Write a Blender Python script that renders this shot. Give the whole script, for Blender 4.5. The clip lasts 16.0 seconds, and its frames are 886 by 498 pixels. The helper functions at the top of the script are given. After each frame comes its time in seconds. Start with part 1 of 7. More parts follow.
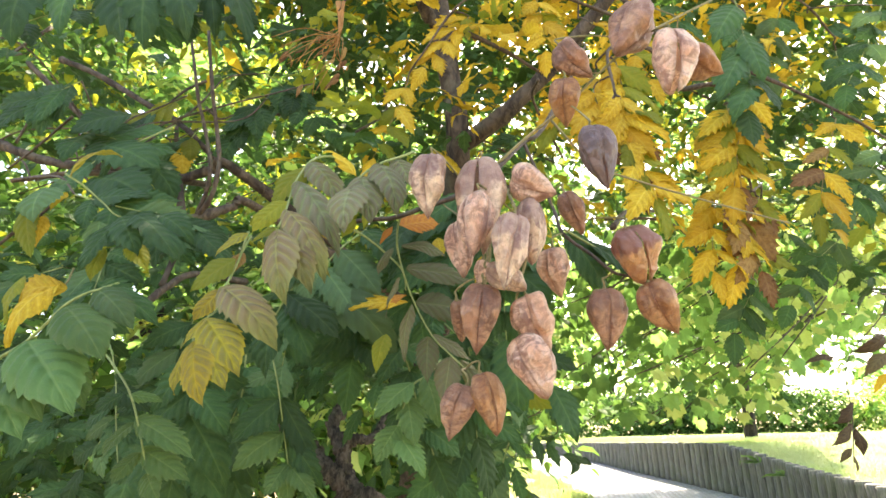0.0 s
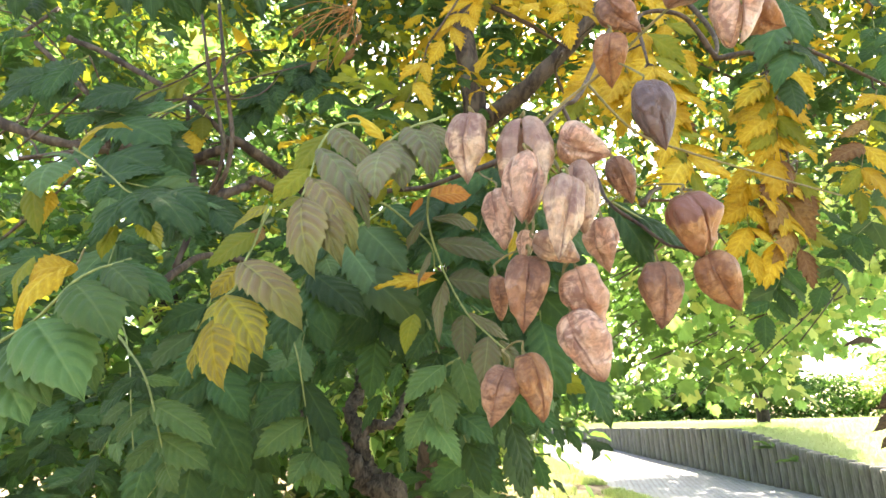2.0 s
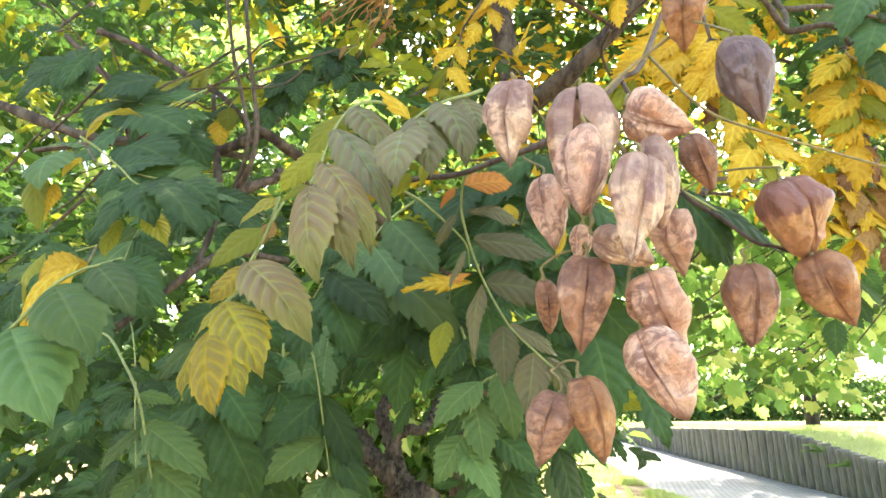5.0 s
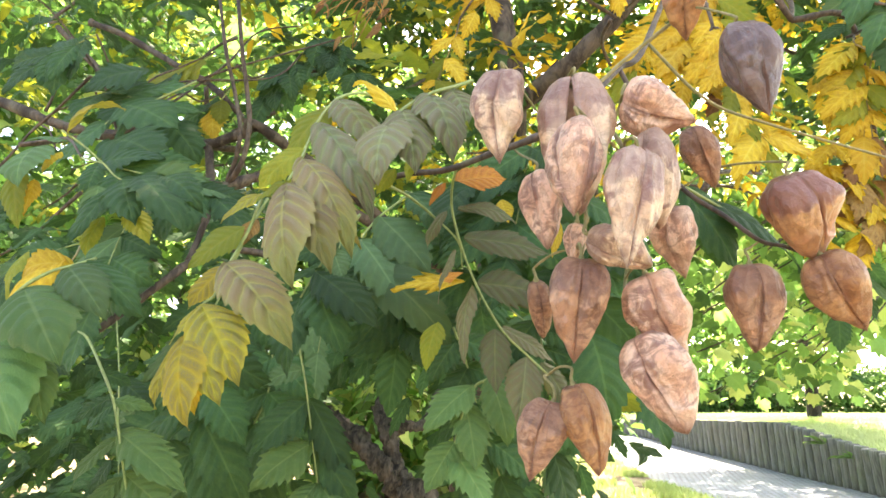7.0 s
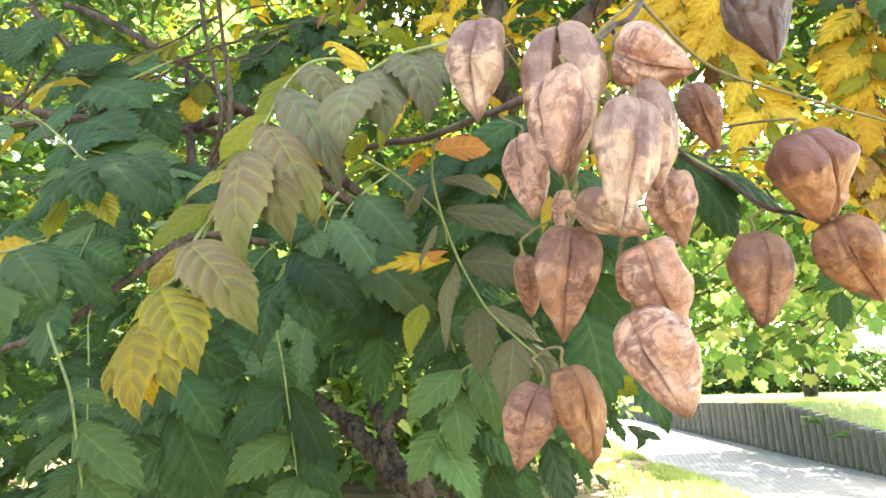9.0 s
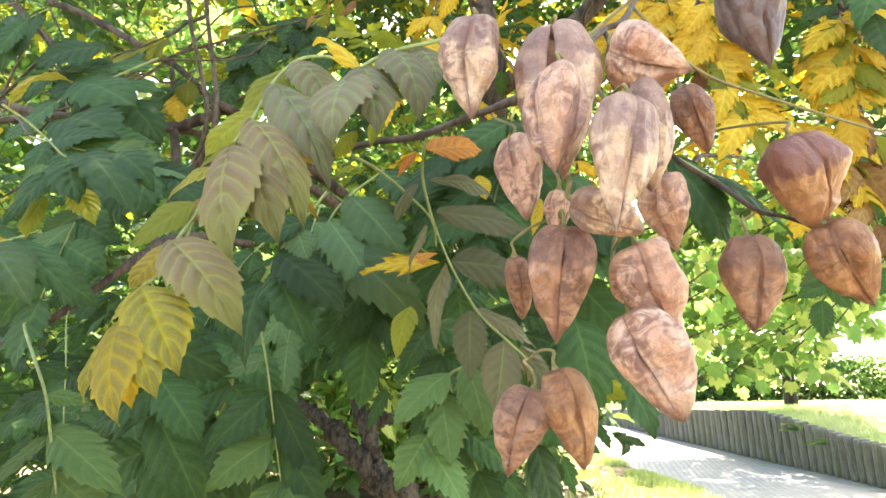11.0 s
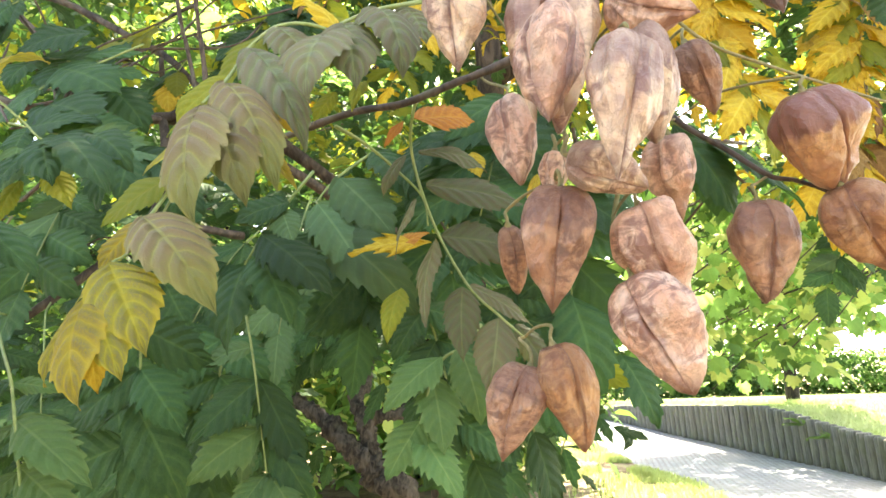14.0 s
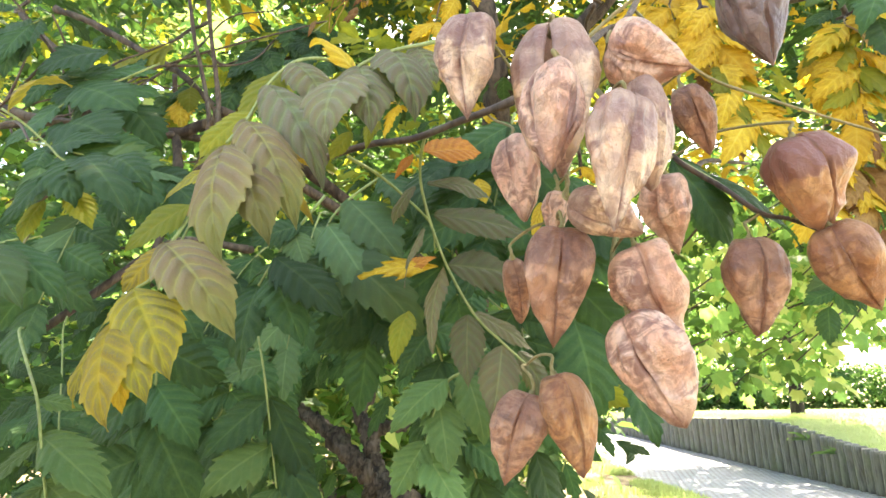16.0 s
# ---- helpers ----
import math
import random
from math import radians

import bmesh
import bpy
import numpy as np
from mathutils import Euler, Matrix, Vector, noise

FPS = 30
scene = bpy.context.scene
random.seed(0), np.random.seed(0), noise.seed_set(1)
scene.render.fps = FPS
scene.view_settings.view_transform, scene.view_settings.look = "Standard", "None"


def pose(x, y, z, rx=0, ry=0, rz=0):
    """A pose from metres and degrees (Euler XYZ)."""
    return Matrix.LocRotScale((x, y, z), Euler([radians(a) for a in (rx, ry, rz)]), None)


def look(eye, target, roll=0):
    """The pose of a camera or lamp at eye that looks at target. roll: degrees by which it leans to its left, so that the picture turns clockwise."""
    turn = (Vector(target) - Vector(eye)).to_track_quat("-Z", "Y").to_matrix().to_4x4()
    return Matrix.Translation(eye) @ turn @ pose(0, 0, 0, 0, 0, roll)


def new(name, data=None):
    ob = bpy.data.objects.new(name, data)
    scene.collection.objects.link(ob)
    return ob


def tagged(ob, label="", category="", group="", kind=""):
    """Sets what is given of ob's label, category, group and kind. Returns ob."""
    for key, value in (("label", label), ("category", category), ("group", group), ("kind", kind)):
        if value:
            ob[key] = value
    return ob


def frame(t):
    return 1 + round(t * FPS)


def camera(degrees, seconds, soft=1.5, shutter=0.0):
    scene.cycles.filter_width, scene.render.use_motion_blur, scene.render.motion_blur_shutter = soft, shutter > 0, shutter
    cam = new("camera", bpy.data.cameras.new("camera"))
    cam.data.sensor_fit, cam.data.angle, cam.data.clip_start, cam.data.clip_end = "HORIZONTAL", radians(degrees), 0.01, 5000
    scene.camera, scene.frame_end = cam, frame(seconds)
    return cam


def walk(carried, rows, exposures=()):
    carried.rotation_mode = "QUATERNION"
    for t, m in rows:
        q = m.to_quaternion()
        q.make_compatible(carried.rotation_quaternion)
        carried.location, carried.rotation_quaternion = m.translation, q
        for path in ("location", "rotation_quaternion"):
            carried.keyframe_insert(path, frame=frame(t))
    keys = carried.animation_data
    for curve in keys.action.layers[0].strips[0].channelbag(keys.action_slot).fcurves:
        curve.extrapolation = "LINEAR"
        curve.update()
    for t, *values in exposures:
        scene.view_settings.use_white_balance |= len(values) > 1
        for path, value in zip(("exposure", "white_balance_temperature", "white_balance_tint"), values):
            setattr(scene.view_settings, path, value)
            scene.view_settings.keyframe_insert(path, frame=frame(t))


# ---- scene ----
cam = camera(75.1, 16.0, soft=1.6)
PATH = [
    (0, (0.0451, 0.0468, 1.3235), (0.0738, 0.9936, 1.6439), -0.90),
    (0.5, (0.0390, 0.0472, 1.3174), (0.0782, 0.9932, 1.6393), -1.58),
    (1, (0.0346, 0.0568, 1.3191), (0.0774, 1.0059, 1.6312), -1.71),
    (1.5, (0.0312, 0.0767, 1.3204), (0.0732, 1.0278, 1.6266), -1.88),
    (2, (0.0272, 0.0836, 1.3246), (0.0387, 1.0378, 1.6234), -0.88),
    (2.5, (0.0188, 0.1051, 1.3284), (-0.0023, 1.0607, 1.6224), 0.42),
    (3, (0.0178, 0.1195, 1.3324), (-0.0247, 1.0706, 1.6381), -0.18),
    (3.5, (0.0155, 0.1298, 1.3322), (-0.0298, 1.0767, 1.6503), -1.69),
    (4, (0.0205, 0.1346, 1.3419), (-0.0235, 1.0880, 1.6406), -0.61),
    (6.5, (0.0317, 0.1575, 1.3497), (-0.0216, 1.1145, 1.6350), 0.56),
    (7, (0.0346, 0.1600, 1.3544), (-0.0198, 1.1189, 1.6330), 0.23),
    (7.5, (0.0367, 0.1684, 1.3527), (-0.0217, 1.1293, 1.6235), 0.45),
    (8, (0.0425, 0.1732, 1.3497), (-0.0106, 1.1385, 1.6056), -0.38),
    (8.5, (0.0435, 0.1800, 1.3538), (-0.0038, 1.1458, 1.6084), -0.40),
    (9, (0.0423, 0.1868, 1.3545), (-0.0074, 1.1516, 1.6127), -0.82),
    (11.5, (0.0398, 0.1954, 1.3529), (0.0213, 1.1578, 1.6238), -0.81),
    (12, (0.0400, 0.2041, 1.3589), (0.0222, 1.1654, 1.6337), -1.30),
    (12.5, (0.0415, 0.2048, 1.3544), (0.0232, 1.1658, 1.6302), -1.37),
    (13, (0.0411, 0.2054, 1.3539), (0.0224, 1.1667, 1.6287), -1.23),
    (13.5, (0.0412, 0.2062, 1.3508), (0.0204, 1.1689, 1.6206), -1.18),
    (14, (0.0442, 0.2136, 1.3457), (0.0190, 1.1773, 1.6115), -1.24),
    (14.5, (0.0472, 0.2144, 1.3473), (0.0233, 1.1769, 1.6177), -1.08),
    (15, (0.0443, 0.2077, 1.3512), (0.0176, 1.1676, 1.6302), -0.97),
    (15.5, (0.0435, 0.2015, 1.3518), (0.0110, 1.1608, 1.6323), -0.83),
    (16, (0.0432, 0.1974, 1.3522), (0.0113, 1.1569, 1.6322), -0.46),
]
EXPOSURES = [(0, 2.75, 7900, 10), (2.5, 2.87, 7900, 10), (4, 3.04, 7900, 10), (7, 3.08, 7900, 10), (16, 3.07, 7900, 10)]
walk(cam, [(t, look(eye, target, roll)) for t, eye, target, roll in PATH], EXPOSURES)

# ---------------------------------------------------------------- light
SUN_ELEVATION, SUN_AZIMUTH = radians(52), radians(30)   # azimuth clockwise from +y
world = bpy.data.worlds.new("world")
scene.world = world
world.use_nodes = True
wn = world.node_tree.nodes
sky = wn.new("ShaderNodeTexSky")
sky.sky_type = "NISHITA"
sky.sun_disc = False
sky.sun_elevation = SUN_ELEVATION
sky.sun_rotation = SUN_AZIMUTH
sky.air_density, sky.dust_density, sky.ozone_density = 1.0, 2.5, 1.0
wn["Background"].inputs["Strength"].default_value = 0.15
world.node_tree.links.new(sky.outputs["Color"], wn["Background"].inputs["Color"])
sun_data = bpy.data.lights.new("sun", "SUN")
sun_data.energy, sun_data.angle, sun_data.color = 5.0, radians(0.6), (1.0, 0.95, 0.86)
sun = new("sun", sun_data)
sun.matrix_world = look(
    (20 * math.sin(SUN_AZIMUTH) * math.cos(SUN_ELEVATION), 20 * math.cos(SUN_AZIMUTH) * math.cos(SUN_ELEVATION), 20 * math.sin(SUN_ELEVATION)),
    (0, 0, 0))

# ---------------------------------------------------------------- materials


class Nodes:
    """Short-hand for building one node material."""

    def __init__(self, name):
        self.mat = bpy.data.materials.new(name)
        self.mat.use_nodes = True
        self.tree = self.mat.node_tree
        self.tree.nodes.clear()
        self.out = self.add("ShaderNodeOutputMaterial")

    def add(self, kind):
        return self.tree.nodes.new(kind)

    def put(self, socket, value):
        if isinstance(value, bpy.types.NodeSocket):
            self.tree.links.new(value, socket)
        elif isinstance(value, (tuple, list)) and len(value) == 3 and socket.type == "RGBA":
            socket.default_value = (*value, 1)
        else:
            socket.default_value = value

    def math(self, op, a, b=0.0, c=0.0, clamp=False):
        n = self.add("ShaderNodeMath")
        n.operation, n.use_clamp = op, clamp
        for s, v in zip(n.inputs, (a, b, c)):
            self.put(s, v)
        return n.outputs[0]

    def mix(self, fac, a, b, blend="MIX"):
        n = self.add("ShaderNodeMix")
        n.data_type, n.blend_type, n.clamp_factor = "RGBA", blend, True
        self.put(n.inputs[0], fac)
        self.put(n.inputs[6], a)
        self.put(n.inputs[7], b)
        return n.outputs[2]

    def step(self, value, lo, hi):
        n = self.add("ShaderNodeMapRange")
        n.interpolation_type = "SMOOTHSTEP"
        for s, v in zip(n.inputs, (value, lo, hi, 0.0, 1.0)):
            self.put(s, v)
        return n.outputs[0]

    def noise(self, vector, scale, detail=4.0, rough=0.55, distort=0.0):
        n = self.add("ShaderNodeTexNoise")
        self.put(n.inputs["Vector"], vector)
        self.put(n.inputs["Scale"], scale)
        self.put(n.inputs["Detail"], detail)
        self.put(n.inputs["Roughness"], rough)
        self.put(n.inputs["Distortion"], distort)
        return n.outputs["Fac"]

    def vector(self, op, a, b):
        n = self.add("ShaderNodeVectorMath")
        n.operation = op
        self.put(n.inputs[0], a)
        self.put(n.inputs[3] if op == "SCALE" else n.inputs[1], b)
        return n.outputs[0]

    def bump(self, height, strength, distance):
        n = self.add("ShaderNodeBump")
        self.put(n.inputs["Height"], height)
        n.inputs["Strength"].default_value = strength
        n.inputs["Distance"].default_value = distance
        return n.outputs["Normal"]

    def surface(self, color, rough, normal=None, spec=0.4, thin=0.0, thin_color=None, sheen=0.0):
        p = self.add("ShaderNodeBsdfPrincipled")
        self.put(p.inputs["Base Color"], color)
        self.put(p.inputs["Roughness"], rough)
        self.put(p.inputs["Specular IOR Level"], spec)
        self.put(p.inputs["Sheen Weight"], sheen)
        if normal is not None:
            self.put(p.inputs["Normal"], normal)
        last = p.outputs[0]
        if thin:
            t = self.add("ShaderNodeBsdfTranslucent")
            self.put(t.inputs["Color"], thin_color or color)
            m = self.add("ShaderNodeMixShader")
            m.inputs[0].default_value = thin
            self.put(m.inputs[1], last)
            self.put(m.inputs[2], t.outputs[0])
            last = m.outputs[0]
        self.tree.links.new(last, self.out.inputs["Surface"])
        return self.mat


def any_random(m):
    """A number of its own for each object and each loose piece of a mesh."""
    a = m.add("ShaderNodeObjectInfo").outputs["Random"]
    b = m.add("ShaderNodeNewGeometry").outputs["Random Per Island"]
    return m.math("FRACT", m.math("ADD", a, b))


def leaf_material(name, blade, other, vein, stain, vein_amount=0.6, stain_amount=0.5, thin=0.35, thin_color=None, rough=0.5, laterals=7.0, relief=0.5, banded=0.0, margin=0.0, tip=None, vary=0.7, even=0.4, side_veins=1.0):
    """blade and other: the two greens it wanders between; stain: blotches between the veins."""
    m = Nodes(name)
    uv = m.add("ShaderNodeUVMap").outputs[0]
    sep = m.add("ShaderNodeSeparateXYZ")
    m.put(sep.inputs[0], uv)
    side = m.math("ABSOLUTE", m.math("MULTIPLY_ADD", sep.outputs[0], 2.0, -1.0))
    rnd = any_random(m)
    place = m.vector("ADD", m.add("ShaderNodeTexCoord").outputs["Object"], m.vector("SCALE", (7.3, 3.1, 5.7), rnd))
    wob = m.noise(uv, 4.0, 3.0)
    run = m.math("ADD", m.math("MULTIPLY_ADD", sep.outputs[1], laterals, m.math("MULTIPLY", side, -1.7)), m.math("MULTIPLY", wob, 0.5))
    tri = m.math("ABSOLUTE", m.math("SUBTRACT", m.math("FRACT", run), 0.5))          # 0.5 on a side vein
    lateral = m.math("MULTIPLY_ADD", m.step(tri, 0.15, 0.5), 0.32, m.math("MULTIPLY", m.step(tri, 0.40, 0.49), 0.6))
    mid = m.step(side, 0.07, 0.015)
    fine = m.noise(uv, 60.0, 2.0)
    patchy = m.math("MULTIPLY_ADD", m.step(m.noise(uv, 7.0, 3.0), 0.3, 0.7), 1.0 - even, even)
    veins = m.math("MAXIMUM", m.math("MULTIPLY", m.math("MULTIPLY", lateral, patchy), m.math("MULTIPLY", m.step(side, 1.08, 0.6), side_veins)), mid)
    halo = m.math("MAXIMUM", m.step(tri, 0.2, 0.5), m.step(side, 0.25, 0.03))
    big = m.noise(place, 14.0, 3.0)
    color = m.mix(m.step(m.math("ADD", big, m.math("MULTIPLY_ADD", rnd, 0.4, -0.2)), 0.35, 0.68), blade, other)
    blotch = m.noise(place, 45.0, 5.0, 0.65)
    between = m.math("MULTIPLY", m.step(blotch, 0.42 - 0.25 * banded, 0.62 - 0.2 * banded), m.math("SUBTRACT", 1.0, m.math("MULTIPLY", halo, 0.9)))
    color = m.mix(m.math("MULTIPLY", between, stain_amount), color, stain)
    color = m.mix(m.math("MULTIPLY", veins, vein_amount), color, vein)
    if tip:
        color = m.mix(m.math("MULTIPLY", m.step(m.math("ADD", sep.outputs[1], m.math("MULTIPLY", blotch, 0.5)), 0.72, 1.15), 0.8), color, tip)
    if margin:
        color = m.mix(m.math("MULTIPLY", m.step(m.math("ADD", side, m.math("MULTIPLY", wob, 0.4)), 0.85, 1.2), margin), color, vein)
    color = m.mix(m.math("MULTIPLY", fine, 0.25), color, m.mix(0.5, color, (0.01, 0.012, 0.008)))
    specks = m.step(m.noise(place, 260.0, 2.0), 0.72, 0.78)
    color = m.mix(m.math("MULTIPLY", specks, 0.5), color, (0.09, 0.045, 0.02))
    hsv = m.add("ShaderNodeHueSaturation")
    m.put(hsv.inputs["Hue"], m.math("MULTIPLY_ADD", rnd, 0.03, 0.485))
    m.put(hsv.inputs["Value"], m.math("MULTIPLY_ADD", rnd, vary, 1.05 - 0.5 * vary))
    m.put(hsv.inputs["Color"], color)
    color = hsv.outputs[0]
    height = m.math("ADD", m.math("MULTIPLY", m.math("SUBTRACT", 0.5, tri), 0.8), m.math("ADD", m.math("MULTIPLY", mid, -0.1), m.math("MULTIPLY", fine, 0.25)))
    normal = m.bump(height, relief, 0.004)
    lit = m.mix(0.6, color, thin_color) if thin_color else color
    return m.surface(color, m.math("MULTIPLY_ADD", fine, 0.2, rough), normal, 0.16, thin, lit)


LEAF_GREEN = leaf_material("leaf_green", (0.030, 0.073, 0.029), (0.049, 0.097, 0.034), (0.111, 0.188, 0.063), (0.020, 0.055, 0.023), 0.45, 0.5, 0.22, (0.15, 0.34, 0.05), 0.45, 7.0, 0.85, 0.25, 0.0, None, 0.75, 0.6, side_veins=0.3)
LEAF_SOFT = leaf_material("leaf_soft_green", (0.056, 0.114, 0.044), (0.077, 0.133, 0.053), (0.160, 0.229, 0.089), (0.068, 0.095, 0.045), 0.6, 0.45, 0.25, (0.22, 0.38, 0.08), 0.5, 7.0, 0.5, 0.3, side_veins=0.4)
LEAF_MAUVE = leaf_material("leaf_mauve_green", (0.150, 0.190, 0.088), (0.182, 0.182, 0.100), (0.290, 0.325, 0.150), (0.205, 0.165, 0.118), 0.65, 0.75, 0.2, (0.26, 0.38, 0.09), 0.5, 7.0, 0.9, 0.5, 0.0, None, 0.3, 0.7)
LEAF_BRONZE = leaf_material("leaf_bronze", (0.172, 0.152, 0.062), (0.186, 0.138, 0.074), (0.335, 0.310, 0.110), (0.205, 0.142, 0.096), 0.72, 0.7, 0.18, (0.34, 0.38, 0.07), 0.5, 7.0, 0.9, 0.7, 0.35, (0.19, 0.20, 0.06), 0.4, 0.9)
LEAF_DUSK = leaf_material("leaf_dusky", (0.078, 0.108, 0.047), (0.098, 0.096, 0.052), (0.190, 0.205, 0.085), (0.120, 0.070, 0.054), 0.55, 0.5, 0.25, (0.28, 0.28, 0.07), 0.4, 7.0, 0.4, 0.2, side_veins=0.5)
LEAF_GOLDGREEN = leaf_material("leaf_gold_green", (0.390, 0.325, 0.036), (0.275, 0.262, 0.046), (0.560, 0.450, 0.060), (0.190, 0.170, 0.092), 0.5, 0.7, 0.3, (0.58, 0.48, 0.05), 0.5, 7.0, 0.9, 0.3, 0.8, None, 0.2, 0.9)
LEAF_FRESH = leaf_material("leaf_fresh_green", (0.062, 0.128, 0.042), (0.084, 0.150, 0.049), (0.190, 0.260, 0.092), (0.062, 0.115, 0.042), 0.5, 0.35, 0.25, (0.28, 0.46, 0.10), 0.45, 7.0, 0.6, 0.3, 0.3, side_veins=0.45)
LEAF_YELLOW = leaf_material("leaf_yellow", (0.72, 0.53, 0.055), (0.56, 0.37, 0.045), (0.78, 0.66, 0.14), (0.36, 0.19, 0.04), 0.5, 0.5, 0.45, (0.85, 0.52, 0.03), 0.5, 7.0, 0.7, 0.1, 0.0, None, 0.75)
LEAF_LIME = leaf_material("leaf_lime", (0.163, 0.208, 0.030), (0.237, 0.223, 0.030), (0.312, 0.312, 0.060), (0.105, 0.141, 0.030), 0.5, 0.4, 0.4, (0.45, 0.50, 0.04), 0.5)
LEAF_ORANGE = leaf_material("leaf_orange", (0.55, 0.22, 0.040), (0.42, 0.15, 0.040), (0.62, 0.36, 0.07), (0.26, 0.075, 0.03), 0.5, 0.6, 0.35, (0.80, 0.33, 0.03), 0.5)
LEAF_DRY = leaf_material("leaf_dry", (0.22, 0.12, 0.050), (0.30, 0.18, 0.070), (0.34, 0.22, 0.10), (0.13, 0.065, 0.03), 0.4, 0.6, 0.25, None, 0.65)
LEAF_WITHERED = leaf_material("leaf_withered", (0.085, 0.060, 0.032), (0.13, 0.095, 0.045), (0.17, 0.13, 0.06), (0.055, 0.035, 0.022), 0.4, 0.6, 0.15, None, 0.65)
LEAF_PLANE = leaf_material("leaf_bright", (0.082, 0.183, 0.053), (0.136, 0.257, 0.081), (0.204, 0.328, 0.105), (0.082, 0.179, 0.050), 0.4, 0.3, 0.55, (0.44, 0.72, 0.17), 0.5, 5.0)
# pale lime; on the bright tree it also stands in for sunlit leaves
LEAF_PALE_LIME = leaf_material("leaf_pale_lime", (0.330, 0.440, 0.149), (0.440, 0.484, 0.149), (0.462, 0.528, 0.196), (0.220, 0.330, 0.103), 0.4, 0.3, 0.55, (0.72, 0.82, 0.25), 0.5, 5.0)
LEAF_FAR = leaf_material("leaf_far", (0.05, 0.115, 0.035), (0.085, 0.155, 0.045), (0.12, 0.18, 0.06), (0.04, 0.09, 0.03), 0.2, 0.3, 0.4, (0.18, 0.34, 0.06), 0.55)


def capsule_material(name, pale, warm, dusk, dusk_amount, top_dusk=0.0):
    """Papery seed-case skin: pale and warm patches, a net of veins, dusky blotches."""
    m = Nodes(name)
    tc = m.add("ShaderNodeTexCoord").outputs["Object"]
    rnd = m.add("ShaderNodeObjectInfo").outputs["Random"]
    p = m.vector("ADD", tc, m.vector("SCALE", (3.3, 9.1, 5.7), rnd))
    uv = m.add("ShaderNodeUVMap").outputs[0]
    sep = m.add("ShaderNodeSeparateXYZ")
    m.put(sep.inputs[0], uv)
    color = m.mix(m.step(m.noise(p, 2.6, 4.0, 0.6), 0.36, 0.64), pale, warm)
    smear = m.vector("MULTIPLY", p, (1.0, 1.0, 2.6))
    blot = m.step(m.noise(smear, 2.5, 6.0, 0.66, 0.8), 0.42, 0.60)
    where = m.math("MULTIPLY_ADD", m.step(m.noise(p, 1.5, 2.0), 0.36, 0.56), 0.55, 0.5)
    color = m.mix(m.math("MULTIPLY", m.math("MULTIPLY", blot, where), dusk_amount), color, dusk)
    fold = m.math("ABSOLUTE", m.math("MULTIPLY_ADD", sep.outputs[0], 2.0, -1.0))
    along = m.math("MULTIPLY", m.step(fold, 0.45, 1.0), m.step(m.noise(m.vector("MULTIPLY", p, (1.0, 1.0, 0.6)), 2.4, 3.0), 0.36, 0.62))
    color = m.mix(m.math("MULTIPLY", along, 0.62 * dusk_amount), color, dusk)
    cross = m.math("ABSOLUTE", m.math("SUBTRACT", m.math("FRACT", m.math("MULTIPLY_ADD", sep.outputs[1], 9.0, m.math("MULTIPLY", m.noise(p, 3.5, 3.0), 2.6))), 0.5))
    ribs = m.step(cross, 0.40, 0.5)
    color = m.mix(m.math("MULTIPLY", ribs, 0.09), color, (0.34, 0.14, 0.09))
    top = m.step(m.math("ADD", sep.outputs[1], m.math("MULTIPLY", m.noise(p, 4.0, 4.0), 0.45)), 0.68, 0.58)
    color = m.mix(m.math("MULTIPLY", top, top_dusk), color, dusk)
    net = m.add("ShaderNodeTexVoronoi")
    net.feature = "DISTANCE_TO_EDGE"
    m.put(net.inputs["Vector"], m.vector("ADD", m.vector("MULTIPLY", p, (1.0, 1.0, 1.5)), m.vector("SCALE", (0.9, 0.9, 0.9), m.noise(p, 3.0, 4.0))))
    m.put(net.inputs["Scale"], 7.5)
    line = m.step(net.outputs["Distance"], 0.055, 0.0)
    color = m.mix(m.math("MULTIPLY", line, 0.02), color, m.mix(0.6, color, (0.16, 0.06, 0.04)))
    edge = m.math("ABSOLUTE", m.math("MULTIPLY_ADD", sep.outputs[0], 2.0, -1.0))
    seam = m.step(edge, 0.92, 0.99)
    keel = m.step(edge, 0.05, 0.0)
    color = m.mix(m.math("MULTIPLY", m.math("MAXIMUM", seam, m.math("MULTIPLY", keel, 0.1)), m.math("MULTIPLY_ADD", m.step(m.noise(p, 4.0, 3.0), 0.35, 0.65), 0.45, 0.35)), color, (0.13, 0.052, 0.036))
    spots = m.step(m.noise(p, 11.0, 3.0, 0.6), 0.66, 0.74)
    color = m.mix(m.math("MULTIPLY", spots, 0.65), color, (0.10, 0.038, 0.024))
    ends = m.math("MAXIMUM", m.step(sep.outputs[1], 0.05, 0.0), m.step(sep.outputs[1], 0.84, 1.0))
    color = m.mix(m.math("MULTIPLY", ends, 0.72), color, (0.12, 0.05, 0.03))
    mottle = m.step(m.noise(p, 22.0, 4.0, 0.7), 0.50, 0.72)
    color = m.mix(m.math("MULTIPLY", mottle, 0.27), color, (0.27, 0.13, 0.09))
    fibre = m.noise(p, 40.0, 4.0, 0.7)
    color = m.mix(m.math("MULTIPLY", fibre, 0.08), color, (0.16, 0.08, 0.05))
    crease = m.math("ABSOLUTE", m.math("SUBTRACT", m.noise(m.vector("MULTIPLY", p, (1.0, 1.0, 0.7)), 4.5, 4.0, 0.55, 0.4), 0.5))
    crumple = m.math("MULTIPLY", m.math("SUBTRACT", 0.5, crease), 3.0)
    # fold shade painted in: skin colour darkened along the crease lines
    color = m.mix(m.math("MULTIPLY", m.step(crease, 0.03, 0.0), 0.22), color, (0.16, 0.07, 0.045))
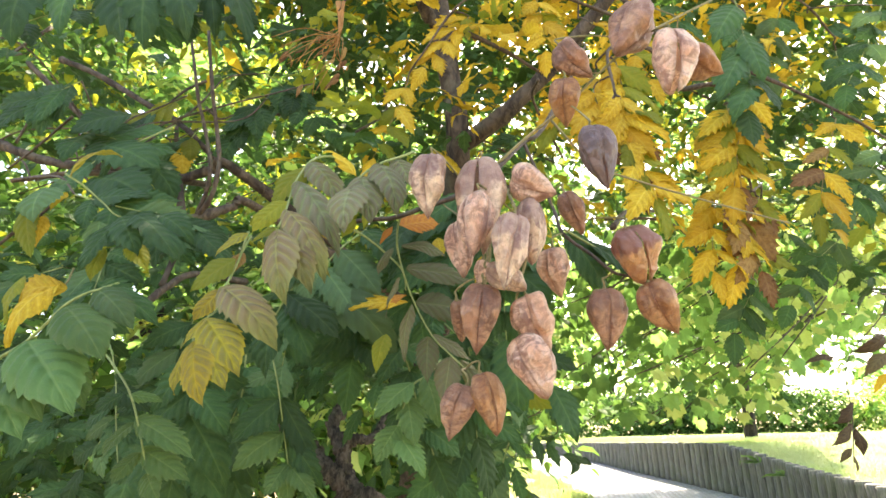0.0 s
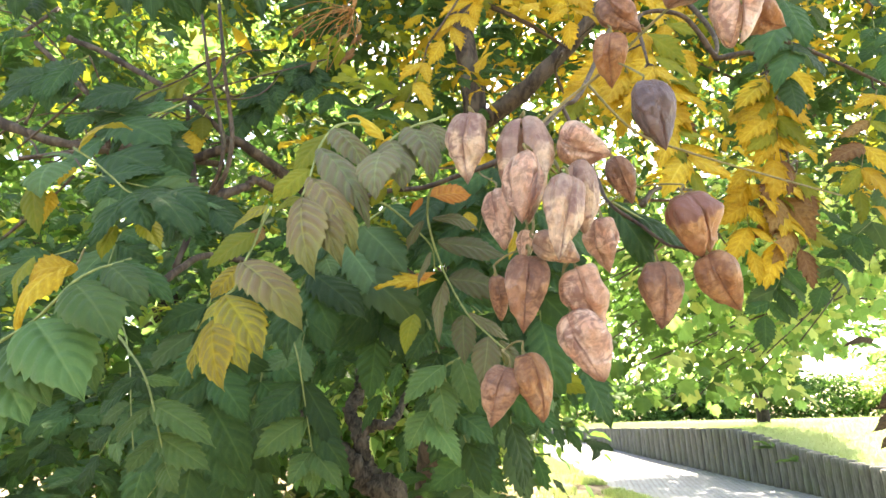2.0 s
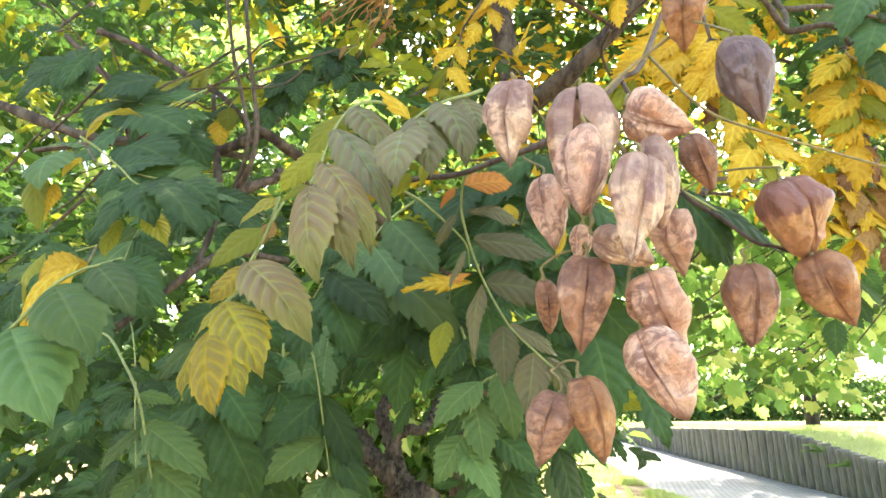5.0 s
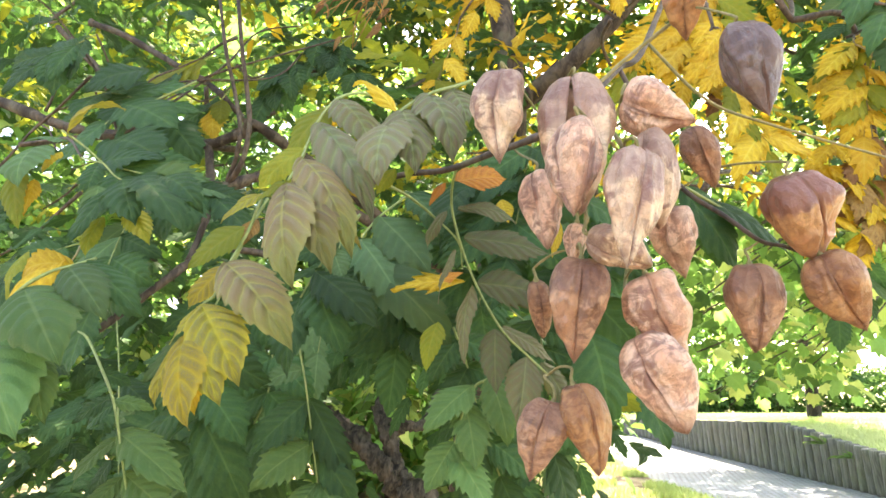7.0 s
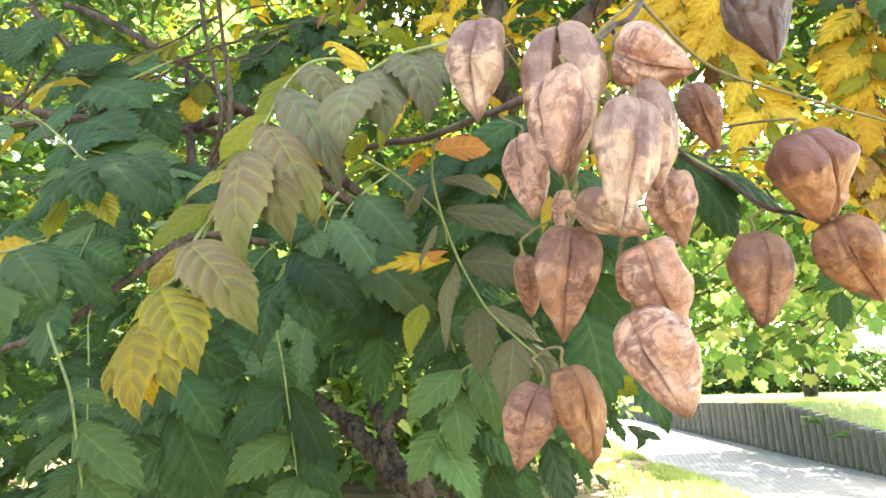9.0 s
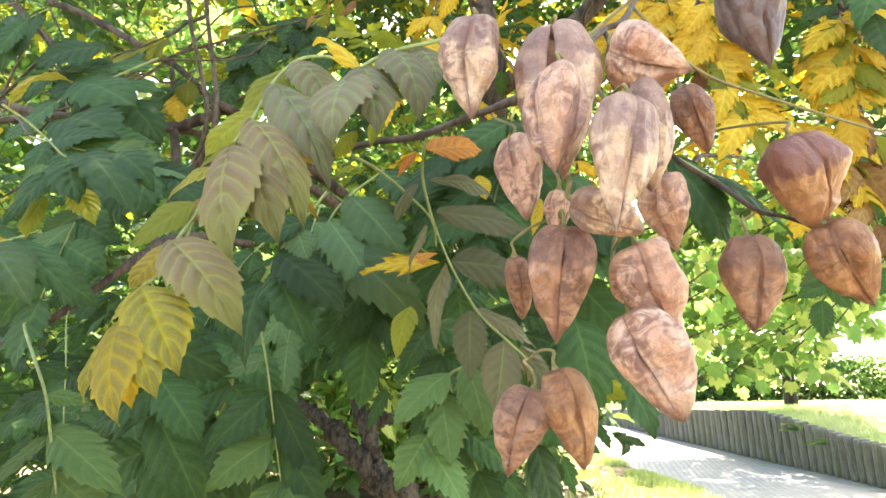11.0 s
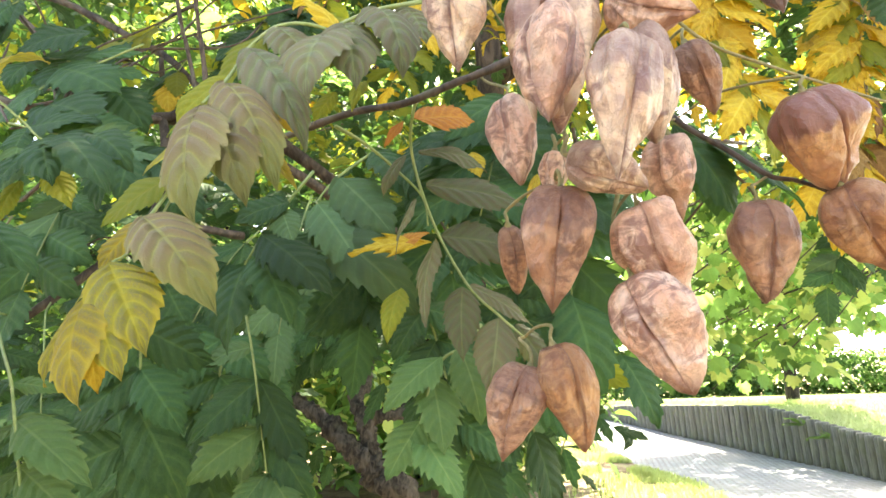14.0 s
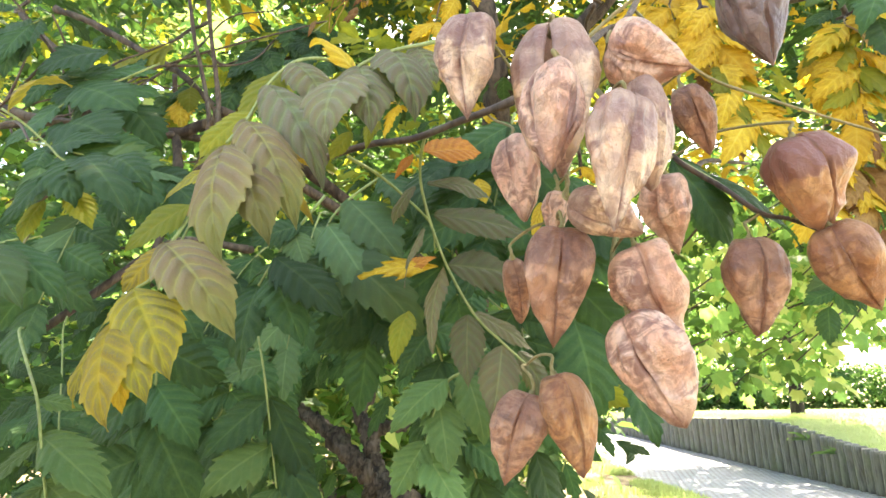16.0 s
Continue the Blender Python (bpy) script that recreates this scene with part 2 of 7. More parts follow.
    height = m.math("ADD", m.math("MULTIPLY_ADD", ribs, 0.14, m.math("MULTIPLY", line, 0.03)), m.math("ADD", crumple, m.math("MULTIPLY", fibre, 0.15)))
    normal = m.bump(height, 0.55, 0.0024)
    return m.surface(color, 0.33, normal, 0.55, 0.34, m.mix(0.4, color, (0.80, 0.46, 0.28)), 0.05)


CASE_PINK = capsule_material("case_pink", (0.92, 0.68, 0.52), (0.81, 0.49, 0.345), (0.27, 0.145, 0.12), 0.9)
CASE_TAN = capsule_material("case_tan", (0.92, 0.73, 0.52), (0.78, 0.54, 0.38), (0.26, 0.15, 0.13), 0.95, 0.65)
CASE_BROWN = capsule_material("case_brown", (0.63, 0.38, 0.24), (0.45, 0.235, 0.142), (0.145, 0.072, 0.057), 0.88, 0.45)
CASE_ORANGE = capsule_material("case_orange", (0.64, 0.37, 0.18), (0.47, 0.22, 0.095), (0.17, 0.075, 0.05), 0.75, 0.3)
CASE_PURPLE = capsule_material("case_purple", (0.72, 0.43, 0.21), (0.56, 0.28, 0.14), (0.24, 0.11, 0.095), 0.35, 0.95)
CASE_GREY = capsule_material("case_grey", (0.24, 0.185, 0.18), (0.165, 0.12, 0.122), (0.065, 0.045, 0.05), 0.8)


def bark_material(name, dark, light, scale, relief, rough=0.85):
    m = Nodes(name)
    tc = m.add("ShaderNodeTexCoord").outputs["Object"]
    ridges = m.noise(m.vector("MULTIPLY", tc, (1.0, 1.0, 0.35)), scale, 6.0, 0.65, 0.8)
    grain = m.noise(tc, scale * 6, 3.0)
    color = m.mix(m.step(ridges, 0.35, 0.68), dark, light)
    color = m.mix(m.step(m.noise(tc, scale * 0.3, 3.0), 0.55, 0.75), color, m.mix(0.5, light, (0.16, 0.17, 0.11)))
    color = m.mix(m.math("MULTIPLY", grain, 0.4), color, dark)
    return m.surface(color, rough, m.bump(m.math("ADD", ridges, m.math("MULTIPLY", grain, 0.3)), 0.9, relief), 0.25)


BARK = bark_material("bark", (0.030, 0.022, 0.017), (0.145, 0.110, 0.080), 45.0, 0.008)
BARK_LOW = bark_material("bark_low", (0.024, 0.020, 0.015), (0.165, 0.138, 0.106), 90.0, 0.006)
BARK_DARK = bark_material("bark_dark", (0.014, 0.011, 0.009), (0.055, 0.043, 0.034), 12.0, 0.02)
TWIG_BROWN = bark_material("twig_brown", (0.042, 0.030, 0.022), (0.140, 0.100, 0.073), 140.0, 0.0006, 0.6)
STEM_GREEN = bark_material("stem_green", (0.16, 0.21, 0.065), (0.30, 0.34, 0.12), 160.0, 0.0003, 0.5)
STEM_RUST = bark_material("stem_rust", (0.24, 0.11, 0.035), (0.42, 0.22, 0.075), 160.0, 0.0003, 0.7)
STEM_TAN = bark_material("stem_tan", (0.16, 0.15, 0.060), (0.31, 0.24, 0.12), 160.0, 0.0003, 0.6)


def grass_material(name, one, two, dry):
    m = Nodes(name)
    tc = m.add("ShaderNodeTexCoord").outputs["Object"]
    rnd = any_random(m)
    color = m.mix(m.step(m.noise(tc, 0.6, 4.0), 0.4, 0.62), one, two)
    color = m.mix(m.math("MULTIPLY", m.step(m.noise(tc, 3.0, 4.0), 0.55, 0.75), 0.6), color, dry)
    color = m.mix(m.math("MULTIPLY", rnd, 0.3), color, m.mix(0.7, one, (0.05, 0.09, 0.025)))
    fine = m.noise(tc, 60.0, 3.0)
    color = m.mix(m.math("MULTIPLY", fine, 0.2), color, (0.08, 0.12, 0.03))
    return m.surface(color, 0.8, m.bump(fine, 0.8, 0.02), 0.2, 0.35, (0.58, 0.68, 0.24))


GRASS = grass_material("grass", (0.29, 0.39, 0.16), (0.38, 0.45, 0.22), (0.46, 0.44, 0.27))


def soil_material():
    m = Nodes("soil")
    tc = m.add("ShaderNodeTexCoord").outputs["Object"]
    color = m.mix(m.step(m.noise(tc, 2.5, 5.0), 0.38, 0.62), (0.16, 0.12, 0.08), (0.30, 0.24, 0.165))
    color = m.mix(m.step(m.noise(tc, 18.0, 5.0, 0.7), 0.55, 0.68), color, (0.33, 0.25, 0.15))
    color = m.mix(m.math("MULTIPLY", m.step(m.noise(tc, 5.0, 3.0), 0.58, 0.7), 0.7), color, (0.10, 0.16, 0.04))
    return m.surface(color, 0.95, m.bump(m.noise(tc, 25.0, 6.0, 0.7), 1.0, 0.03), 0.15)


SOIL = soil_material()


def paving_material():
    m = Nodes("paving")
    tc = m.add("ShaderNodeTexCoord").outputs["Object"]
    setts = m.add("ShaderNodeTexBrick")
    m.put(setts.inputs["Vector"], tc)
    m.put(setts.inputs["Color1"], (0.175, 0.195, 0.225))
    m.put(setts.inputs["Color2"], (0.25, 0.27, 0.30))
    m.put(setts.inputs["Mortar"], (0.125, 0.125, 0.13))
    m.put(setts.inputs["Scale"], 1.0)
    m.put(setts.inputs["Mortar Size"], 0.016)
    m.put(setts.inputs["Brick Width"], 0.12)
    m.put(setts.inputs["Row Height"], 0.24)
    color = m.mix(m.math("MULTIPLY", m.step(m.noise(tc, 1.2, 4.0), 0.4, 0.65), 0.5), setts.outputs["Color"], (0.24, 0.242, 0.245))
    grit = m.noise(tc, 90.0, 4.0, 0.7)
    color = m.mix(m.math("MULTIPLY", grit, 0.3), color, (0.13, 0.13, 0.13))
    joint = m.math("SUBTRACT", 1.0, setts.outputs["Fac"])
    return m.surface(color, 0.8, m.bump(m.math("ADD", joint, m.math("MULTIPLY", grit, 0.3)), 0.7, 0.012), 0.3)


PAVING = paving_material()


def post_material():
    m = Nodes("weathered_timber")
    tc = m.add("ShaderNodeTexCoord").outputs["Object"]
    rnd = m.add("ShaderNodeObjectInfo").outputs["Random"]
    p = m.vector("ADD", tc, m.vector("SCALE", (4.0, 7.0, 3.0), rnd))
    grain = m.noise(m.vector("MULTIPLY", p, (22.0, 22.0, 1.6)), 1.6, 5.0, 0.65)
    color = m.mix(m.step(grain, 0.3, 0.7), (0.075, 0.071, 0.066), (0.215, 0.208, 0.192))
    color = m.mix(m.math("MULTIPLY", m.step(m.noise(p, 3.0, 4.0), 0.5, 0.7), 0.5), color, (0.11, 0.125, 0.075))
    color = m.mix(m.math("MULTIPLY", rnd, 0.4), color, (0.13, 0.122, 0.11))
    return m.surface(color, 0.85, m.bump(grain, 0.8, 0.006), 0.25)


TIMBER = post_material()

# ---------------------------------------------------------------- builders


def mesh_of(name, verts, faces, material, uvs=None, smooth=True):
    me = bpy.data.meshes.new(name)
    me.from_pydata([tuple(v) for v in verts], [], faces)
    if uvs is not None:
        layer = me.uv_layers.new(name="UVMap")
        idx = np.empty(len(me.loops), dtype=np.int32)
        me.loops.foreach_get("vertex_index", idx)
        layer.data.foreach_set("uv", np.asarray(uvs, dtype=np.float32)[idx].ravel())
    if smooth:
        me.polygons.foreach_set("use_smooth", np.ones(len(me.polygons), dtype=bool))
    me.materials.append(material)
    me.update()
    return me


def child(name, data, parent, label="", m=None):
    ob = new(name, data)
    ob.parent = parent
    if m is not None:
        ob.matrix_basis = m
    return tagged(ob, label)


def smooth_line(points, steps=6):
    """Catmull-Rom through the given points."""
    p = [np.array(q, float) for q in points]
    if len(p) < 3:
        return np.array([p[0] + (p[-1] - p[0]) * k / steps for k in range(steps + 1)])
    p = [2 * p[0] - p[1]] + p + [2 * p[-1] - p[-2]]
    out = []
    for a, b, c, d in zip(p, p[1:], p[2:], p[3:]):
        for k in range(steps):
            t = k / steps
            out.append(0.5 * (2 * b + (c - a) * t + (2 * a - 5 * b + 4 * c - d) * t * t + (3 * b - a - 3 * c + d) * t ** 3))
    out.append(p[-2])
    return np.array(out)


def tube_data(points, r0, r1, sides=8, steps=6, rough=0.0, seed=0, knots=0.0):
    line = smooth_line(points, steps)
    rng = np.random.default_rng(seed)
    n = len(line)
    ahead = np.gradient(line, axis=0)
    ahead /= np.linalg.norm(ahead, axis=1)[:, None] + 1e-9
    ref = np.array([0.3, 0.2, 1.0]) if abs(ahead[0][2]) < 0.8 else np.array([1.0, 0.2, 0.1])
    verts, uvs = [], []
    for k in range(n):
        a = np.cross(ahead[k], ref)
        a /= np.linalg.norm(a) + 1e-9
        b = np.cross(ahead[k], a)
        f = k / (n - 1)
        r = r0 + (r1 - r0) * f
        swell = 1 + knots * max(0.0, math.sin(f * 17 + seed)) ** 6
        for s in range(sides):
            ang = 2 * math.pi * s / sides
            rr = r * swell * (1 + rough * rng.normal())
            verts.append(line[k] + rr * (math.cos(ang) * a + math.sin(ang) * b))
            uvs.append((s / sides, f))
    faces = [(k * sides + s, k * sides + (s + 1) % sides, (k + 1) * sides + (s + 1) % sides, (k + 1) * sides + s) for k in range(n - 1) for s in range(sides)]
    faces += [tuple(range(sides - 1, -1, -1)), tuple((n - 1) * sides + s for s in range(sides))]
    return verts, faces, uvs


def tube(name, points, r0, r1, material, parent, label="", **more):
    v, f, u = tube_data(points, r0, r1, **more)
    return child(name, mesh_of(name, v, f, material, u), parent, label)


def thing(name, label, category, group="", kind="", at=(0, 0, 0)):
    ob = tagged(new(name), label, category, group, kind)
    ob.location = at
    ob.empty_display_size = 0.05
    return ob


# --- leaflets: unit length along +y, blade in x, upper face +z


def blade_points(teeth, sub, cols, seed, cut=0.16, bend=0.7, arch=0.06, quilt=0.02, wave=0.02, twist=0.0, peak=0.36, point=0.35, groove=0.02):
    """Grid of one leaflet with its forward-pointing teeth; width 1 at the widest. bend: droop along the midrib, arch: drop of the edges."""
    rng = np.random.default_rng(seed)
    ph = rng.uniform(0, 6.28, 4)
    rows = teeth * sub
    size = rng.uniform(0.55, 1.3, (2, teeth + 1))
    lag = rng.uniform(0.0, 0.35)
    verts, uvs, faces = [], [], []
    y0 = z0 = 0.0
    for i in range(rows + 1):
        v = i / rows
        th = bend * v ** 1.4
        if i:
            y0 += math.cos(th) / rows
            z0 -= math.sin(th) / rows
        if v < peak:
            half = 0.5 * math.sin(0.5 * math.pi * v / peak) ** 0.72
        else:
            half = 0.5 * max(0.0, math.cos(0.5 * math.pi * ((v - peak) / (1 - peak)) ** 1.12)) ** (0.85 + point)
        half = max(half, 0.004)
        for j in range(-cols, cols + 1):
            u = j / cols
            tooth = shift = 0.0
            if teeth > 1 and abs(u) > 0.5 and cols > 1 or abs(j) == cols:
                grip = 1.0 if abs(j) == cols else 0.3 * (abs(u) - 0.5) / 0.5
                k, f = divmod(i + (sub // 2 if j > 0 else 0), sub)
                f /= max(1, sub - 1)
                amount = cut * size[0 if j > 0 else 1][min(k, teeth)] * min(1.0, 6 * v) * grip
                tooth = amount * (1 - f)
                shift = 0.5 * amount * f * half
            x = u * half * (1 - tooth) * (1 + 0.05 * math.sin(ph[0]) * (1 if u > 0 else -1))
            z = -arch * (2 * x) ** 2 * (1 + 0.3 * math.sin(ph[1] + v * 3)) - groove * math.exp(-(u / 0.16) ** 2) * 2 * half
            z += wave * math.sin(v * 11 + ph[2] + (2.2 if u > 0 else 0)) * abs(u) ** 2
            run = v * 7.0 - abs(u) * 1.7 + 0.25
            z += quilt * abs(math.sin(math.pi * run)) ** 0.7 * math.sin(math.pi * min(1.0, abs(u) * 0.95)) ** 0.6 * 2 * half
            ang = twist * v
            px, pz = x * math.cos(ang) - z * math.sin(ang), z * math.cos(ang) + x * math.sin(ang)
            verts.append((px, y0 + shift + pz * math.sin(th), z0 + pz * math.cos(th)))
            uvs.append((0.5 + 0.5 * u, v))
    verts = np.array(verts)
    end = verts[-1 - cols]
    a, reach = math.atan2(end[2], end[1]), math.hypot(end[1], end[2])           # swing the tip back onto the axis
    y, z = verts[:, 1].copy(), verts[:, 2].copy()
    verts[:, 1] = (y * math.cos(a) + z * math.sin(a)) / reach
    verts[:, 2] = (z * math.cos(a) - y * math.sin(a)) / reach
    w = 2 * cols + 1
    for i in range(rows):
        for j in range(w - 1):
            faces.append((i * w + j, i * w + j + 1, (i + 1) * w + j + 1, (i + 1) * w + j))
    return verts, faces, np.array(uvs)


BLADE_CACHE = {}


def blade_mesh(kind, variant, material):
    key = (kind, variant, material.name)
    if key not in BLADE_CACHE:
        s = 100 * variant + len(kind)
        bend, turn = variant % 4, 0.25 * ((variant % 3) - 1)
        if kind == "fine":
            d = blade_points(10, 5, 8, s, 0.15, 0.5 + 0.15 * bend, 0.05, 0.008, 0.02, turn)
        elif kind == "cut":
            d = blade_points(9, 5, 6, s, 0.24, 0.45 + 0.2 * bend, 0.045, 0.005, 0.03, turn, 0.34, 0.25)
        elif kind == "domed":
            d = blade_points(9, 6, 10, s, 0.13, 0.75 + 0.15 * (variant % 3), 0.085, 0.026, 0.018, turn * 0.3, 0.37, 0.3)
        elif kind == "curled":
            d = blade_points(10, 5, 8, s, 0.15, 1.3 + 0.3 * (variant % 3), 0.09, 0.010, 0.03, turn, 0.37, 0.25)
        elif kind == "lobed":
            d = blade_points(7, 6, 5, s, 0.50, 0.5 + 0.25 * (variant % 3), 0.04, 0.012, 0.04, turn, 0.34, 0.2)
        else:
            d = blade_points(8, 4, 4, s, 0.26, 0.5 + 0.25 * (variant % 3), 0.05, 0.004, 0.03, turn, 0.36, 0.3)
        BLADE_CACHE[key] = mesh_of("leaflet", d[0], d[1], material, d[2])
    return BLADE_CACHE[key]


def blade_pose(base, tip, ratio, face=(0.0, -1.0, 0.45)):
    """Turns the unit leaflet from base to tip, its upper side towards face."""
    b, t = Vector(base), Vector(tip)
    y = t - b
    length = y.length
    y.normalize()
    f = Vector(face).normalized()
    z = f - y * f.dot(y)
    if z.length < 0.05:
        z = Vector((0.3, -0.5, 0.8)) - y * Vector((0.3, -0.5, 0.8)).dot(y)
    z.normalize()
    x = y.cross(z)
    r = Matrix((x, y, z)).transposed().to_4x4()
    return Matrix.Translation(b) @ r @ Matrix.Diagonal((length * ratio, length, length, 1))


def leaflet(parent, base, tip, ratio, material, kind="fine", variant=0, face=(0.0, -1.0, 0.45)):
    return child("leaflet", blade_mesh(kind, variant, material), parent, "", blade_pose(base, tip, ratio, face))


def compound_leaf(parent, points, r0=0.0012, material=None, label=""):
    """The stalk of a compound leaf; its leaflets hang under it."""
    return tube("compound_leaf", points, r0, r0 * 0.55, material or STEM_GREEN, parent, label, sides=6, steps=6)


def pinnate(parent, points, length, pairs, material, seed, ratio=0.5, kind="mid", start=0.25, droop=0.5, face=(0.0, -1.0, 0.55), r0=0.0011, stem=None, mix=None, label="", origin=None, slant=0.55):
    """A whole compound leaf: stalk, pairs of leaflets, one at the end."""
    rng = random.Random(seed)
    if origin is not None:
        o, e = Vector(origin), Vector(points[0])
        bow = (e - o).length
        tube("twig", [o, o.lerp(e, 0.35) + Vector((rng.uniform(-0.15, 0.15), rng.uniform(0.0, 0.25), rng.uniform(0.02, 0.25))) * bow, o.lerp(e, 0.72) + Vector((rng.uniform(-0.12, 0.12), rng.uniform(0.0, 0.15), rng.uniform(-0.05, 0.2))) * bow, e], 0.0020, 0.0012, TWIG_BROWN, parent, "", sides=6, rough=0.05, seed=seed, knots=0.3)
    leaf = compound_leaf(parent, points, r0, stem, label)
    line = smooth_line(points, 8)
    n = len(line) - 1
    for k in range(pairs + 1):
        f = start + (1 - start) * k / pairs
        i = min(int(f * n), n - 1)
        p = line[i] + (line[i + 1] - line[i]) * (f * n - i)
        ahead = Vector(line[min(i + 1, n)] - line[max(i - 1, 0)]).normalized()
        out = ahead.cross(Vector(face)).normalized()
        sides = (0,) if k == pairs else (-1, 1)
        for s in sides:
            size = length * (0.8 + 0.35 * math.sin(math.pi * (0.25 + 0.6 * f))) * rng.uniform(0.8, 1.15) * (1.15 if k == pairs else 1)
            way = (ahead * (slant * rng.uniform(0.7, 1.2) if s else 1.0) + out * s * rng.uniform(0.75, 1.05) + Vector((rng.uniform(-0.2, 0.2), rng.uniform(-0.25, 0.15), -droop * rng.uniform(0.5, 1.4)))).normalized()
            fv = Vector(face) + Vector((rng.uniform(-0.5, 0.5), rng.uniform(-0.3, 0.3), rng.uniform(-0.2, 0.5))) + out * s * -0.25
            mat = rng.choice(mix) if mix else material
            leaflet(leaf, p, Vector(p) + way * size, ratio * rng.uniform(1.05, 1.4), mat, kind, rng.randrange(6), fv)
    return leaf


GAPS = [((-0.57, 0.73, 0.375), 0.045), ((-0.53, 0.75, 0.395), 0.03), ((-0.60, 0.71, 0.37), 0.04), ((-0.47, 0.75, 0.46), 0.04), ((-0.42, 0.76, 0.49), 0.03), ((-0.340, 0.749, 0.568), 0.035), ((-0.382, 0.722, 0.578), 0.03), ((-0.601, 0.643, 0.475), 0.015), ((-0.506, 0.773, 0.381), 0.025), ((-0.245, 0.779, 0.577), 0.03)]   # thin places in the crowns: direction, half width


def in_gap(p, rng):
    """True for most leaves in the thin places where the sky shows low through the crowns."""
    d = p - np.array([0.04, 0.10, 1.34])
    d /= np.linalg.norm(d)
    for way, wide in GAPS:
        v = np.array(way) / np.linalg.norm(way)
        if math.acos(min(1.0, float(d @ v))) < wide * rng.uniform(0.7, 1.2):
            return True
    return False


def leaf_cloud(name, parent, places, length, materials, seed, pairs=4, rows=6, ratio=0.5, droop=0.6, label="", spread=1.0, cut=0.35, face_cam=0.0):
    """Many compound leaves in one mesh per material. places: rows of x, y, z."""
    rng = np.random.default_rng(seed)
    variants = [blade_points(5 if rows >= 8 else 3, 3 if rows >= 8 else max(1, rows // 3), 2 if rows >= 8 else 1, seed * 7 + k, cut, 0.4 + 0.3 * k, 0.06, 0.0, 0.03, 0.3 * (k - 1)) for k in range(4)]
    bins = [([], [], []) for _ in materials]
    counts = [0] * len(materials)
    for p in np.asarray(places, float):
        if in_gap(p + np.array(parent.location), rng):
            continue
        yaw = rng.uniform(0, 2 * math.pi)
        tilt = rng.uniform(-0.7, 0.25)
        ahead = np.array([math.cos(yaw) * math.cos(tilt), math.sin(yaw) * math.cos(tilt), math.sin(tilt)])
        up = np.array([0.0, -face_cam, 1.0]) + rng.normal(0, 0.25, 3)
        out = np.cross(ahead, up)
        out /= np.linalg.norm(out) + 1e-9
        total = length * 2.6 * rng.uniform(0.7, 1.2)
        which = int(rng.integers(len(materials)))
        for k in range(pairs + 1):
            f = 0.2 + 0.8 * k / pairs
            base = p + ahead * total * f + np.array([0, 0, -0.35 * total * f * f])
            for s in ((0,) if k == pairs else (-1, 1)):
                way = ahead * (0.5 if s else 1.0) + out * s * spread + np.array([0, 0, -droop * rng.uniform(0.3, 1.4)]) + rng.normal(0, 0.15, 3)
                way /= np.linalg.norm(way)
                nrm = up + rng.normal(0, 0.35, 3)
                nrm -= way * nrm.dot(way)
                nrm /= np.linalg.norm(nrm) + 1e-9
                xx = np.cross(way, nrm)
                size = length * rng.uniform(0.65, 1.25)
                v, fc, uv = variants[int(rng.integers(4))]
                w = base + size * (v[:, :1] * ratio * xx + v[:, 1:2] * way + v[:, 2:3] * nrm)
                b = bins[which]
                b[0].append(w)
                b[1].append(np.array(fc) + counts[which])
                b[2].append(uv)
                counts[which] += len(v)
    made = []
    for mat, b in zip(materials, bins):
        if b[0]:
            me = mesh_of(name, np.concatenate(b[0]), np.concatenate(b[1]).tolist(), mat, np.concatenate(b[2]))
            ob = child(name, me, parent, label)
            made.append(tagged(ob, kind="stuff"))
    return made


def scatter(n, seed, depth, side, height, eye=(0.04, 0.05, 1.33)):
    """n places in a wedge that widens with its depth: side and height are per metre of depth."""
    rng = np.random.default_rng(seed)
    d = np.sqrt(rng.uniform(depth[0] ** 2, depth[1] ** 2, n))
    return np.stack([eye[0] + d * rng.uniform(*side, n), eye[1] + d, eye[2] + d * rng.uniform(*height, n)], 1)


# --- seed capsules: unit length down -z from the stalk, three papery valves

VALVES = {}


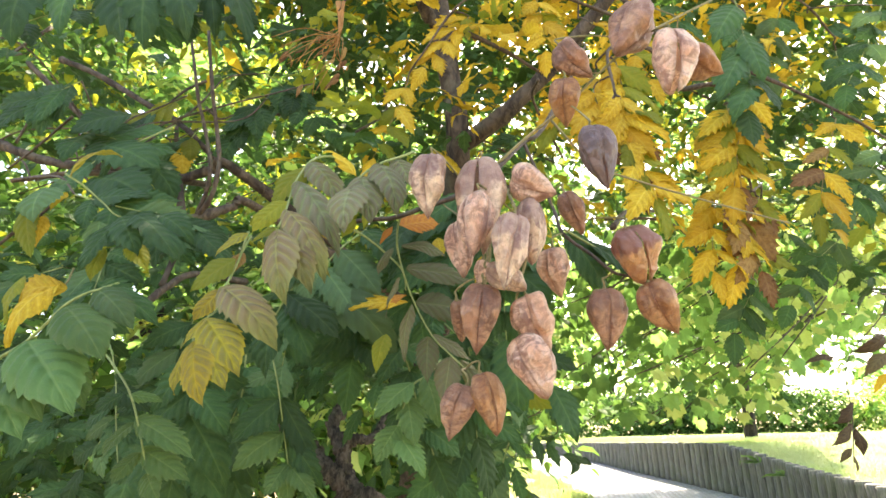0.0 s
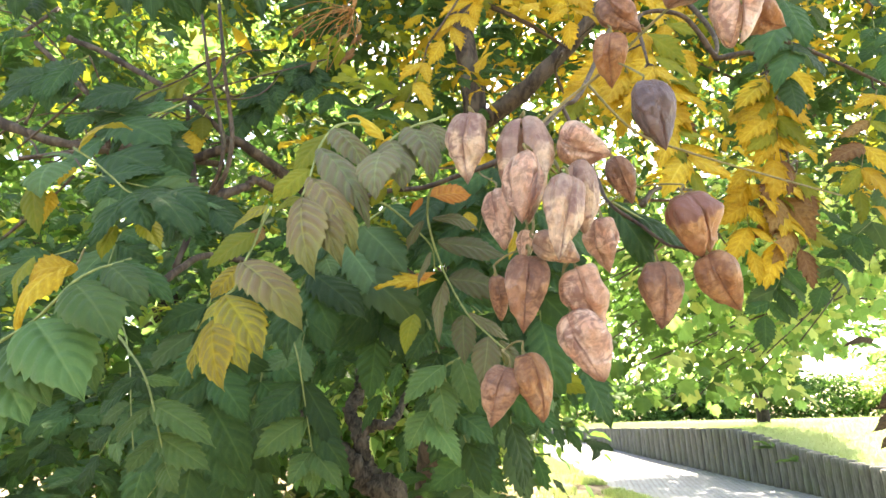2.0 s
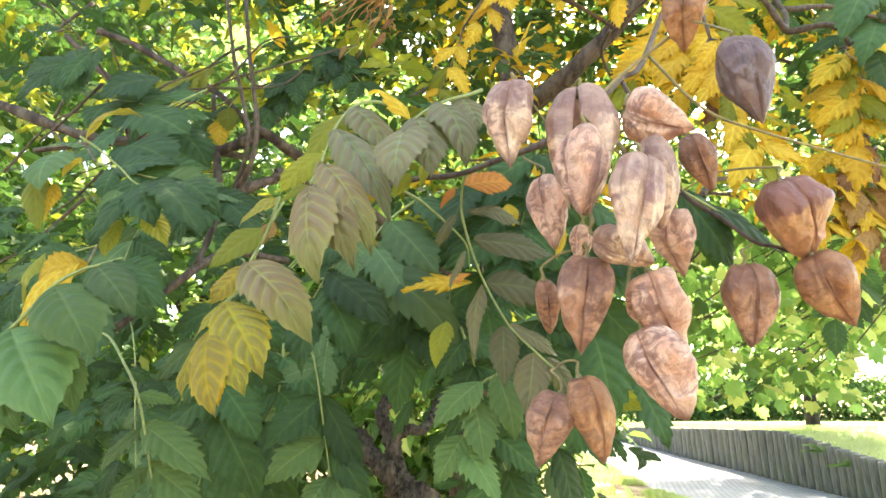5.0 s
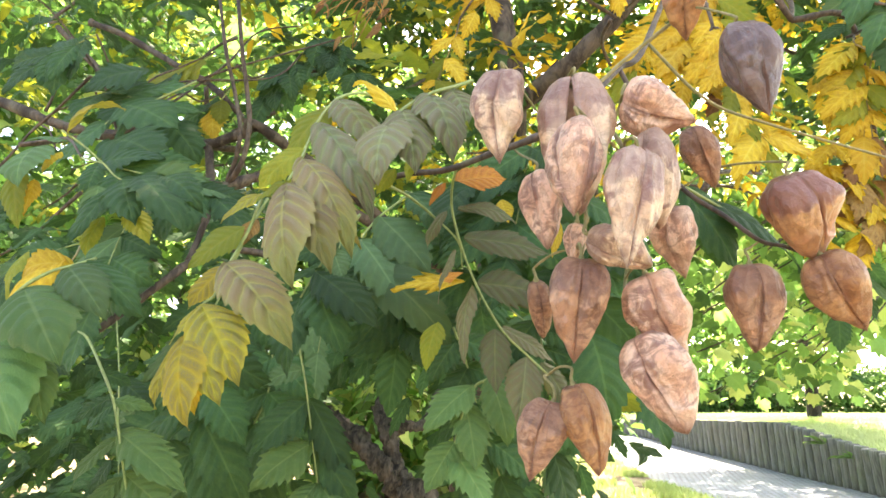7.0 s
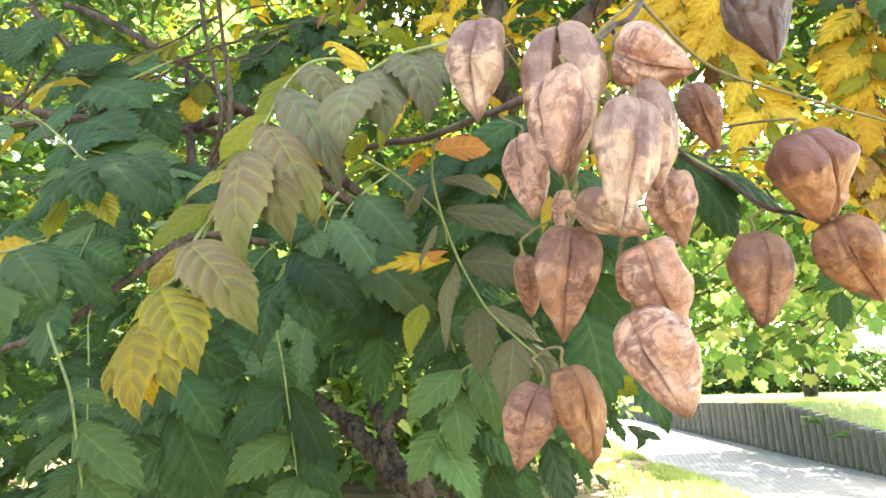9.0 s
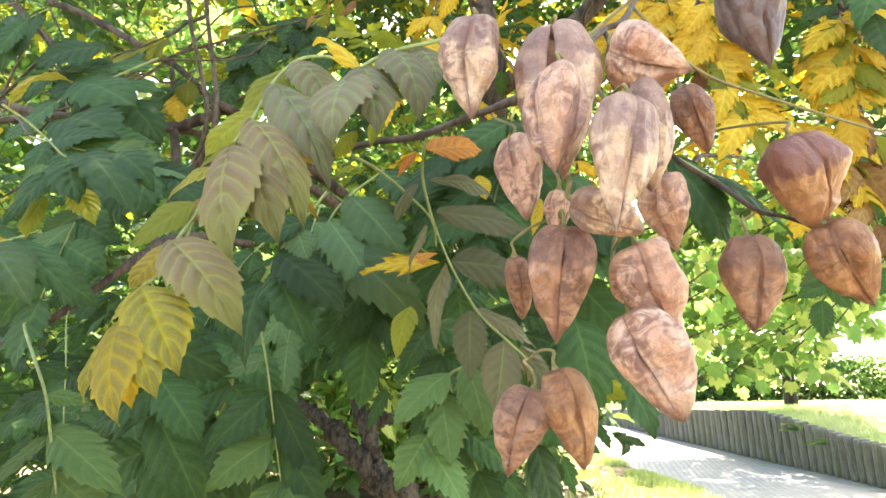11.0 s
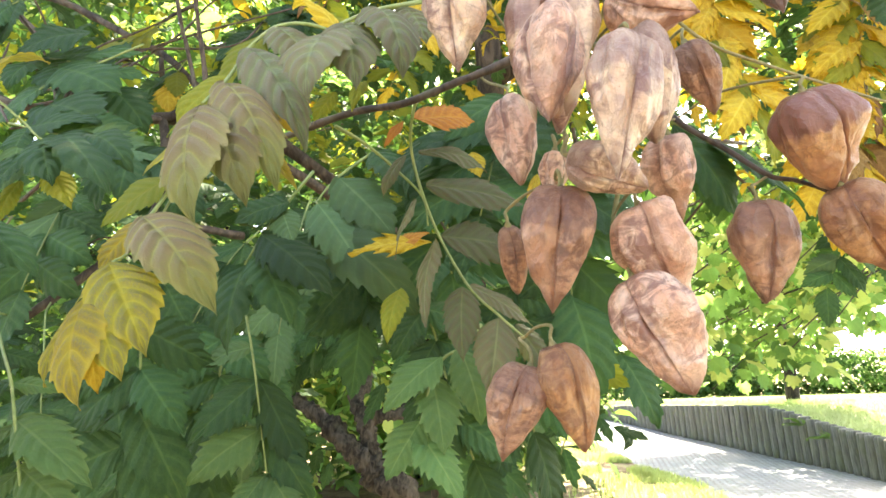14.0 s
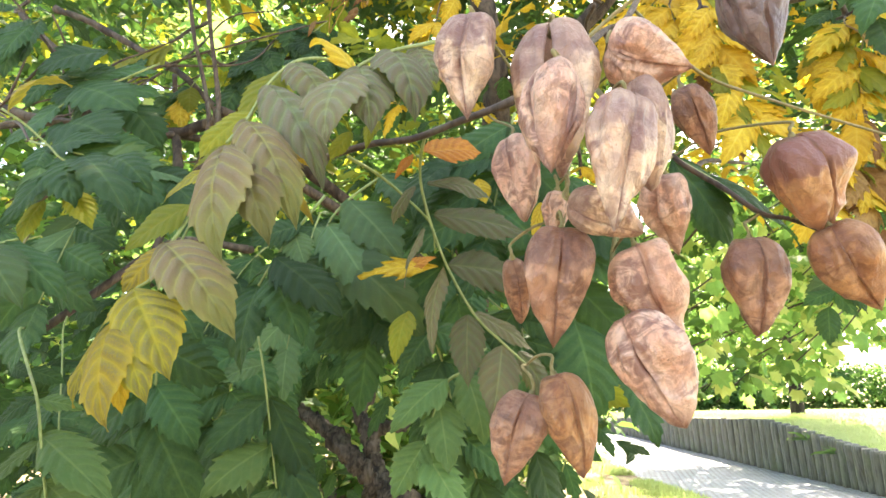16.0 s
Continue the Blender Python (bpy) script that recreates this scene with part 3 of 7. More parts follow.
def valve_mesh(variant, third, material):
    key = (variant, third, material.name)
    if key in VALVES:
        return VALVES[key]
    rows, cols = 60, 36
    off = Vector((variant * 3.7, third * 5.1, variant * 1.3))
    sharp = (0.15, 0.4, 0.85, 0.6)[variant % 4]
    peak = (0.60, 0.72, 0.64, 0.68)[variant % 4]
    verts, uvs, faces = [], [], []
    for i in range(rows + 1):
        v = i / rows
        r = 0.5 * math.sin(math.pi * v ** peak) ** ((0.42, 0.48, 0.46, 0.44)[variant % 4] if v ** peak < 0.5 else (0.88, 0.62, 0.92, 0.74)[variant % 4])
        r *= 1.06 - 0.10 * v
        r = max(r, 0.016)
        for j in range(cols + 1):
            u = -1 + 2 * j / cols
            phi = u * math.pi / 3
            lobe = (1 - sharp) * (0.68 + 0.35 * max(0.0, math.cos(1.5 * phi)) ** 0.7) + sharp * (0.70 + 0.36 * (1 - abs(u)) ** 1.15)
            rim = 0.055 * math.exp(-((1 - abs(u)) / 0.07) ** 2)
            keel = (0.05 * sharp - 0.035) * math.exp(-(u / 0.09) ** 2)
            ang = phi + third * 2 * math.pi / 3
            lean = 0.05 * math.sin(math.pi * v) * (1 if variant % 2 else -1)
            p = Vector((math.cos(ang) * r * 2, math.sin(ang) * r * 2, v * 2))
            q = Vector((p.x, p.y, p.z * 0.45))
            wr = 0.16 * noise.noise(p * 1.3 + off) + 0.24 * (0.33 - abs(noise.noise(q * 2.1 + off))) + 0.05 * (0.3 - abs(noise.noise(p * 3.4 - off))) + 0.02 * (0.3 - abs(noise.noise(q * 7.0 + off))) + 0.012 * noise.noise(p * 9 + off)
            edge_wave = 0.10 * noise.noise(Vector((v * 3.1, variant * 4.0, (third if u < 0 else (third + 1) % 3) * 9.0)))
            ang += edge_wave * (abs(u) ** 3)
            if abs(u) > 0.999:
                wr = 0.08 * noise.noise(Vector((v * 5, variant * 2.0, (third if u < 0 else (third + 1) % 3) * 7.0)))
            rr = r * (lobe + rim + keel + wr * min(1.0, 3 * v) * 1.2)
            verts.append((rr * math.cos(ang) + lean * 0.6, rr * math.sin(ang) + lean, -v + 0.02 * noise.noise(p * 3 + off)))
            uvs.append((0.5 + 0.5 * u, v))
    w = cols + 1
    for i in range(rows):
        for j in range(cols):
            faces.append((i * w + j, (i + 1) * w + j, (i + 1) * w + j + 1, i * w + j + 1))
    VALVES[key] = mesh_of("valve", verts, faces, material, uvs)
    return VALVES[key]


def seed_capsule(top, tip, width, material, label, spin=0.0, variant=0, gape=0.0, stalk=None):
    """One hanging capsule. spin: degrees round its own axis; gape: degrees by which the valves stand open."""
    a, b = Vector(top), Vector(tip)
    z = (a - b).normalized()
    x = Vector((0, -1, 0)) - z * Vector((0, -1, 0)).dot(z)
    x.normalize()
    y = z.cross(x)
    turn = Matrix((x, y, z)).transposed().to_4x4() @ pose(0, 0, 0, 0, 0, spin)
    ob = tagged(new("seed_capsule"), label, "seed capsule", "seed capsules of the fruiting branch")
    ob.matrix_basis = Matrix.Translation(a) @ turn
    ob.empty_display_size = 0.01
    length = (a - b).length
    for third in range(3):
        ang = third * 120
        m = pose(0, 0, 0, 0, 0, ang) @ pose(0, 0, 0, 0, -gape, 0) @ pose(0, 0, 0, 0, 0, -ang) @ Matrix.Diagonal((width, width, length, 1))
        child("valve", valve_mesh(variant, third, material), ob, "", m)
    inv = ob.matrix_basis.inverted()
    line = [Vector(q) for q in (stalk or [a + Vector((0.004, 0.012, 0.02))])]
    pts = [inv @ q for q in reversed(line)] + [Vector((0, 0, 0.003)), Vector((0, 0, -0.004))]
    tube("stalk", pts, 0.0006, 0.0009, STEM_TAN, ob, "thin stalk", sides=6, steps=5)
    cap = tube_data([(0, 0, 0.0015), (0, 0, -0.0005), (0, 0, -0.003)], 0.0011, 0.0026, 8, 3)
    child("collar", mesh_of("collar", cap[0], cap[1], STEM_TAN, cap[2]), ob, "small brown collar")
    return ob

# ---------------------------------------------------------------- ground, path, timber wall

WALL_LINE = [(6.6, 3.0), (6.9, 7.5), (7.17, 10.9), (7.28, 11.8), (7.32, 12.75), (7.25, 13.6), (7.17, 14.64), (7.06, 15.84), (6.88, 17.1), (6.62, 18.5), (6.33, 20.2), (6.06, 21.9), (5.60, 24.0), (5.25, 25.9), (4.1, 34.0), (1.0, 60.0)]
WALL_TOP = [0.20, 0.47, 0.71, 0.80, 0.93, 1.08, 1.24, 1.25, 1.26, 1.27, 1.27, 1.28, 1.29, 1.29, 1.33, 1.40]
RISE = [(10.4, 0.0), (12.8, 0.04), (14.0, 0.09), (15.2, 0.15), (17.6, 0.31), (19.9, 0.49), (22.3, 0.68), (25.9, 0.93), (31.0, 1.18), (40.0, 1.25)]
LEFT = [(10.7, 3.87), (12.9, 3.72), (15.0, 3.76), (17.7, 3.62), (22.0, 3.15), (26.0, 2.6), (34.0, 1.5), (60.0, -2.0)]


def along_wall(y):
    """Where the timber wall runs, and the height of its top."""
    ys = [q[1] for q in WALL_LINE]
    return float(np.interp(y, ys, [q[0] for q in WALL_LINE])), float(np.interp(y, ys, WALL_TOP))


def rise(y):
    """The path climbs gently as it bends away."""
    return float(np.interp(y, [q[0] for q in RISE], [q[1] for q in RISE]))


def path_left(y):
    """Left edge of the paved path."""
    return float(np.interp(y, [q[0] for q in LEFT], [q[1] for q in LEFT]))


def sheet(name, x0, x1, y0, y1, nx, ny, height, material, label, category):
    xs, ys = np.linspace(0, 1, nx), np.linspace(0, 1, ny)
    verts, faces = [], []
    for b in ys:
        y = y0 + (y1 - y0) * b ** 1.6
        lo = x0(y) if callable(x0) else x0
        hi = x1(y) if callable(x1) else x1
        for a in xs:
            x = lo + (hi - lo) * a
            verts.append((x, y, height(x, y)))
    for j in range(ny - 1):
        for i in range(nx - 1):
            faces.append((j * nx + i, j * nx + i + 1, (j + 1) * nx + i + 1, (j + 1) * nx + i))
    ob = new(name, mesh_of(name, verts, faces, material))
    return tagged(ob, label, category, kind="structure")


def bumpy(x, y, size):
    return size * noise.noise(Vector((x * 1.3, y * 1.3, 0.0))) + 0.4 * size * noise.noise(Vector((x * 5, y * 5, 2.0)))


def verge_height(x, y):
    edge = min(1.0, max(0.0, (path_left(y) - x) / 1.2))
    return rise(y) + 0.02 + edge * (0.05 + bumpy(x, y, 0.05))


def lawn_height(x, y):
    wx, wh = along_wall(y)
    return wh - 0.03 + min(0.26, 0.042 * max(0.0, x - wx - 0.2)) + bumpy(x, y, 0.02) + 0.0004 * max(0, y - 16) ** 1.2


ground = sheet("ground", -900.0, 900.0, -500.0, 1500.0, 60, 60, lambda x, y: -0.03, SOIL, "bare brown soil under the trees", "ground")
verge = sheet("verge", lambda y: -60.0, path_left, -12.0, 160.0, 90, 110, verge_height, SOIL, "patchy soil and grass verge beside the path", "ground")
path = sheet("path", path_left, lambda y: along_wall(y)[0], -12.0, 60.0, 12, 90, lambda x, y: rise(y), PAVING, "pale grey stone-paved path", "path")
lawn = sheet("lawn", lambda y: along_wall(y)[0] + 0.02, lambda y: 130.0, -12.0, 140.0, 60, 120, lawn_height, GRASS, "sunlit green lawn behind the timber wall", "lawn")

# the timber wall: round posts side by side
palisade = thing("palisade_wall", "weathered grey round timber posts side by side edging the lawn", "retaining wall", at=(7.87, 15.94, 0))


def post_mesh(variant):
    rng = random.Random(variant)
    v, f, u = tube_data([(0, 0, -0.1), (0, 0, 0.3), (0, 0, 0.7), (0, 0, 0.985), (0, 0, 1.0)], 0.136, 0.130, 12, 2, 0.02, variant)
    tilt = rng.uniform(-0.012, 0.012)
    v = [(p[0] * (0.86 if p[2] > 0.99 else 1), p[1] * (0.86 if p[2] > 0.99 else 1), p[2] + (tilt * p[0] / 0.135 if p[2] > 0.9 else 0)) for p in v]
    return mesh_of("post", v, f, TIMBER, u, smooth=True)


POSTS = [post_mesh(k) for k in range(6)]
rng = random.Random(3)
y_at = -11.0
post_count = 0
while y_at < 45.0:
    px, ph = along_wall(y_at)
    nx, nh = along_wall(y_at + 0.01)
    slope = math.hypot(nx - px, 0.01) / 0.01
    if ph - rise(y_at) > 0.06:
        post = child("post", POSTS[rng.randrange(6)], palisade)
        post.matrix_basis = Matrix.Translation((px - 7.87 + rng.uniform(-0.012, 0.012), y_at - 15.94, rise(y_at))) @ pose(0, 0, 0, rng.uniform(-1, 1), rng.uniform(-1, 1), rng.uniform(0, 360)) @ Matrix.Diagonal((1, 1, max(0.12, ph - rise(y_at)) + rng.uniform(-0.012, 0.012), 1))
        post_count += 1
    y_at += 0.272 / slope


def blades(name, count, seed, where, tall, material, label, category):
    """Grass as real blades in one mesh."""
    r = np.random.default_rng(seed)
    pts = where(r, count)
    n = len(pts)
    yaw = r.uniform(0, 6.28, n)
    h = tall * r.uniform(0.5, 1.3, n)
    w = h * 0.10
    lean = r.normal(0, 0.35, (n, 2)) * h[:, None]
    side = np.stack([np.cos(yaw), np.sin(yaw), 0 * yaw], 1) * w[:, None]
    mid = pts + np.stack([lean[:, 0] * 0.3, lean[:, 1] * 0.3, h * 0.6], 1)
    top = pts + np.stack([lean[:, 0], lean[:, 1], h], 1)
    v = np.stack([pts - side, pts + side, mid + side * 0.6, mid - side * 0.6, top], 1).reshape(-1, 3)
    faces = []
    for k in range(n):
        b = 5 * k
        faces += [(b, b + 1, b + 2, b + 3), (b + 3, b + 2, b + 4)]
    ob = new(name, mesh_of(name, v, faces, material))
    return tagged(ob, label, category, kind="stuff")


def verge_spots(r, n):
    y = r.uniform(6, 30, n)
    x = np.array([path_left(b) for b in y]) - np.abs(r.normal(0, 0.9, n))
    keep = np.array([noise.noise(Vector((a * 1.1, b * 0.8, 5.0))) > -0.06 for a, b in zip(x, y)])
    x, y = x[keep], y[keep]
    return np.stack([x, y, [verge_height(a, b) for a, b in zip(x, y)]], 1)


def lawn_spots(r, n):
    y = r.uniform(8, 34, n)
    x = np.array([along_wall(b)[0] for b in y]) + 0.05 + np.abs(r.normal(0, 2.2, n))
    return np.stack([x, y, [lawn_height(a, b) for a, b in zip(x, y)]], 1)


blades("verge_grass", 30000, 5, verge_spots, 0.11, GRASS, "tufts of sunlit grass on the verge", "grass")
blades("lawn_grass", 32000, 6, lawn_spots, 0.07, GRASS, "short sunlit lawn grass above the timber wall", "grass")

# ---------------------------------------------------------------- distance: hedge, shrubs and trees beyond the lawn


def bush_places(n, seed, cx, cy, cz, rx, ry, rz):
    r = np.random.default_rng(seed)
    d = r.normal(0, 1, (n, 3))
    d /= np.linalg.norm(d, axis=1)[:, None]
    d *= r.uniform(0.55, 1.0, n)[:, None] ** 0.5
    lump = np.array([1 + 0.28 * noise.noise(Vector(q) * 2.3 + Vector((seed, 0, 0))) for q in d])
    return np.array([cx, cy, cz]) + d * lump[:, None] * np.array([rx, ry, rz])


def far_tree(name, label, x, y, z, tall, wide, seed, mats, leaves, length, low=0.3, category="tree", lean=0.0, crown=(0.0, 0.0)):
    z = z if z > 0 else rise(y)
    ob = thing(name, label, category, at=(x, y, z))
    r = random.Random(seed)
    tube("trunk", [(0, 0, -0.2), (0.05 + lean, 0, tall * 0.25), (lean * 2, 0.1, tall * 0.7)], tall * 0.035, tall * 0.012, BARK_DARK, ob, "dark trunk", sides=10, rough=0.03)
    for k in range(5):
        a = r.uniform(0, 6.28)
        h = tall * r.uniform(low, 0.6)
        tube("limb", [(lean, 0, h), (math.cos(a) * wide * 0.3 + lean, math.sin(a) * wide * 0.3, h + tall * 0.1), (math.cos(a) * wide * 0.75 + lean, math.sin(a) * wide * 0.75, h + tall * 0.16)], tall * 0.012, tall * 0.004, BARK, ob, sides=6, rough=0.03)
    leaf_cloud("crown", ob, bush_places(leaves, seed, lean + crown[0], crown[1], tall * (0.5 + low / 2), wide, wide, tall * (0.5 - low / 2)), length, mats, seed, pairs=3, rows=3, ratio=0.65, label="")
    return ob


far_tree("broadleaf_tree", "broad green tree with dark trunk on the lawn", 9.75, 18.0, 1.28, 6.0, 2.6, 11, [LEAF_PLANE, LEAF_FAR], 1300, 0.22, 0.38, crown=(-2.4, -2.2))
far_tree("broadleaf_tree", "tall leafy green tree far behind the lawn", 18.5, 39.0, 1.5, 12.0, 5.6, 12, [LEAF_PLANE, LEAF_FAR], 650, 0.6, 0.12)
far_tree("broadleaf_tree", "tall leafy green tree far behind the lawn", 8.0, 55.0, 1.4, 14.0, 8.0, 13, [LEAF_FAR, LEAF_PLANE], 600, 0.75, 0.10)
far_tree("broadleaf_tree", "tall leafy green tree far behind the lawn", -6.0, 40.0, 0.0, 14.0, 8.0, 14, [LEAF_FAR, LEAF_PLANE], 340, 0.85, 0.10)
far_tree("broadleaf_tree", "tall leafy green tree far behind the lawn", -22.0, 28.0, 0.0, 13.0, 8.0, 15, [LEAF_FAR, LEAF_PLANE], 340, 0.85, 0.10)
far_tree("broadleaf_tree", "tall leafy green tree far behind the lawn", 38.0, 40.0, 1.6, 14.0, 8.0, 16, [LEAF_PLANE, LEAF_FAR], 340, 0.85, 0.10)
far_tree("broadleaf_tree", "tall leafy green tree far behind the lawn", 22.0, 70.0, 1.6, 16.0, 10.0, 17, [LEAF_FAR], 340, 0.85, 0.08)


far_tree("broadleaf_tree", "dense bright green tree close behind the golden rain tree", -4.2, 9.0, 0.0, 9.5, 3.6, 18, [LEAF_PLANE, LEAF_FAR, LEAF_PLANE, LEAF_PALE_LIME], 2400, 0.33, 0.02)
far_tree("broadleaf_tree", "dense bright green tree close behind the golden rain tree", -0.6, 11.5, 0.0, 8.5, 3.2, 19, [LEAF_PLANE, LEAF_FAR, LEAF_PLANE, LEAF_PALE_LIME], 2400, 0.34, 0.02)
far_tree("broadleaf_tree", "dense bright green tree close behind the golden rain tree", -9.5, 8.5, 0.0, 10.5, 4.2, 20, [LEAF_PLANE, LEAF_FAR, LEAF_PLANE, LEAF_PALE_LIME], 1200, 0.36, 0.02)


def hedge(label, x, y, z, rx, ry, rz, seed, mats, n, length):
    ob = thing("hedge", label, "hedge", at=(x, y, z))
    tube("stem", [(0, 0, -0.1), (0.05, 0, 0.3 * rz), (0, 0, rz)], 0.05, 0.02, BARK, ob, sides=6)
    leaf_cloud("foliage", ob, bush_places(n, seed, 0, 0, rz * 0.85, rx, ry, rz), length, mats, seed, pairs=3, rows=3, ratio=0.6)
    return ob


hedge("dark green clipped hedge at the back of the lawn", 10.5, 37.0, 1.5, 6.5, 1.4, 1.5, 31, [LEAF_FAR, LEAF_PLANE], 1050, 0.38)
hedge("dark green clipped hedge at the back of the lawn", 20.5, 36.0, 1.55, 6.5, 1.4, 1.6, 32, [LEAF_FAR, LEAF_PLANE], 1050, 0.38)
hedge("dark green shrub at the back of the lawn", 31.0, 34.0, 1.6, 6.5, 2.0, 2.0, 33, [LEAF_PALE_LIME, LEAF_PLANE], 800, 0.40)
hedge("dark green shrub beside the far end of the path", -4.0, 44.0, 1.2, 5.0, 2.0, 2.4, 34, [LEAF_FAR], 700, 0.36)

# ---------------------------------------------------------------- the bright tree beside the path

plane_tree = thing("plane_tree", "leafy bright green tree with broad leaves hanging over the path", "tree", at=(8.6, 8.2, 0.45))
tube("trunk", [(0, 0, -0.1), (0.08, 0.1, 2.0), (-0.1, 0.1, 4.2), (-0.2, 0.0, 6.0)], 0.16, 0.05, BARK, plane_tree, "grey-brown trunk", sides=12, rough=0.03)


def broad_leaf_data(seed):
    """A five-lobed broad leaf, unit length along +y."""
    r = random.Random(seed)
    ring = []
    lobes = [(-2.2, 0.42), (-1.6, 0.50), (-1.1, 0.74), (-0.80, 0.60), (-0.52, 0.86), (-0.26, 0.72), (0.0, 1.0), (0.26, 0.72), (0.52, 0.86), (0.80, 0.60), (1.1, 0.74), (1.6, 0.50), (2.2, 0.42)]
    for a, q in lobes:
        q *= r.uniform(0.92, 1.08)
        ring.append((math.sin(a) * q * 0.8, 0.12 + math.cos(a) * q * 0.85, 0.06 * r.uniform(-1, 1) - 0.22 * q * q))
    v = [(0, 0.0, 0)] + [(x * 0.5, 0.06 + y * 0.5, 0.05) for x, y, z in ring] + ring
    n = len(ring)
    f = [(0, 1 + k, 2 + k) for k in range(n - 1)] + [(1 + k, 1 + n + k, 2 + n + k, 2 + k) for k in range(n - 1)]
    uv = [(0.5 + 0.5 * x, max(0.0, min(1.0, y))) for x, y, z in v]
    return np.array(v), f, np.array(uv)


def broad_cloud(name, parent, places, length, material, seed):
    r = np.random.default_rng(seed)
    kinds = [broad_leaf_data(seed + k) for k in range(5)]
    vs, fs, us, at = [], [], [], 0
    for p in places:
        v, f, uv = kinds[int(r.integers(5))]
        yaw, pitch = r.uniform(0, 6.28), r.uniform(-1.5, -0.1)
        m = np.array(Euler((pitch, r.normal(0, 0.4), yaw)).to_matrix())
        vs.append(p + (v * length * r.uniform(0.6, 1.2)) @ m.T)
        fs += [tuple(i + at for i in q) for q in f]
        us.append(uv)
        at += len(v)
    return tagged(child(name, mesh_of(name, np.concatenate(vs), fs, material, np.concatenate(us)), parent), kind="stuff")


rng = random.Random(21)
TRUNK_AT = Vector((8.6, 8.2, 0.45))
leaf_spots = []
for k in range(104):
    d = rng.uniform(4.4, 7.6) if k < 76 else rng.uniform(6.5, 9.0)
    end = Vector((0.04 + d * rng.uniform(0.10, 0.80), d, 1.40 + d * (rng.uniform(0.01, 0.50) if k < 76 else rng.uniform(0.42, 0.85)))) - TRUNK_AT
    a = Vector((-0.05, 0.1, rng.uniform(2.0, 4.5) if k < 76 else rng.uniform(4.0, 5.8)))
    if (end.x + 8.56) / (end.y + 8.2) > 0.64 and (end.z - 0.95) / (end.y + 8.2) < 0.18:
        continue
    b = (a + end) / 2 + Vector((0, 0, 0.7))
    tube("limb", [a, b, end], 0.022, 0.005, BARK, plane_tree, sides=6, rough=0.04, seed=k)
    for q in range(64):
        f = rng.uniform(0.55, 1.08)
        p = a * (1 - f) ** 2 + b * 2 * f * (1 - f) + end * f * f
        spot = np.array(p) + np.array([rng.gauss(0, 0.30), rng.gauss(0, 0.30), rng.gauss(-0.10, 0.26)])
        if spot[2] + TRUNK_AT.z > 1.46 + 0.012 * (spot[1] + TRUNK_AT.y):
            leaf_spots.append(spot)
r = np.random.default_rng(44)
# sun and shade put into leaf colour: paler to the right, darker left
groups = {"dark": [], "mid": [], "sunlit_lime": []}
for p in leaf_spots:
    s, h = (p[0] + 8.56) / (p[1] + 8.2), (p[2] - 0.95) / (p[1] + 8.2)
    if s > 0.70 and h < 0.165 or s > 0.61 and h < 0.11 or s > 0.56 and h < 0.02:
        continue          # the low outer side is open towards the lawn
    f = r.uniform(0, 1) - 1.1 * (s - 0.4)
    groups["sunlit_lime" if f < 0.17 else "dark" if f > (0.66 if s > 0.45 else 0.54) else "mid"].append(p)
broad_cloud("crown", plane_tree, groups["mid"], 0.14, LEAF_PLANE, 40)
broad_cloud("crown", plane_tree, groups["sunlit_lime"], 0.15, LEAF_PALE_LIME, 41)
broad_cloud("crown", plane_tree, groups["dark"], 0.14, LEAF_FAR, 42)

# ---------------------------------------------------------------- the golden rain tree itself

tree = thing("golden_rain_tree", "golden rain tree with dark gnarled limbs and green and yellowing leaves", "tree", at=(0, 0, 0))
tube("trunk", [(-0.15, 2.3, -0.1), (-0.05, 2.15, 0.7), (0.02, 1.75, 1.35), (0.09, 1.50, 1.75), (0.125, 1.32, 2.02), (0.09, 1.30, 2.35), (0.02, 1.45, 3.2)], 0.05, 0.020, BARK, tree, "dark fissured trunk", sides=14, rough=0.05, knots=0.15)
tube("limb", [(0.118, 1.325, 2.02), (0.21, 1.27, 2.06), (0.33, 1.22, 2.16), (0.50, 1.15, 2.35), (0.8, 1.0, 2.7)], 0.024, 0.012, BARK, tree, "", sides=10, rough=0.05, knots=0.2, seed=3)
tube("limb", [(0.10, 1.34, 2.3), (0.02, 1.2, 2.42), (-0.06, 1.1, 2.6), (-0.1, 1.0, 2.8)], 0.017, 0.010, BARK, tree, "", sides=10, rough=0.05, knots=0.2, seed=4)
tube("limb", [(-0.3425, 1.4800, 1.3865), (-0.2614, 1.4000, 1.3505), (-0.2082, 1.3600, 1.3187), (-0.1795, 1.3300, 1.2913), (-0.1397, 1.3100, 1.2611), (-0.1064, 1.3100, 1.2229), (-0.0497, 1.3300, 1.1473), (-0.10, 2.2, 0.5)], 0.012, 0.024, BARK_LOW, tree, "gnarled low limb", sides=16, steps=12, rough=0.18, knots=0.35, seed=15)
tube("limb", [(-0.1546, 1.4800, 1.4692), (-0.1523, 1.4200, 1.4066), (-0.1633, 1.3700, 1.3639), (-0.1368, 1.3350, 1.3224), (-0.1260, 1.3250, 1.2791), (-0.1038, 1.3200, 1.2255)], 0.011, 0.017, BARK_LOW, tree, "gnarled low limb", sides=14, steps=12, rough=0.18, knots=0.35, seed=16)
tube("limb", [(-0.1389, 1.3350, 1.3184), (-0.1066, 1.3300, 1.3362), (-0.0802, 1.3400, 1.3336), (-0.0616, 1.3700, 1.3537), (-0.0429, 1.4200, 1.4046)], 0.012, 0.007, BARK_LOW, tree, "gnarled low limb", sides=12, steps=10, rough=0.15, knots=0.3, seed=17)
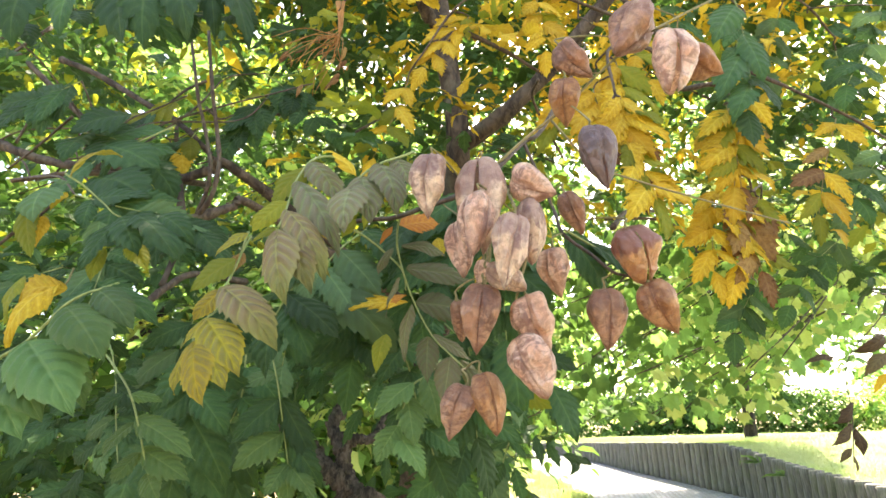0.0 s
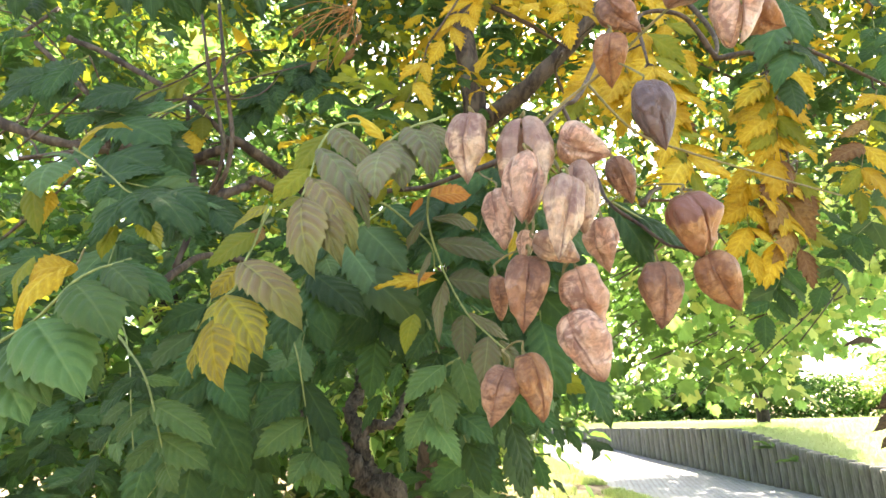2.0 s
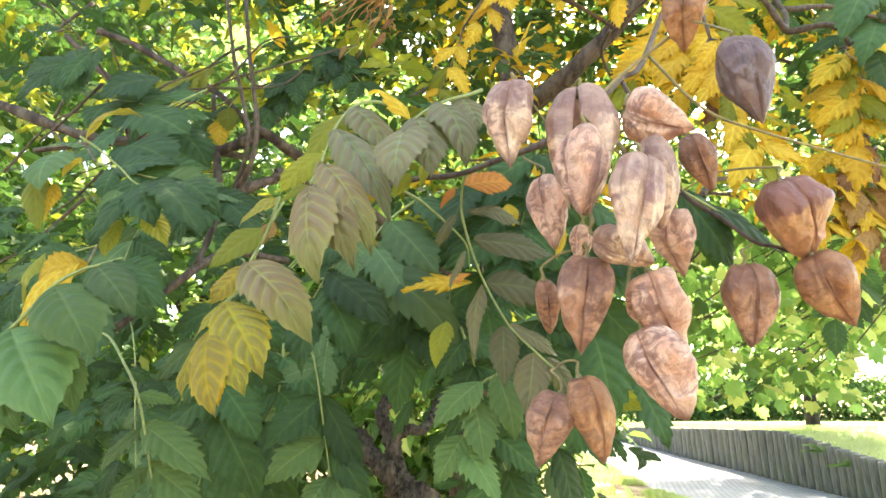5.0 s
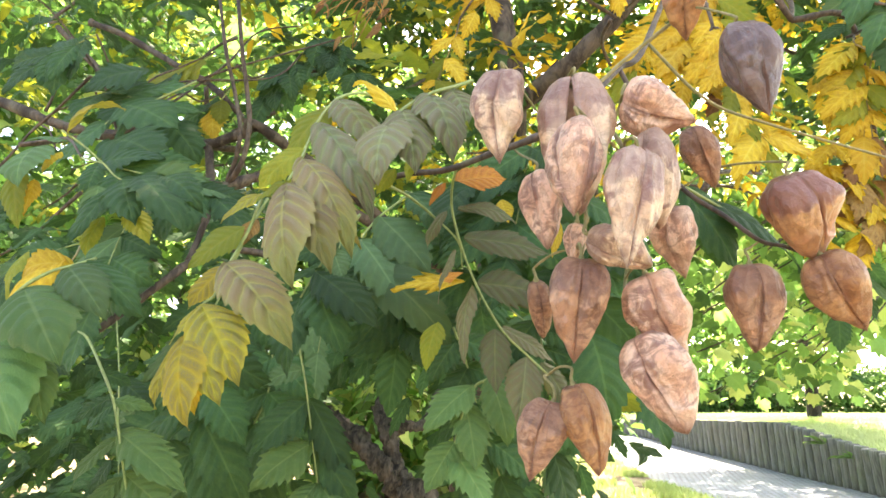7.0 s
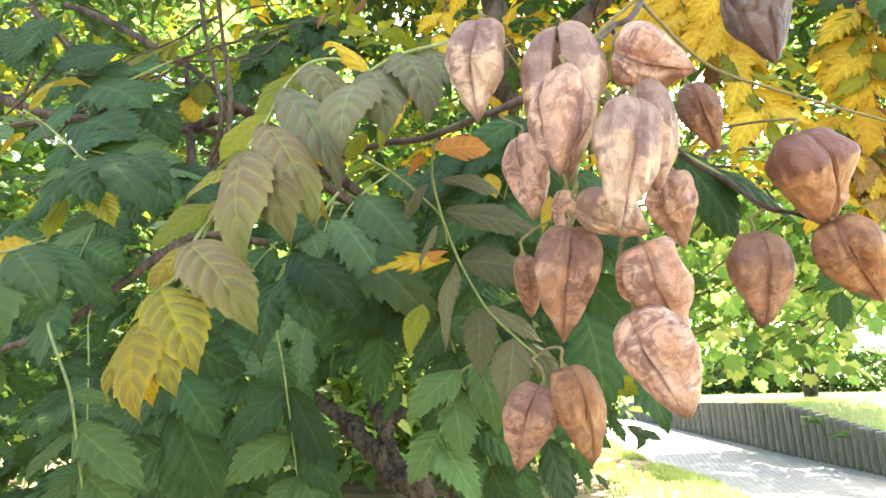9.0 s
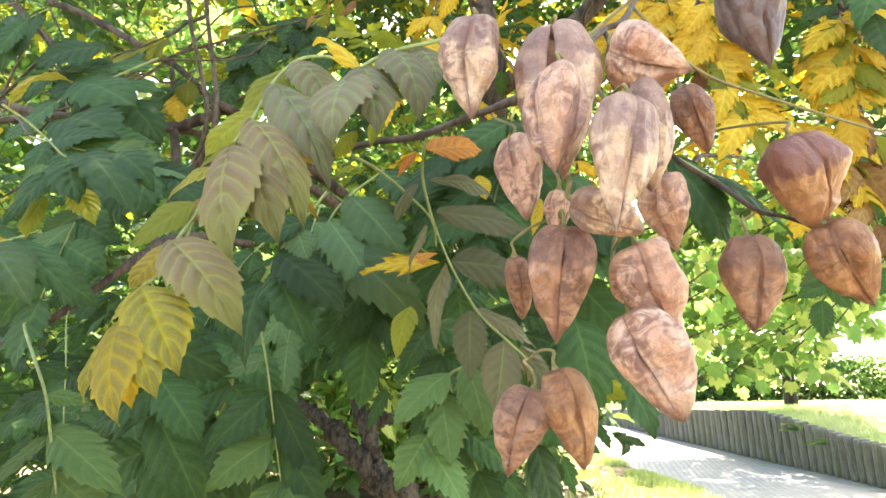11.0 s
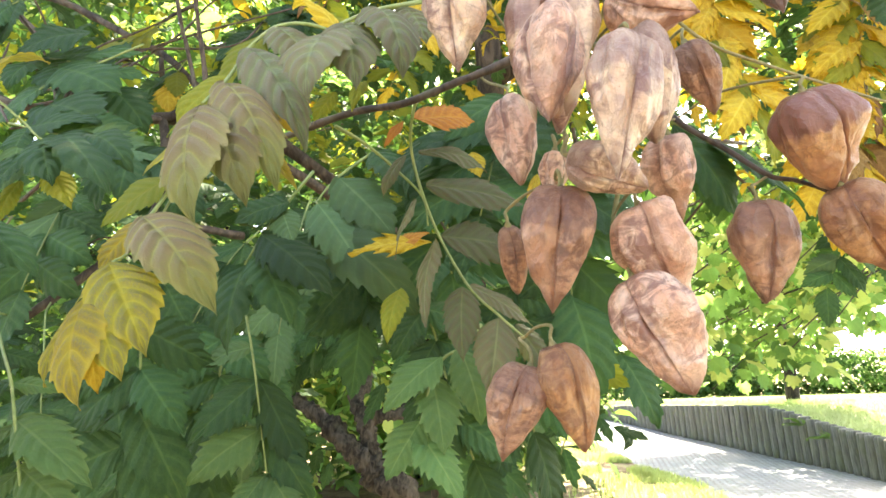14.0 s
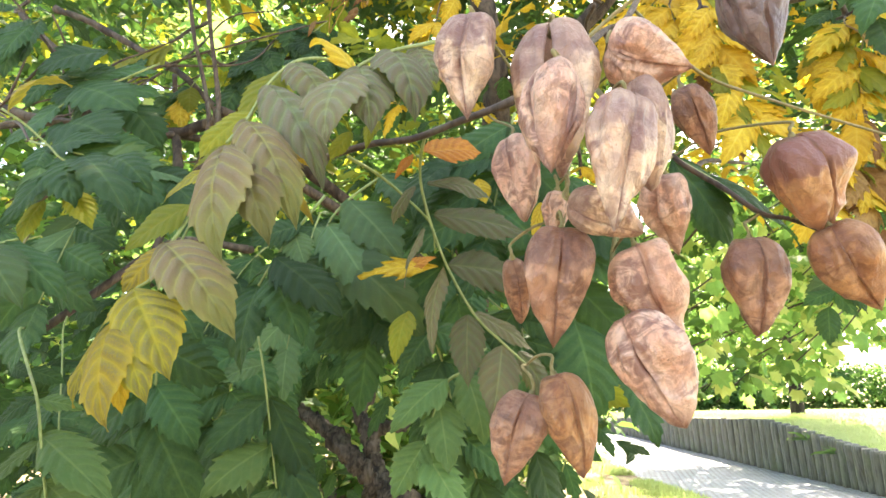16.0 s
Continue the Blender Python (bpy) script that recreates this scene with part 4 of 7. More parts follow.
tube("limb", [(-0.9154, 1.1200, 1.9561), (-0.7352, 1.0800, 1.8727), (-0.6145, 1.0500, 1.8329), (-0.4825, 1.0000, 1.8052), (-0.3946, 0.9800, 1.7715), (-0.3335, 0.9800, 1.7902), (-0.2873, 1.0000, 1.7909), (0.0, 1.30, 1.62), (0.05, 1.62, 1.60)], 0.009, 0.008, BARK, tree, "", sides=10, steps=8, rough=0.09, knots=0.3, seed=7)
tube("limb", [(-0.7656, 1.1500, 2.1476), (-0.6853, 1.1200, 2.1004), (-0.6093, 1.1000, 2.0499), (-0.4896, 1.0500, 1.9591), (-0.4132, 1.0200, 1.8995), (-0.3205, 0.9900, 1.8008)], 0.0065, 0.005, BARK, tree, "", sides=10, steps=8, rough=0.08, knots=0.3, seed=8)
tube("limb", [(-0.8357, 1.1500, 2.1381), (-0.7396, 1.1200, 2.0461), (-0.6515, 1.1000, 1.9613), (-0.5593, 1.0600, 1.8596), (-0.4825, 1.0000, 1.8052)], 0.006, 0.006, BARK, tree, "", sides=10, steps=8, rough=0.05, knots=0.25, seed=9)
tube("limb", [(-0.3903, 0.9800, 1.7733), (-0.3628, 0.9500, 1.6898), (-0.3494, 0.9200, 1.6222), (-0.3555, 0.9000, 1.5564)], 0.007, 0.004, BARK, tree, "", sides=10, steps=8, rough=0.05, knots=0.25, seed=10)
tube("limb", [(-0.4566, 0.9200, 1.7138), (-0.4167, 0.9200, 1.7000), (-0.3710, 0.9300, 1.6870), (-0.3355, 0.9500, 1.6871), (-0.2924, 0.9800, 1.7183), (-0.2539, 1.0200, 1.7297), (0.0, 1.30, 1.62)], 0.006, 0.008, TWIG_BROWN, tree, "", sides=10, steps=8, rough=0.08, knots=0.4, seed=11)
tube("shoot", [(-0.3372, 0.9500, 1.6871), (-0.3094, 0.9300, 1.7179), (-0.2997, 0.9200, 1.7714), (-0.3102, 0.9200, 1.8364), (-0.3246, 0.9200, 1.9045), (-0.3471, 0.9200, 2.0385)], 0.0042, 0.0028, TWIG_BROWN, tree, "thin upright brown shoot", sides=10, steps=8, rough=0.03, knots=0.2, seed=12)
tube("shoot", [(-0.3391, 0.9500, 1.6890), (-0.3185, 0.9300, 1.7280), (-0.3139, 0.9200, 1.7720), (-0.3333, 0.9200, 1.8470), (-0.3508, 0.9200, 1.9059), (-0.3848, 0.9300, 2.0499)], 0.0036, 0.0026, TWIG_BROWN, tree, "thin upright brown shoot", sides=10, steps=8, rough=0.03, knots=0.2, seed=13)
rng = random.Random(31)
for k in range(22):
    a = Vector((-0.5064, 1.1000, 1.8437)) + Vector((rng.gauss(0, 0.12), rng.gauss(0, 0.10), rng.gauss(0.02, 0.08)))
    b = a + Vector((rng.uniform(-0.16, 0.16), rng.uniform(-0.05, 0.05), rng.uniform(-0.10, 0.12)))
    tube("twig", [a, (a + b) / 2 + Vector((0, 0, rng.uniform(-0.02, 0.02))), b], rng.uniform(0.0018, 0.005), 0.0015, rng.choice([BARK, TWIG_BROWN]), tree, "", sides=6, rough=0.05, seed=k, knots=0.25)
# two thin upright shoots and many thin branches behind
rng = random.Random(77)
for k in range(30):
    d = rng.uniform(0.9, 2.6)
    x0, z0 = rng.uniform(-0.85, 0.7) * d, 1.33 + rng.uniform(0.25, 0.95) * d
    p = Vector((x0, d, z0))
    q = p + Vector((rng.uniform(-0.3, 0.3), rng.uniform(-0.15, 0.25), rng.uniform(-0.2, 0.25))) * d
    m = (p + q) / 2 + Vector((rng.uniform(-0.05, 0.05), 0, rng.uniform(-0.05, 0.05))) * d
    tube("twig", [p, m, q], rng.uniform(0.003, 0.008), 0.0025, rng.choice([BARK, TWIG_BROWN, TWIG_BROWN]), tree, "", sides=6, rough=0.05, seed=k, knots=0.2)


def clear_of_hole(places):
    """Leaves a gap low in the crown where the bare limbs and the ground show."""
    s, h = (places[:, 0] - 0.04) / places[:, 1], (places[:, 2] - 1.33) / places[:, 1]
    return places[~((s > -0.24) & (s < -0.04) & (h < 0.09))]


leaf_cloud("crown", tree, clear_of_hole(scatter(250, 101, (1.0, 1.9), (-0.85, 0.12), (-0.15, 0.42))), 0.068, [LEAF_GREEN, LEAF_GREEN, LEAF_GREEN], 101, rows=8, face_cam=0.7)
leaf_cloud("crown", tree, scatter(300, 102, (1.1, 3.0), (-0.95, 0.1), (0.36, 1.05)), 0.068, [LEAF_GREEN, LEAF_GREEN, LEAF_GREEN, LEAF_LIME, LEAF_GREEN], 102, rows=8, face_cam=0.4)
leaf_cloud("crown", tree, scatter(60, 103, (0.95, 1.8), (-0.25, 0.25), (0.42, 0.95)), 0.055, [LEAF_YELLOW, LEAF_LIME, LEAF_GREEN], 103, rows=8, face_cam=0.5)
leaf_cloud("crown", tree, scatter(90, 104, (0.9, 1.9), (0.2, 0.85), (0.42, 1.0)), 0.055, [LEAF_YELLOW, LEAF_YELLOW, LEAF_LIME], 104, rows=8, face_cam=0.5)
leaf_cloud("crown", tree, scatter(110, 105, (1.5, 3.2), (0.1, 0.95), (0.42, 1.1)), 0.065, [LEAF_GREEN, LEAF_GREEN, LEAF_LIME], 105, rows=8, face_cam=0.4)
leaf_cloud("crown", tree, scatter(190, 106, (1.0, 2.6), (0.58, 1.05), (0.32, 0.95)), 0.06, [LEAF_GREEN, LEAF_LIME, LEAF_GREEN], 106, rows=8, face_cam=0.4)
leaf_cloud("crown", tree, clear_of_hole(scatter(430, 108, (2.2, 4.6), (-0.95, 0.2), (0.0, 1.1))), 0.080, [LEAF_GREEN, LEAF_PLANE, LEAF_FAR, LEAF_GREEN, LEAF_PLANE, LEAF_LIME], 108, rows=6, face_cam=0.3)
leaf_cloud("crown", tree, scatter(170, 110, (1.5, 2.8), (-0.50, 0.25), (0.34, 1.0)), 0.062, [LEAF_GREEN, LEAF_GREEN, LEAF_LIME], 110, rows=8, face_cam=0.4)
r = np.random.default_rng(7)
roof = np.stack([r.uniform(-3.6, 3.4, 2150), r.uniform(1.0, 5.2, 2150), r.uniform(0, 1, 2150)], 1)
roof[:, 2] = 2.7 + 2.6 * roof[:, 2] + 0.1 * np.abs(roof[:, 1] - 2)
leaf_cloud("crown", tree, roof, 0.105, [LEAF_GREEN, LEAF_GREEN, LEAF_LIME, LEAF_GREEN], 107, rows=3)

inner = np.stack([r.uniform(-0.6, 2.2, 740), r.uniform(1.0, 3.2, 740), r.uniform(3.0, 4.6, 740)], 1)
leaf_cloud("crown", tree, inner, 0.115, [LEAF_GREEN, LEAF_YELLOW, LEAF_GREEN], 109, rows=3)

# unseen leaves added above the view to keep sun off the bronze leaf
shade_leaves = np.stack([r.uniform(0.40, 0.70, 46), r.uniform(1.45, 1.80, 46), r.uniform(3.0, 3.4, 46)], 1)
leaf_cloud("crown", tree, shade_leaves, 0.10, [LEAF_GREEN], 111, rows=3)

# ---------------------------------------------------------------- the fruiting branch

branch = thing("fruiting_branch", "fruiting branch with bronze, gold and dusky green compound leaves", "branch", at=(0, 0, 0))
tube("stem", [(-0.0693, 0.5300, 1.5020), (-0.0340, 0.5000, 1.4972), (-0.0061, 0.4850, 1.4970), (0.0191, 0.4750, 1.4949), (0.0427, 0.4700, 1.5014), (0.0688, 0.4650, 1.5088), (0.0887, 0.4600, 1.5179), (0.1064, 0.4700, 1.5390), (0.1319, 0.5000, 1.5766), (0.1688, 0.5500, 1.6319), (0.33, 0.9, 2.0), (0.33, 1.22, 2.16)], 0.0018, 0.0021, TWIG_BROWN, branch, "brown woody stem", sides=10, rough=0.03, knots=0.25)
tube("panicle_stem", [(0.1020, 0.4650, 1.5322), (0.1052, 0.4300, 1.4949), (0.1102, 0.4200, 1.4725), (0.1185, 0.4300, 1.4591), (0.1072, 0.4350, 1.4186), (0.1061, 0.4300, 1.3986)], 0.0013, 0.0009, STEM_TAN, branch, "thin tan fruit stalk", sides=8)
tube("panicle_stem", [(0.0887, 0.4600, 1.5179), (0.0886, 0.4400, 1.4845), (0.0904, 0.4350, 1.4545), (0.0866, 0.4300, 1.4323), (0.0828, 0.4250, 1.4235)], 0.0012, 0.0008, STEM_TAN, branch, "thin tan fruit stalk", sides=8)
tube("panicle_stem", [(0.1319, 0.5000, 1.5766), (0.1508, 0.4900, 1.5102), (0.1539, 0.4750, 1.4809), (0.1732, 0.4680, 1.4603), (0.1865, 0.4620, 1.4446), (0.1977, 0.4600, 1.4407), (0.2105, 0.4580, 1.4333), (0.2182, 0.4580, 1.4218)], 0.0016, 0.0009, TWIG_BROWN, branch, "thin brown fruit stalk", sides=8)
tube("panicle_stem", [(0.1688, 0.5500, 1.6319), (0.2117, 0.5600, 1.5868), (0.2684, 0.5800, 1.5745), (0.3815, 0.6200, 1.5621), (0.4527, 0.6400, 1.5524)], 0.0013, 0.0009, STEM_TAN, branch, "thin tan fruit stalk", sides=8)
tube("panicle_stem", [(0.1034, 0.4700, 1.5401), (0.1281, 0.4700, 1.5636), (0.1609, 0.4600, 1.5871), (0.1891, 0.4500, 1.6131), (0.2220, 0.4400, 1.6392), (0.2587, 0.4400, 1.6624), (0.2969, 0.4500, 1.6894)], 0.0012, 0.0010, STEM_TAN, branch, "thin tan fruit stalk", sides=8)

# arching bronze leaf
A1 = compound_leaf(branch, [(-0.0179, 0.5120, 1.5603), (-0.0376, 0.5020, 1.5638), (-0.0507, 0.4840, 1.5504), (-0.0566, 0.4620, 1.5226), (-0.0571, 0.4470, 1.4999), (-0.0560, 0.4320, 1.4819), (-0.0560, 0.4170, 1.4650)], 0.0012, STEM_GREEN, "arching bronze-green leaf with pale yellow veins")
leaflet(A1, (-0.0510, 0.4820, 1.5480), (-0.0226, 0.4620, 1.4999), 0.54, LEAF_MAUVE, "domed", 1, (0.35, -1, 0.7))
leaflet(A1, (-0.0571, 0.4620, 1.5216), (-0.0147, 0.4220, 1.4447), 0.30, LEAF_MAUVE, "domed", 0, (0.5, -1, 0.35))
leaflet(A1, (-0.0555, 0.4340, 1.4847), (-0.0202, 0.4070, 1.4222), 0.37, LEAF_BRONZE, "domed", 2, (0.45, -1, 0.3))
leaflet(A1, (-0.0543, 0.4180, 1.4648), (-0.0260, 0.3940, 1.4118), 0.41, LEAF_BRONZE, "domed", 3, (0.35, -1, 0.25))
leaflet(A1, (-0.0555, 0.4150, 1.4630), (-0.0381, 0.3850, 1.4018), 0.40, LEAF_BRONZE, "domed", 4, (-0.3, -1, 0.25))
leaflet(A1, (-0.0545, 0.4780, 1.5416), (-0.0779, 0.4750, 1.5030), 0.63, LEAF_LIME, "fine", 1, (-0.3, -1, 0.4))
leaflet(A1, (-0.0600, 0.4520, 1.4995), (-0.0846, 0.4520, 1.4736), 0.57, LEAF_LIME, "fine", 2, (-0.3, -1, 0.4))
leaflet(A1, (-0.0606, 0.4300, 1.4695), (-0.0787, 0.4350, 1.4597), 0.55, LEAF_LIME, "fine", 3, (-0.4, -1, 0.4))
leaflet(A1, (-0.0443, 0.4500, 1.4607), (-0.0230, 0.4400, 1.4360), 0.32, LEAF_GOLDGREEN, "fine", 2, (0.3, -1, 0.3))
leaflet(A1, (-0.0396, 0.4600, 1.4843), (-0.0299, 0.4600, 1.4712), 0.54, LEAF_YELLOW, "fine", 4, (0.3, -1, 0.3))
# the next leaf, turning gold towards its end
A2 = compound_leaf(branch, [(-0.1110, 0.5250, 1.5021), (-0.1111, 0.5100, 1.4737), (-0.1116, 0.4950, 1.4530), (-0.1128, 0.4850, 1.4380), (-0.1131, 0.4750, 1.4206), (-0.1169, 0.4680, 1.4127), (-0.1177, 0.4580, 1.3957)], 0.0012, STEM_GREEN, "yellowing drooping leaf with gold veins")
leaflet(A2, (-0.1126, 0.4820, 1.4410), (-0.0591, 0.4550, 1.3855), 0.45, LEAF_BRONZE, "domed", 5, (0.35, -1, 0.35))
leaflet(A2, (-0.1165, 0.4660, 1.4135), (-0.0806, 0.4420, 1.3678), 0.51, LEAF_GOLDGREEN, "domed", 0, (0.35, -1, 0.35))
leaflet(A2, (-0.1168, 0.4580, 1.3957), (-0.0873, 0.4380, 1.3581), 0.48, LEAF_GOLDGREEN, "domed", 1, (0.4, -1, 0.3))
leaflet(A2, (-0.1184, 0.4560, 1.3949), (-0.0981, 0.4320, 1.3475), 0.47, LEAF_GOLDGREEN, "domed", 4, (-0.3, -1, 0.3))
leaflet(A2, (-0.1213, 0.4600, 1.3949), (-0.1243, 0.4480, 1.3570), 0.27, LEAF_GOLDGREEN, "fine", 2, (-0.9, -0.8, 0.2))
leaflet(A2, (-0.1069, 0.5120, 1.4965), (-0.1313, 0.5100, 1.4751), 0.53, LEAF_GOLDGREEN, "fine", 3, (-0.3, -1, 0.4))
leaflet(A2, (-0.1108, 0.5000, 1.4694), (-0.1432, 0.4980, 1.4413), 0.69, LEAF_LIME, "fine", 4, (-0.3, -1, 0.4))
leaflet(A2, (-0.1140, 0.4870, 1.4405), (-0.1326, 0.4840, 1.4137), 0.59, LEAF_GOLDGREEN, "fine", 5, (-0.4, -1, 0.3))
leaflet(A2, (-0.1169, 0.4720, 1.4146), (-0.1337, 0.4700, 1.3914), 0.48, LEAF_GOLDGREEN, "fine", 0, (-0.4, -1, 0.3))
leaflet(A2, (-0.1183, 0.4620, 1.3841), (-0.1107, 0.4620, 1.3542), 0.44, LEAF_YELLOW, "fine", 5, (0.2, -1, 0.3))
A3 = compound_leaf(branch, [(-0.1113, 0.5350, 1.5023), (-0.1179, 0.5250, 1.4754), (-0.1204, 0.5150, 1.4540), (-0.1231, 0.5100, 1.4352)], 0.001, STEM_GREEN, "thin pale leaf stalk")
leaflet(A3, (-0.1138, 0.5250, 1.4829), (-0.1192, 0.5200, 1.4627), 0.60, LEAF_DRY, "curled", 1, (0.2, -1, 0.3))
# grey-green leaf above the stem
B = compound_leaf(branch, [(0.0346, 0.4650, 1.5482), (0.0243, 0.4550, 1.5383), (0.0104, 0.4450, 1.5279), (-0.0014, 0.4300, 1.5108), (-0.0065, 0.4200, 1.4974)], 0.0013, STEM_GREEN, "soft grey-green arching leaf")
leaflet(B, (0.0099, 0.4420, 1.5256), (0.0247, 0.4150, 1.4716), 0.49, LEAF_MAUVE, "domed", 2, (0.35, -1, 0.5))
leaflet(B, (0.0209, 0.4600, 1.5408), (0.0323, 0.4500, 1.5114), 0.67, LEAF_MAUVE, "domed", 3, (0.3, -1, 0.6))
leaflet(B, (-0.0027, 0.4300, 1.5096), (0.0077, 0.4050, 1.4613), 0.53, LEAF_MAUVE, "domed", 1, (0.2, -1, 0.5))
leaflet(B, (-0.0065, 0.4200, 1.4974), (-0.0078, 0.3950, 1.4524), 0.59, LEAF_MAUVE, "domed", 5, (-0.3, -1, 0.5))
leaflet(B, (-0.0087, 0.4500, 1.5192), (-0.0388, 0.4700, 1.5489), 0.34, LEAF_YELLOW, "curled", 0, (0, -0.7, 1))
leaflet(B, (-0.0053, 0.4300, 1.4759), (-0.0144, 0.4300, 1.4615), 0.55, LEAF_LIME, "fine", 5, (-0.2, -1, 0.3))
leaflet(B, (0.0028, 0.4500, 1.4926), (-0.0005, 0.4400, 1.4717), 0.37, LEAF_LIME, "curled", 3, (0.2, -1, 0.3))
# dusky leaf hanging at the middle, with an orange leaflet or two
C = compound_leaf(branch, [(0.0309, 0.4750, 1.4991), (0.0237, 0.4850, 1.4986), (0.0209, 0.5000, 1.4789), (0.0317, 0.5000, 1.4396), (0.0483, 0.4900, 1.4039), (0.0626, 0.4850, 1.3875), (0.0736, 0.4800, 1.3761)], 0.0010, STEM_GREEN, "dusky olive and purple-brown hanging leaf")
leaflet(C, (0.0233, 0.4900, 1.4938), (0.0565, 0.5200, 1.5072), 0.50, LEAF_ORANGE, "fine", 0, (0.1, -1, 0.6))
leaflet(C, (0.0172, 0.4900, 1.4930), (0.0074, 0.4900, 1.4777), 0.42, LEAF_ORANGE, "fine", 1, (-0.4, -1, 0.3))
leaflet(C, (0.0175, 0.5000, 1.4783), (0.0057, 0.5000, 1.4537), 0.36, LEAF_DUSK, "fine", 2, (-0.8, -0.8, 0.3))
leaflet(C, (0.0246, 0.5000, 1.4794), (0.0625, 0.5300, 1.4783), 0.36, LEAF_DUSK, "fine", 3, (0.2, -0.8, 0.9))
leaflet(C, (0.0284, 0.5000, 1.4604), (0.0858, 0.5300, 1.4563), 0.40, LEAF_DUSK, "fine", 4, (0.1, -1, 0.5))
leaflet(C, (0.0360, 0.5000, 1.4317), (0.0843, 0.5200, 1.4257), 0.60, LEAF_DUSK, "fine", 5, (0.1, -1, 0.35))
leaflet(C, (0.0228, 0.5000, 1.4525), (0.0130, 0.4900, 1.4170), 0.36, LEAF_DUSK, "fine", 0, (-0.8, -0.8, 0.2))
leaflet(C, (0.0330, 0.5000, 1.4302), (0.0287, 0.4800, 1.3817), 0.30, LEAF_DUSK, "fine", 1, (-0.8, -0.8, 0.2))
leaflet(C, (0.0460, 0.4900, 1.4026), (0.0454, 0.4750, 1.3650), 0.46, LEAF_DUSK, "fine", 2, (-0.2, -1, 0.3))
leaflet(C, (0.0626, 0.4850, 1.3862), (0.0557, 0.4750, 1.3495), 0.55, LEAF_DUSK, "fine", 3, (0.1, -1, 0.3))
leaflet(C, (0.0497, 0.4900, 1.4033), (0.0805, 0.5000, 1.3832), 0.42, LEAF_DUSK, "fine", 4, (0.2, -0.8, 0.8))
leaflet(C, (0.0705, 0.4850, 1.3833), (0.0880, 0.4900, 1.3542), 0.5, LEAF_DUSK, "fine", 5, (0.3, -1, 0.3))
C2 = compound_leaf(branch, [(-0.0212, 0.5000, 1.4967), (-0.0083, 0.5200, 1.4955), (0.0064, 0.5400, 1.4885), (0.0227, 0.5600, 1.4762), (0.0256, 0.5700, 1.4599)], 0.0011, STEM_GREEN, "thin pale green leaf stalk with yellow and orange leaflets")
leaflet(C2, (0.0273, 0.5700, 1.4483), (-0.0274, 0.5800, 1.4439), 0.36, LEAF_YELLOW, "lobed", 1, (0, -1, 0.7))
leaflet(C2, (0.0027, 0.5750, 1.4464), (0.0263, 0.5700, 1.4552), 0.55, LEAF_ORANGE, "fine", 2, (0.2, -1, 0.4))
leaflet(C2, (0.0076, 0.5700, 1.4190), (0.0008, 0.5600, 1.3828), 0.55, LEAF_LIME, "fine", 3, (-0.3, -1, 0.4))
leaflet(C2, (0.0558, 0.5800, 1.5155), (0.0610, 0.5800, 1.4963), 0.8, LEAF_YELLOW, "fine", 4)
leaflet(C2, (0.0970, 0.5600, 1.4895), (0.0897, 0.5600, 1.4626), 0.3, LEAF_YELLOW, "fine", 5)
# big dark leaflets behind the outer capsules
H = compound_leaf(branch, [(0.1613, 0.5000, 1.4937), (0.1777, 0.5050, 1.4859), (0.2000, 0.5100, 1.4736), (0.2137, 0.5100, 1.4624)], 0.0012, STEM_GREEN, "dark green leaf hanging behind the capsules")
leaflet(H, (0.1646, 0.5050, 1.4932), (0.1991, 0.5200, 1.4402), 0.55, LEAF_GREEN, "fine", 1, (0, -1, 0.5))
leaflet(H, (0.1829, 0.5100, 1.4862), (0.2369, 0.5200, 1.4407), 0.42, LEAF_GREEN, "fine", 2, (0.1, -1, 0.7))
leaflet(H, (0.1795, 0.5100, 1.4846), (0.1917, 0.5300, 1.4468), 0.5, LEAF_GREEN, "fine", 3, (-0.2, -1, 0.4))

# the capsules
seed_capsule((0.0493, 0.4020, 1.5103), (0.0464, 0.3990, 1.4636), 0.0242, CASE_TAN, "dull pinkish-brown papery seed capsule, three-sided", 45, 0, 0, [(0.0493, 0.4040, 1.5183), (0.0623, 0.4422, 1.5258), (0.0787, 0.4620, 1.5131)])
seed_capsule((0.0783, 0.3780, 1.4716), (0.0734, 0.3740, 1.4292), 0.0228, CASE_PINK, "pale pink papery seed capsule with a sharp point", 0, 2, 0, [(0.0783, 0.3800, 1.4796), (0.0937, 0.4058, 1.4815), (0.1102, 0.4200, 1.4725)])
seed_capsule((0.0837, 0.4080, 1.5099), (0.0799, 0.4020, 1.4421), 0.0291, CASE_TAN, "large burst beige-brown seed capsule, open around a paler one", 35, 3, 5, [(0.0837, 0.4100, 1.5179), (0.0797, 0.4421, 1.5175), (0.0787, 0.4620, 1.5131)])
seed_capsule((0.0688, 0.4500, 1.4799), (0.0711, 0.4400, 1.4349), 0.0212, CASE_PINK, "pinkish-brown seed capsule half hidden in the cluster", 20, 3, 0, [(0.0688, 0.4520, 1.4879), (0.0613, 0.4661, 1.4999), (0.0573, 0.4680, 1.5055)])
seed_capsule((0.0985, 0.3700, 1.4532), (0.0889, 0.3630, 1.4053), 0.0219, CASE_TAN, "large cream and brown banded papery seed capsule", 75, 0, 0, [(0.0985, 0.3720, 1.4612), (0.1034, 0.4031, 1.4739), (0.1102, 0.4200, 1.4725)])
seed_capsule((0.1123, 0.3920, 1.4749), (0.1116, 0.3920, 1.4292), 0.0186, CASE_TAN, "pale straw-coloured seed capsule behind another", 0, 1, 0, [(0.1123, 0.3940, 1.4829), (0.1077, 0.4168, 1.4926), (0.1052, 0.4300, 1.4949)])
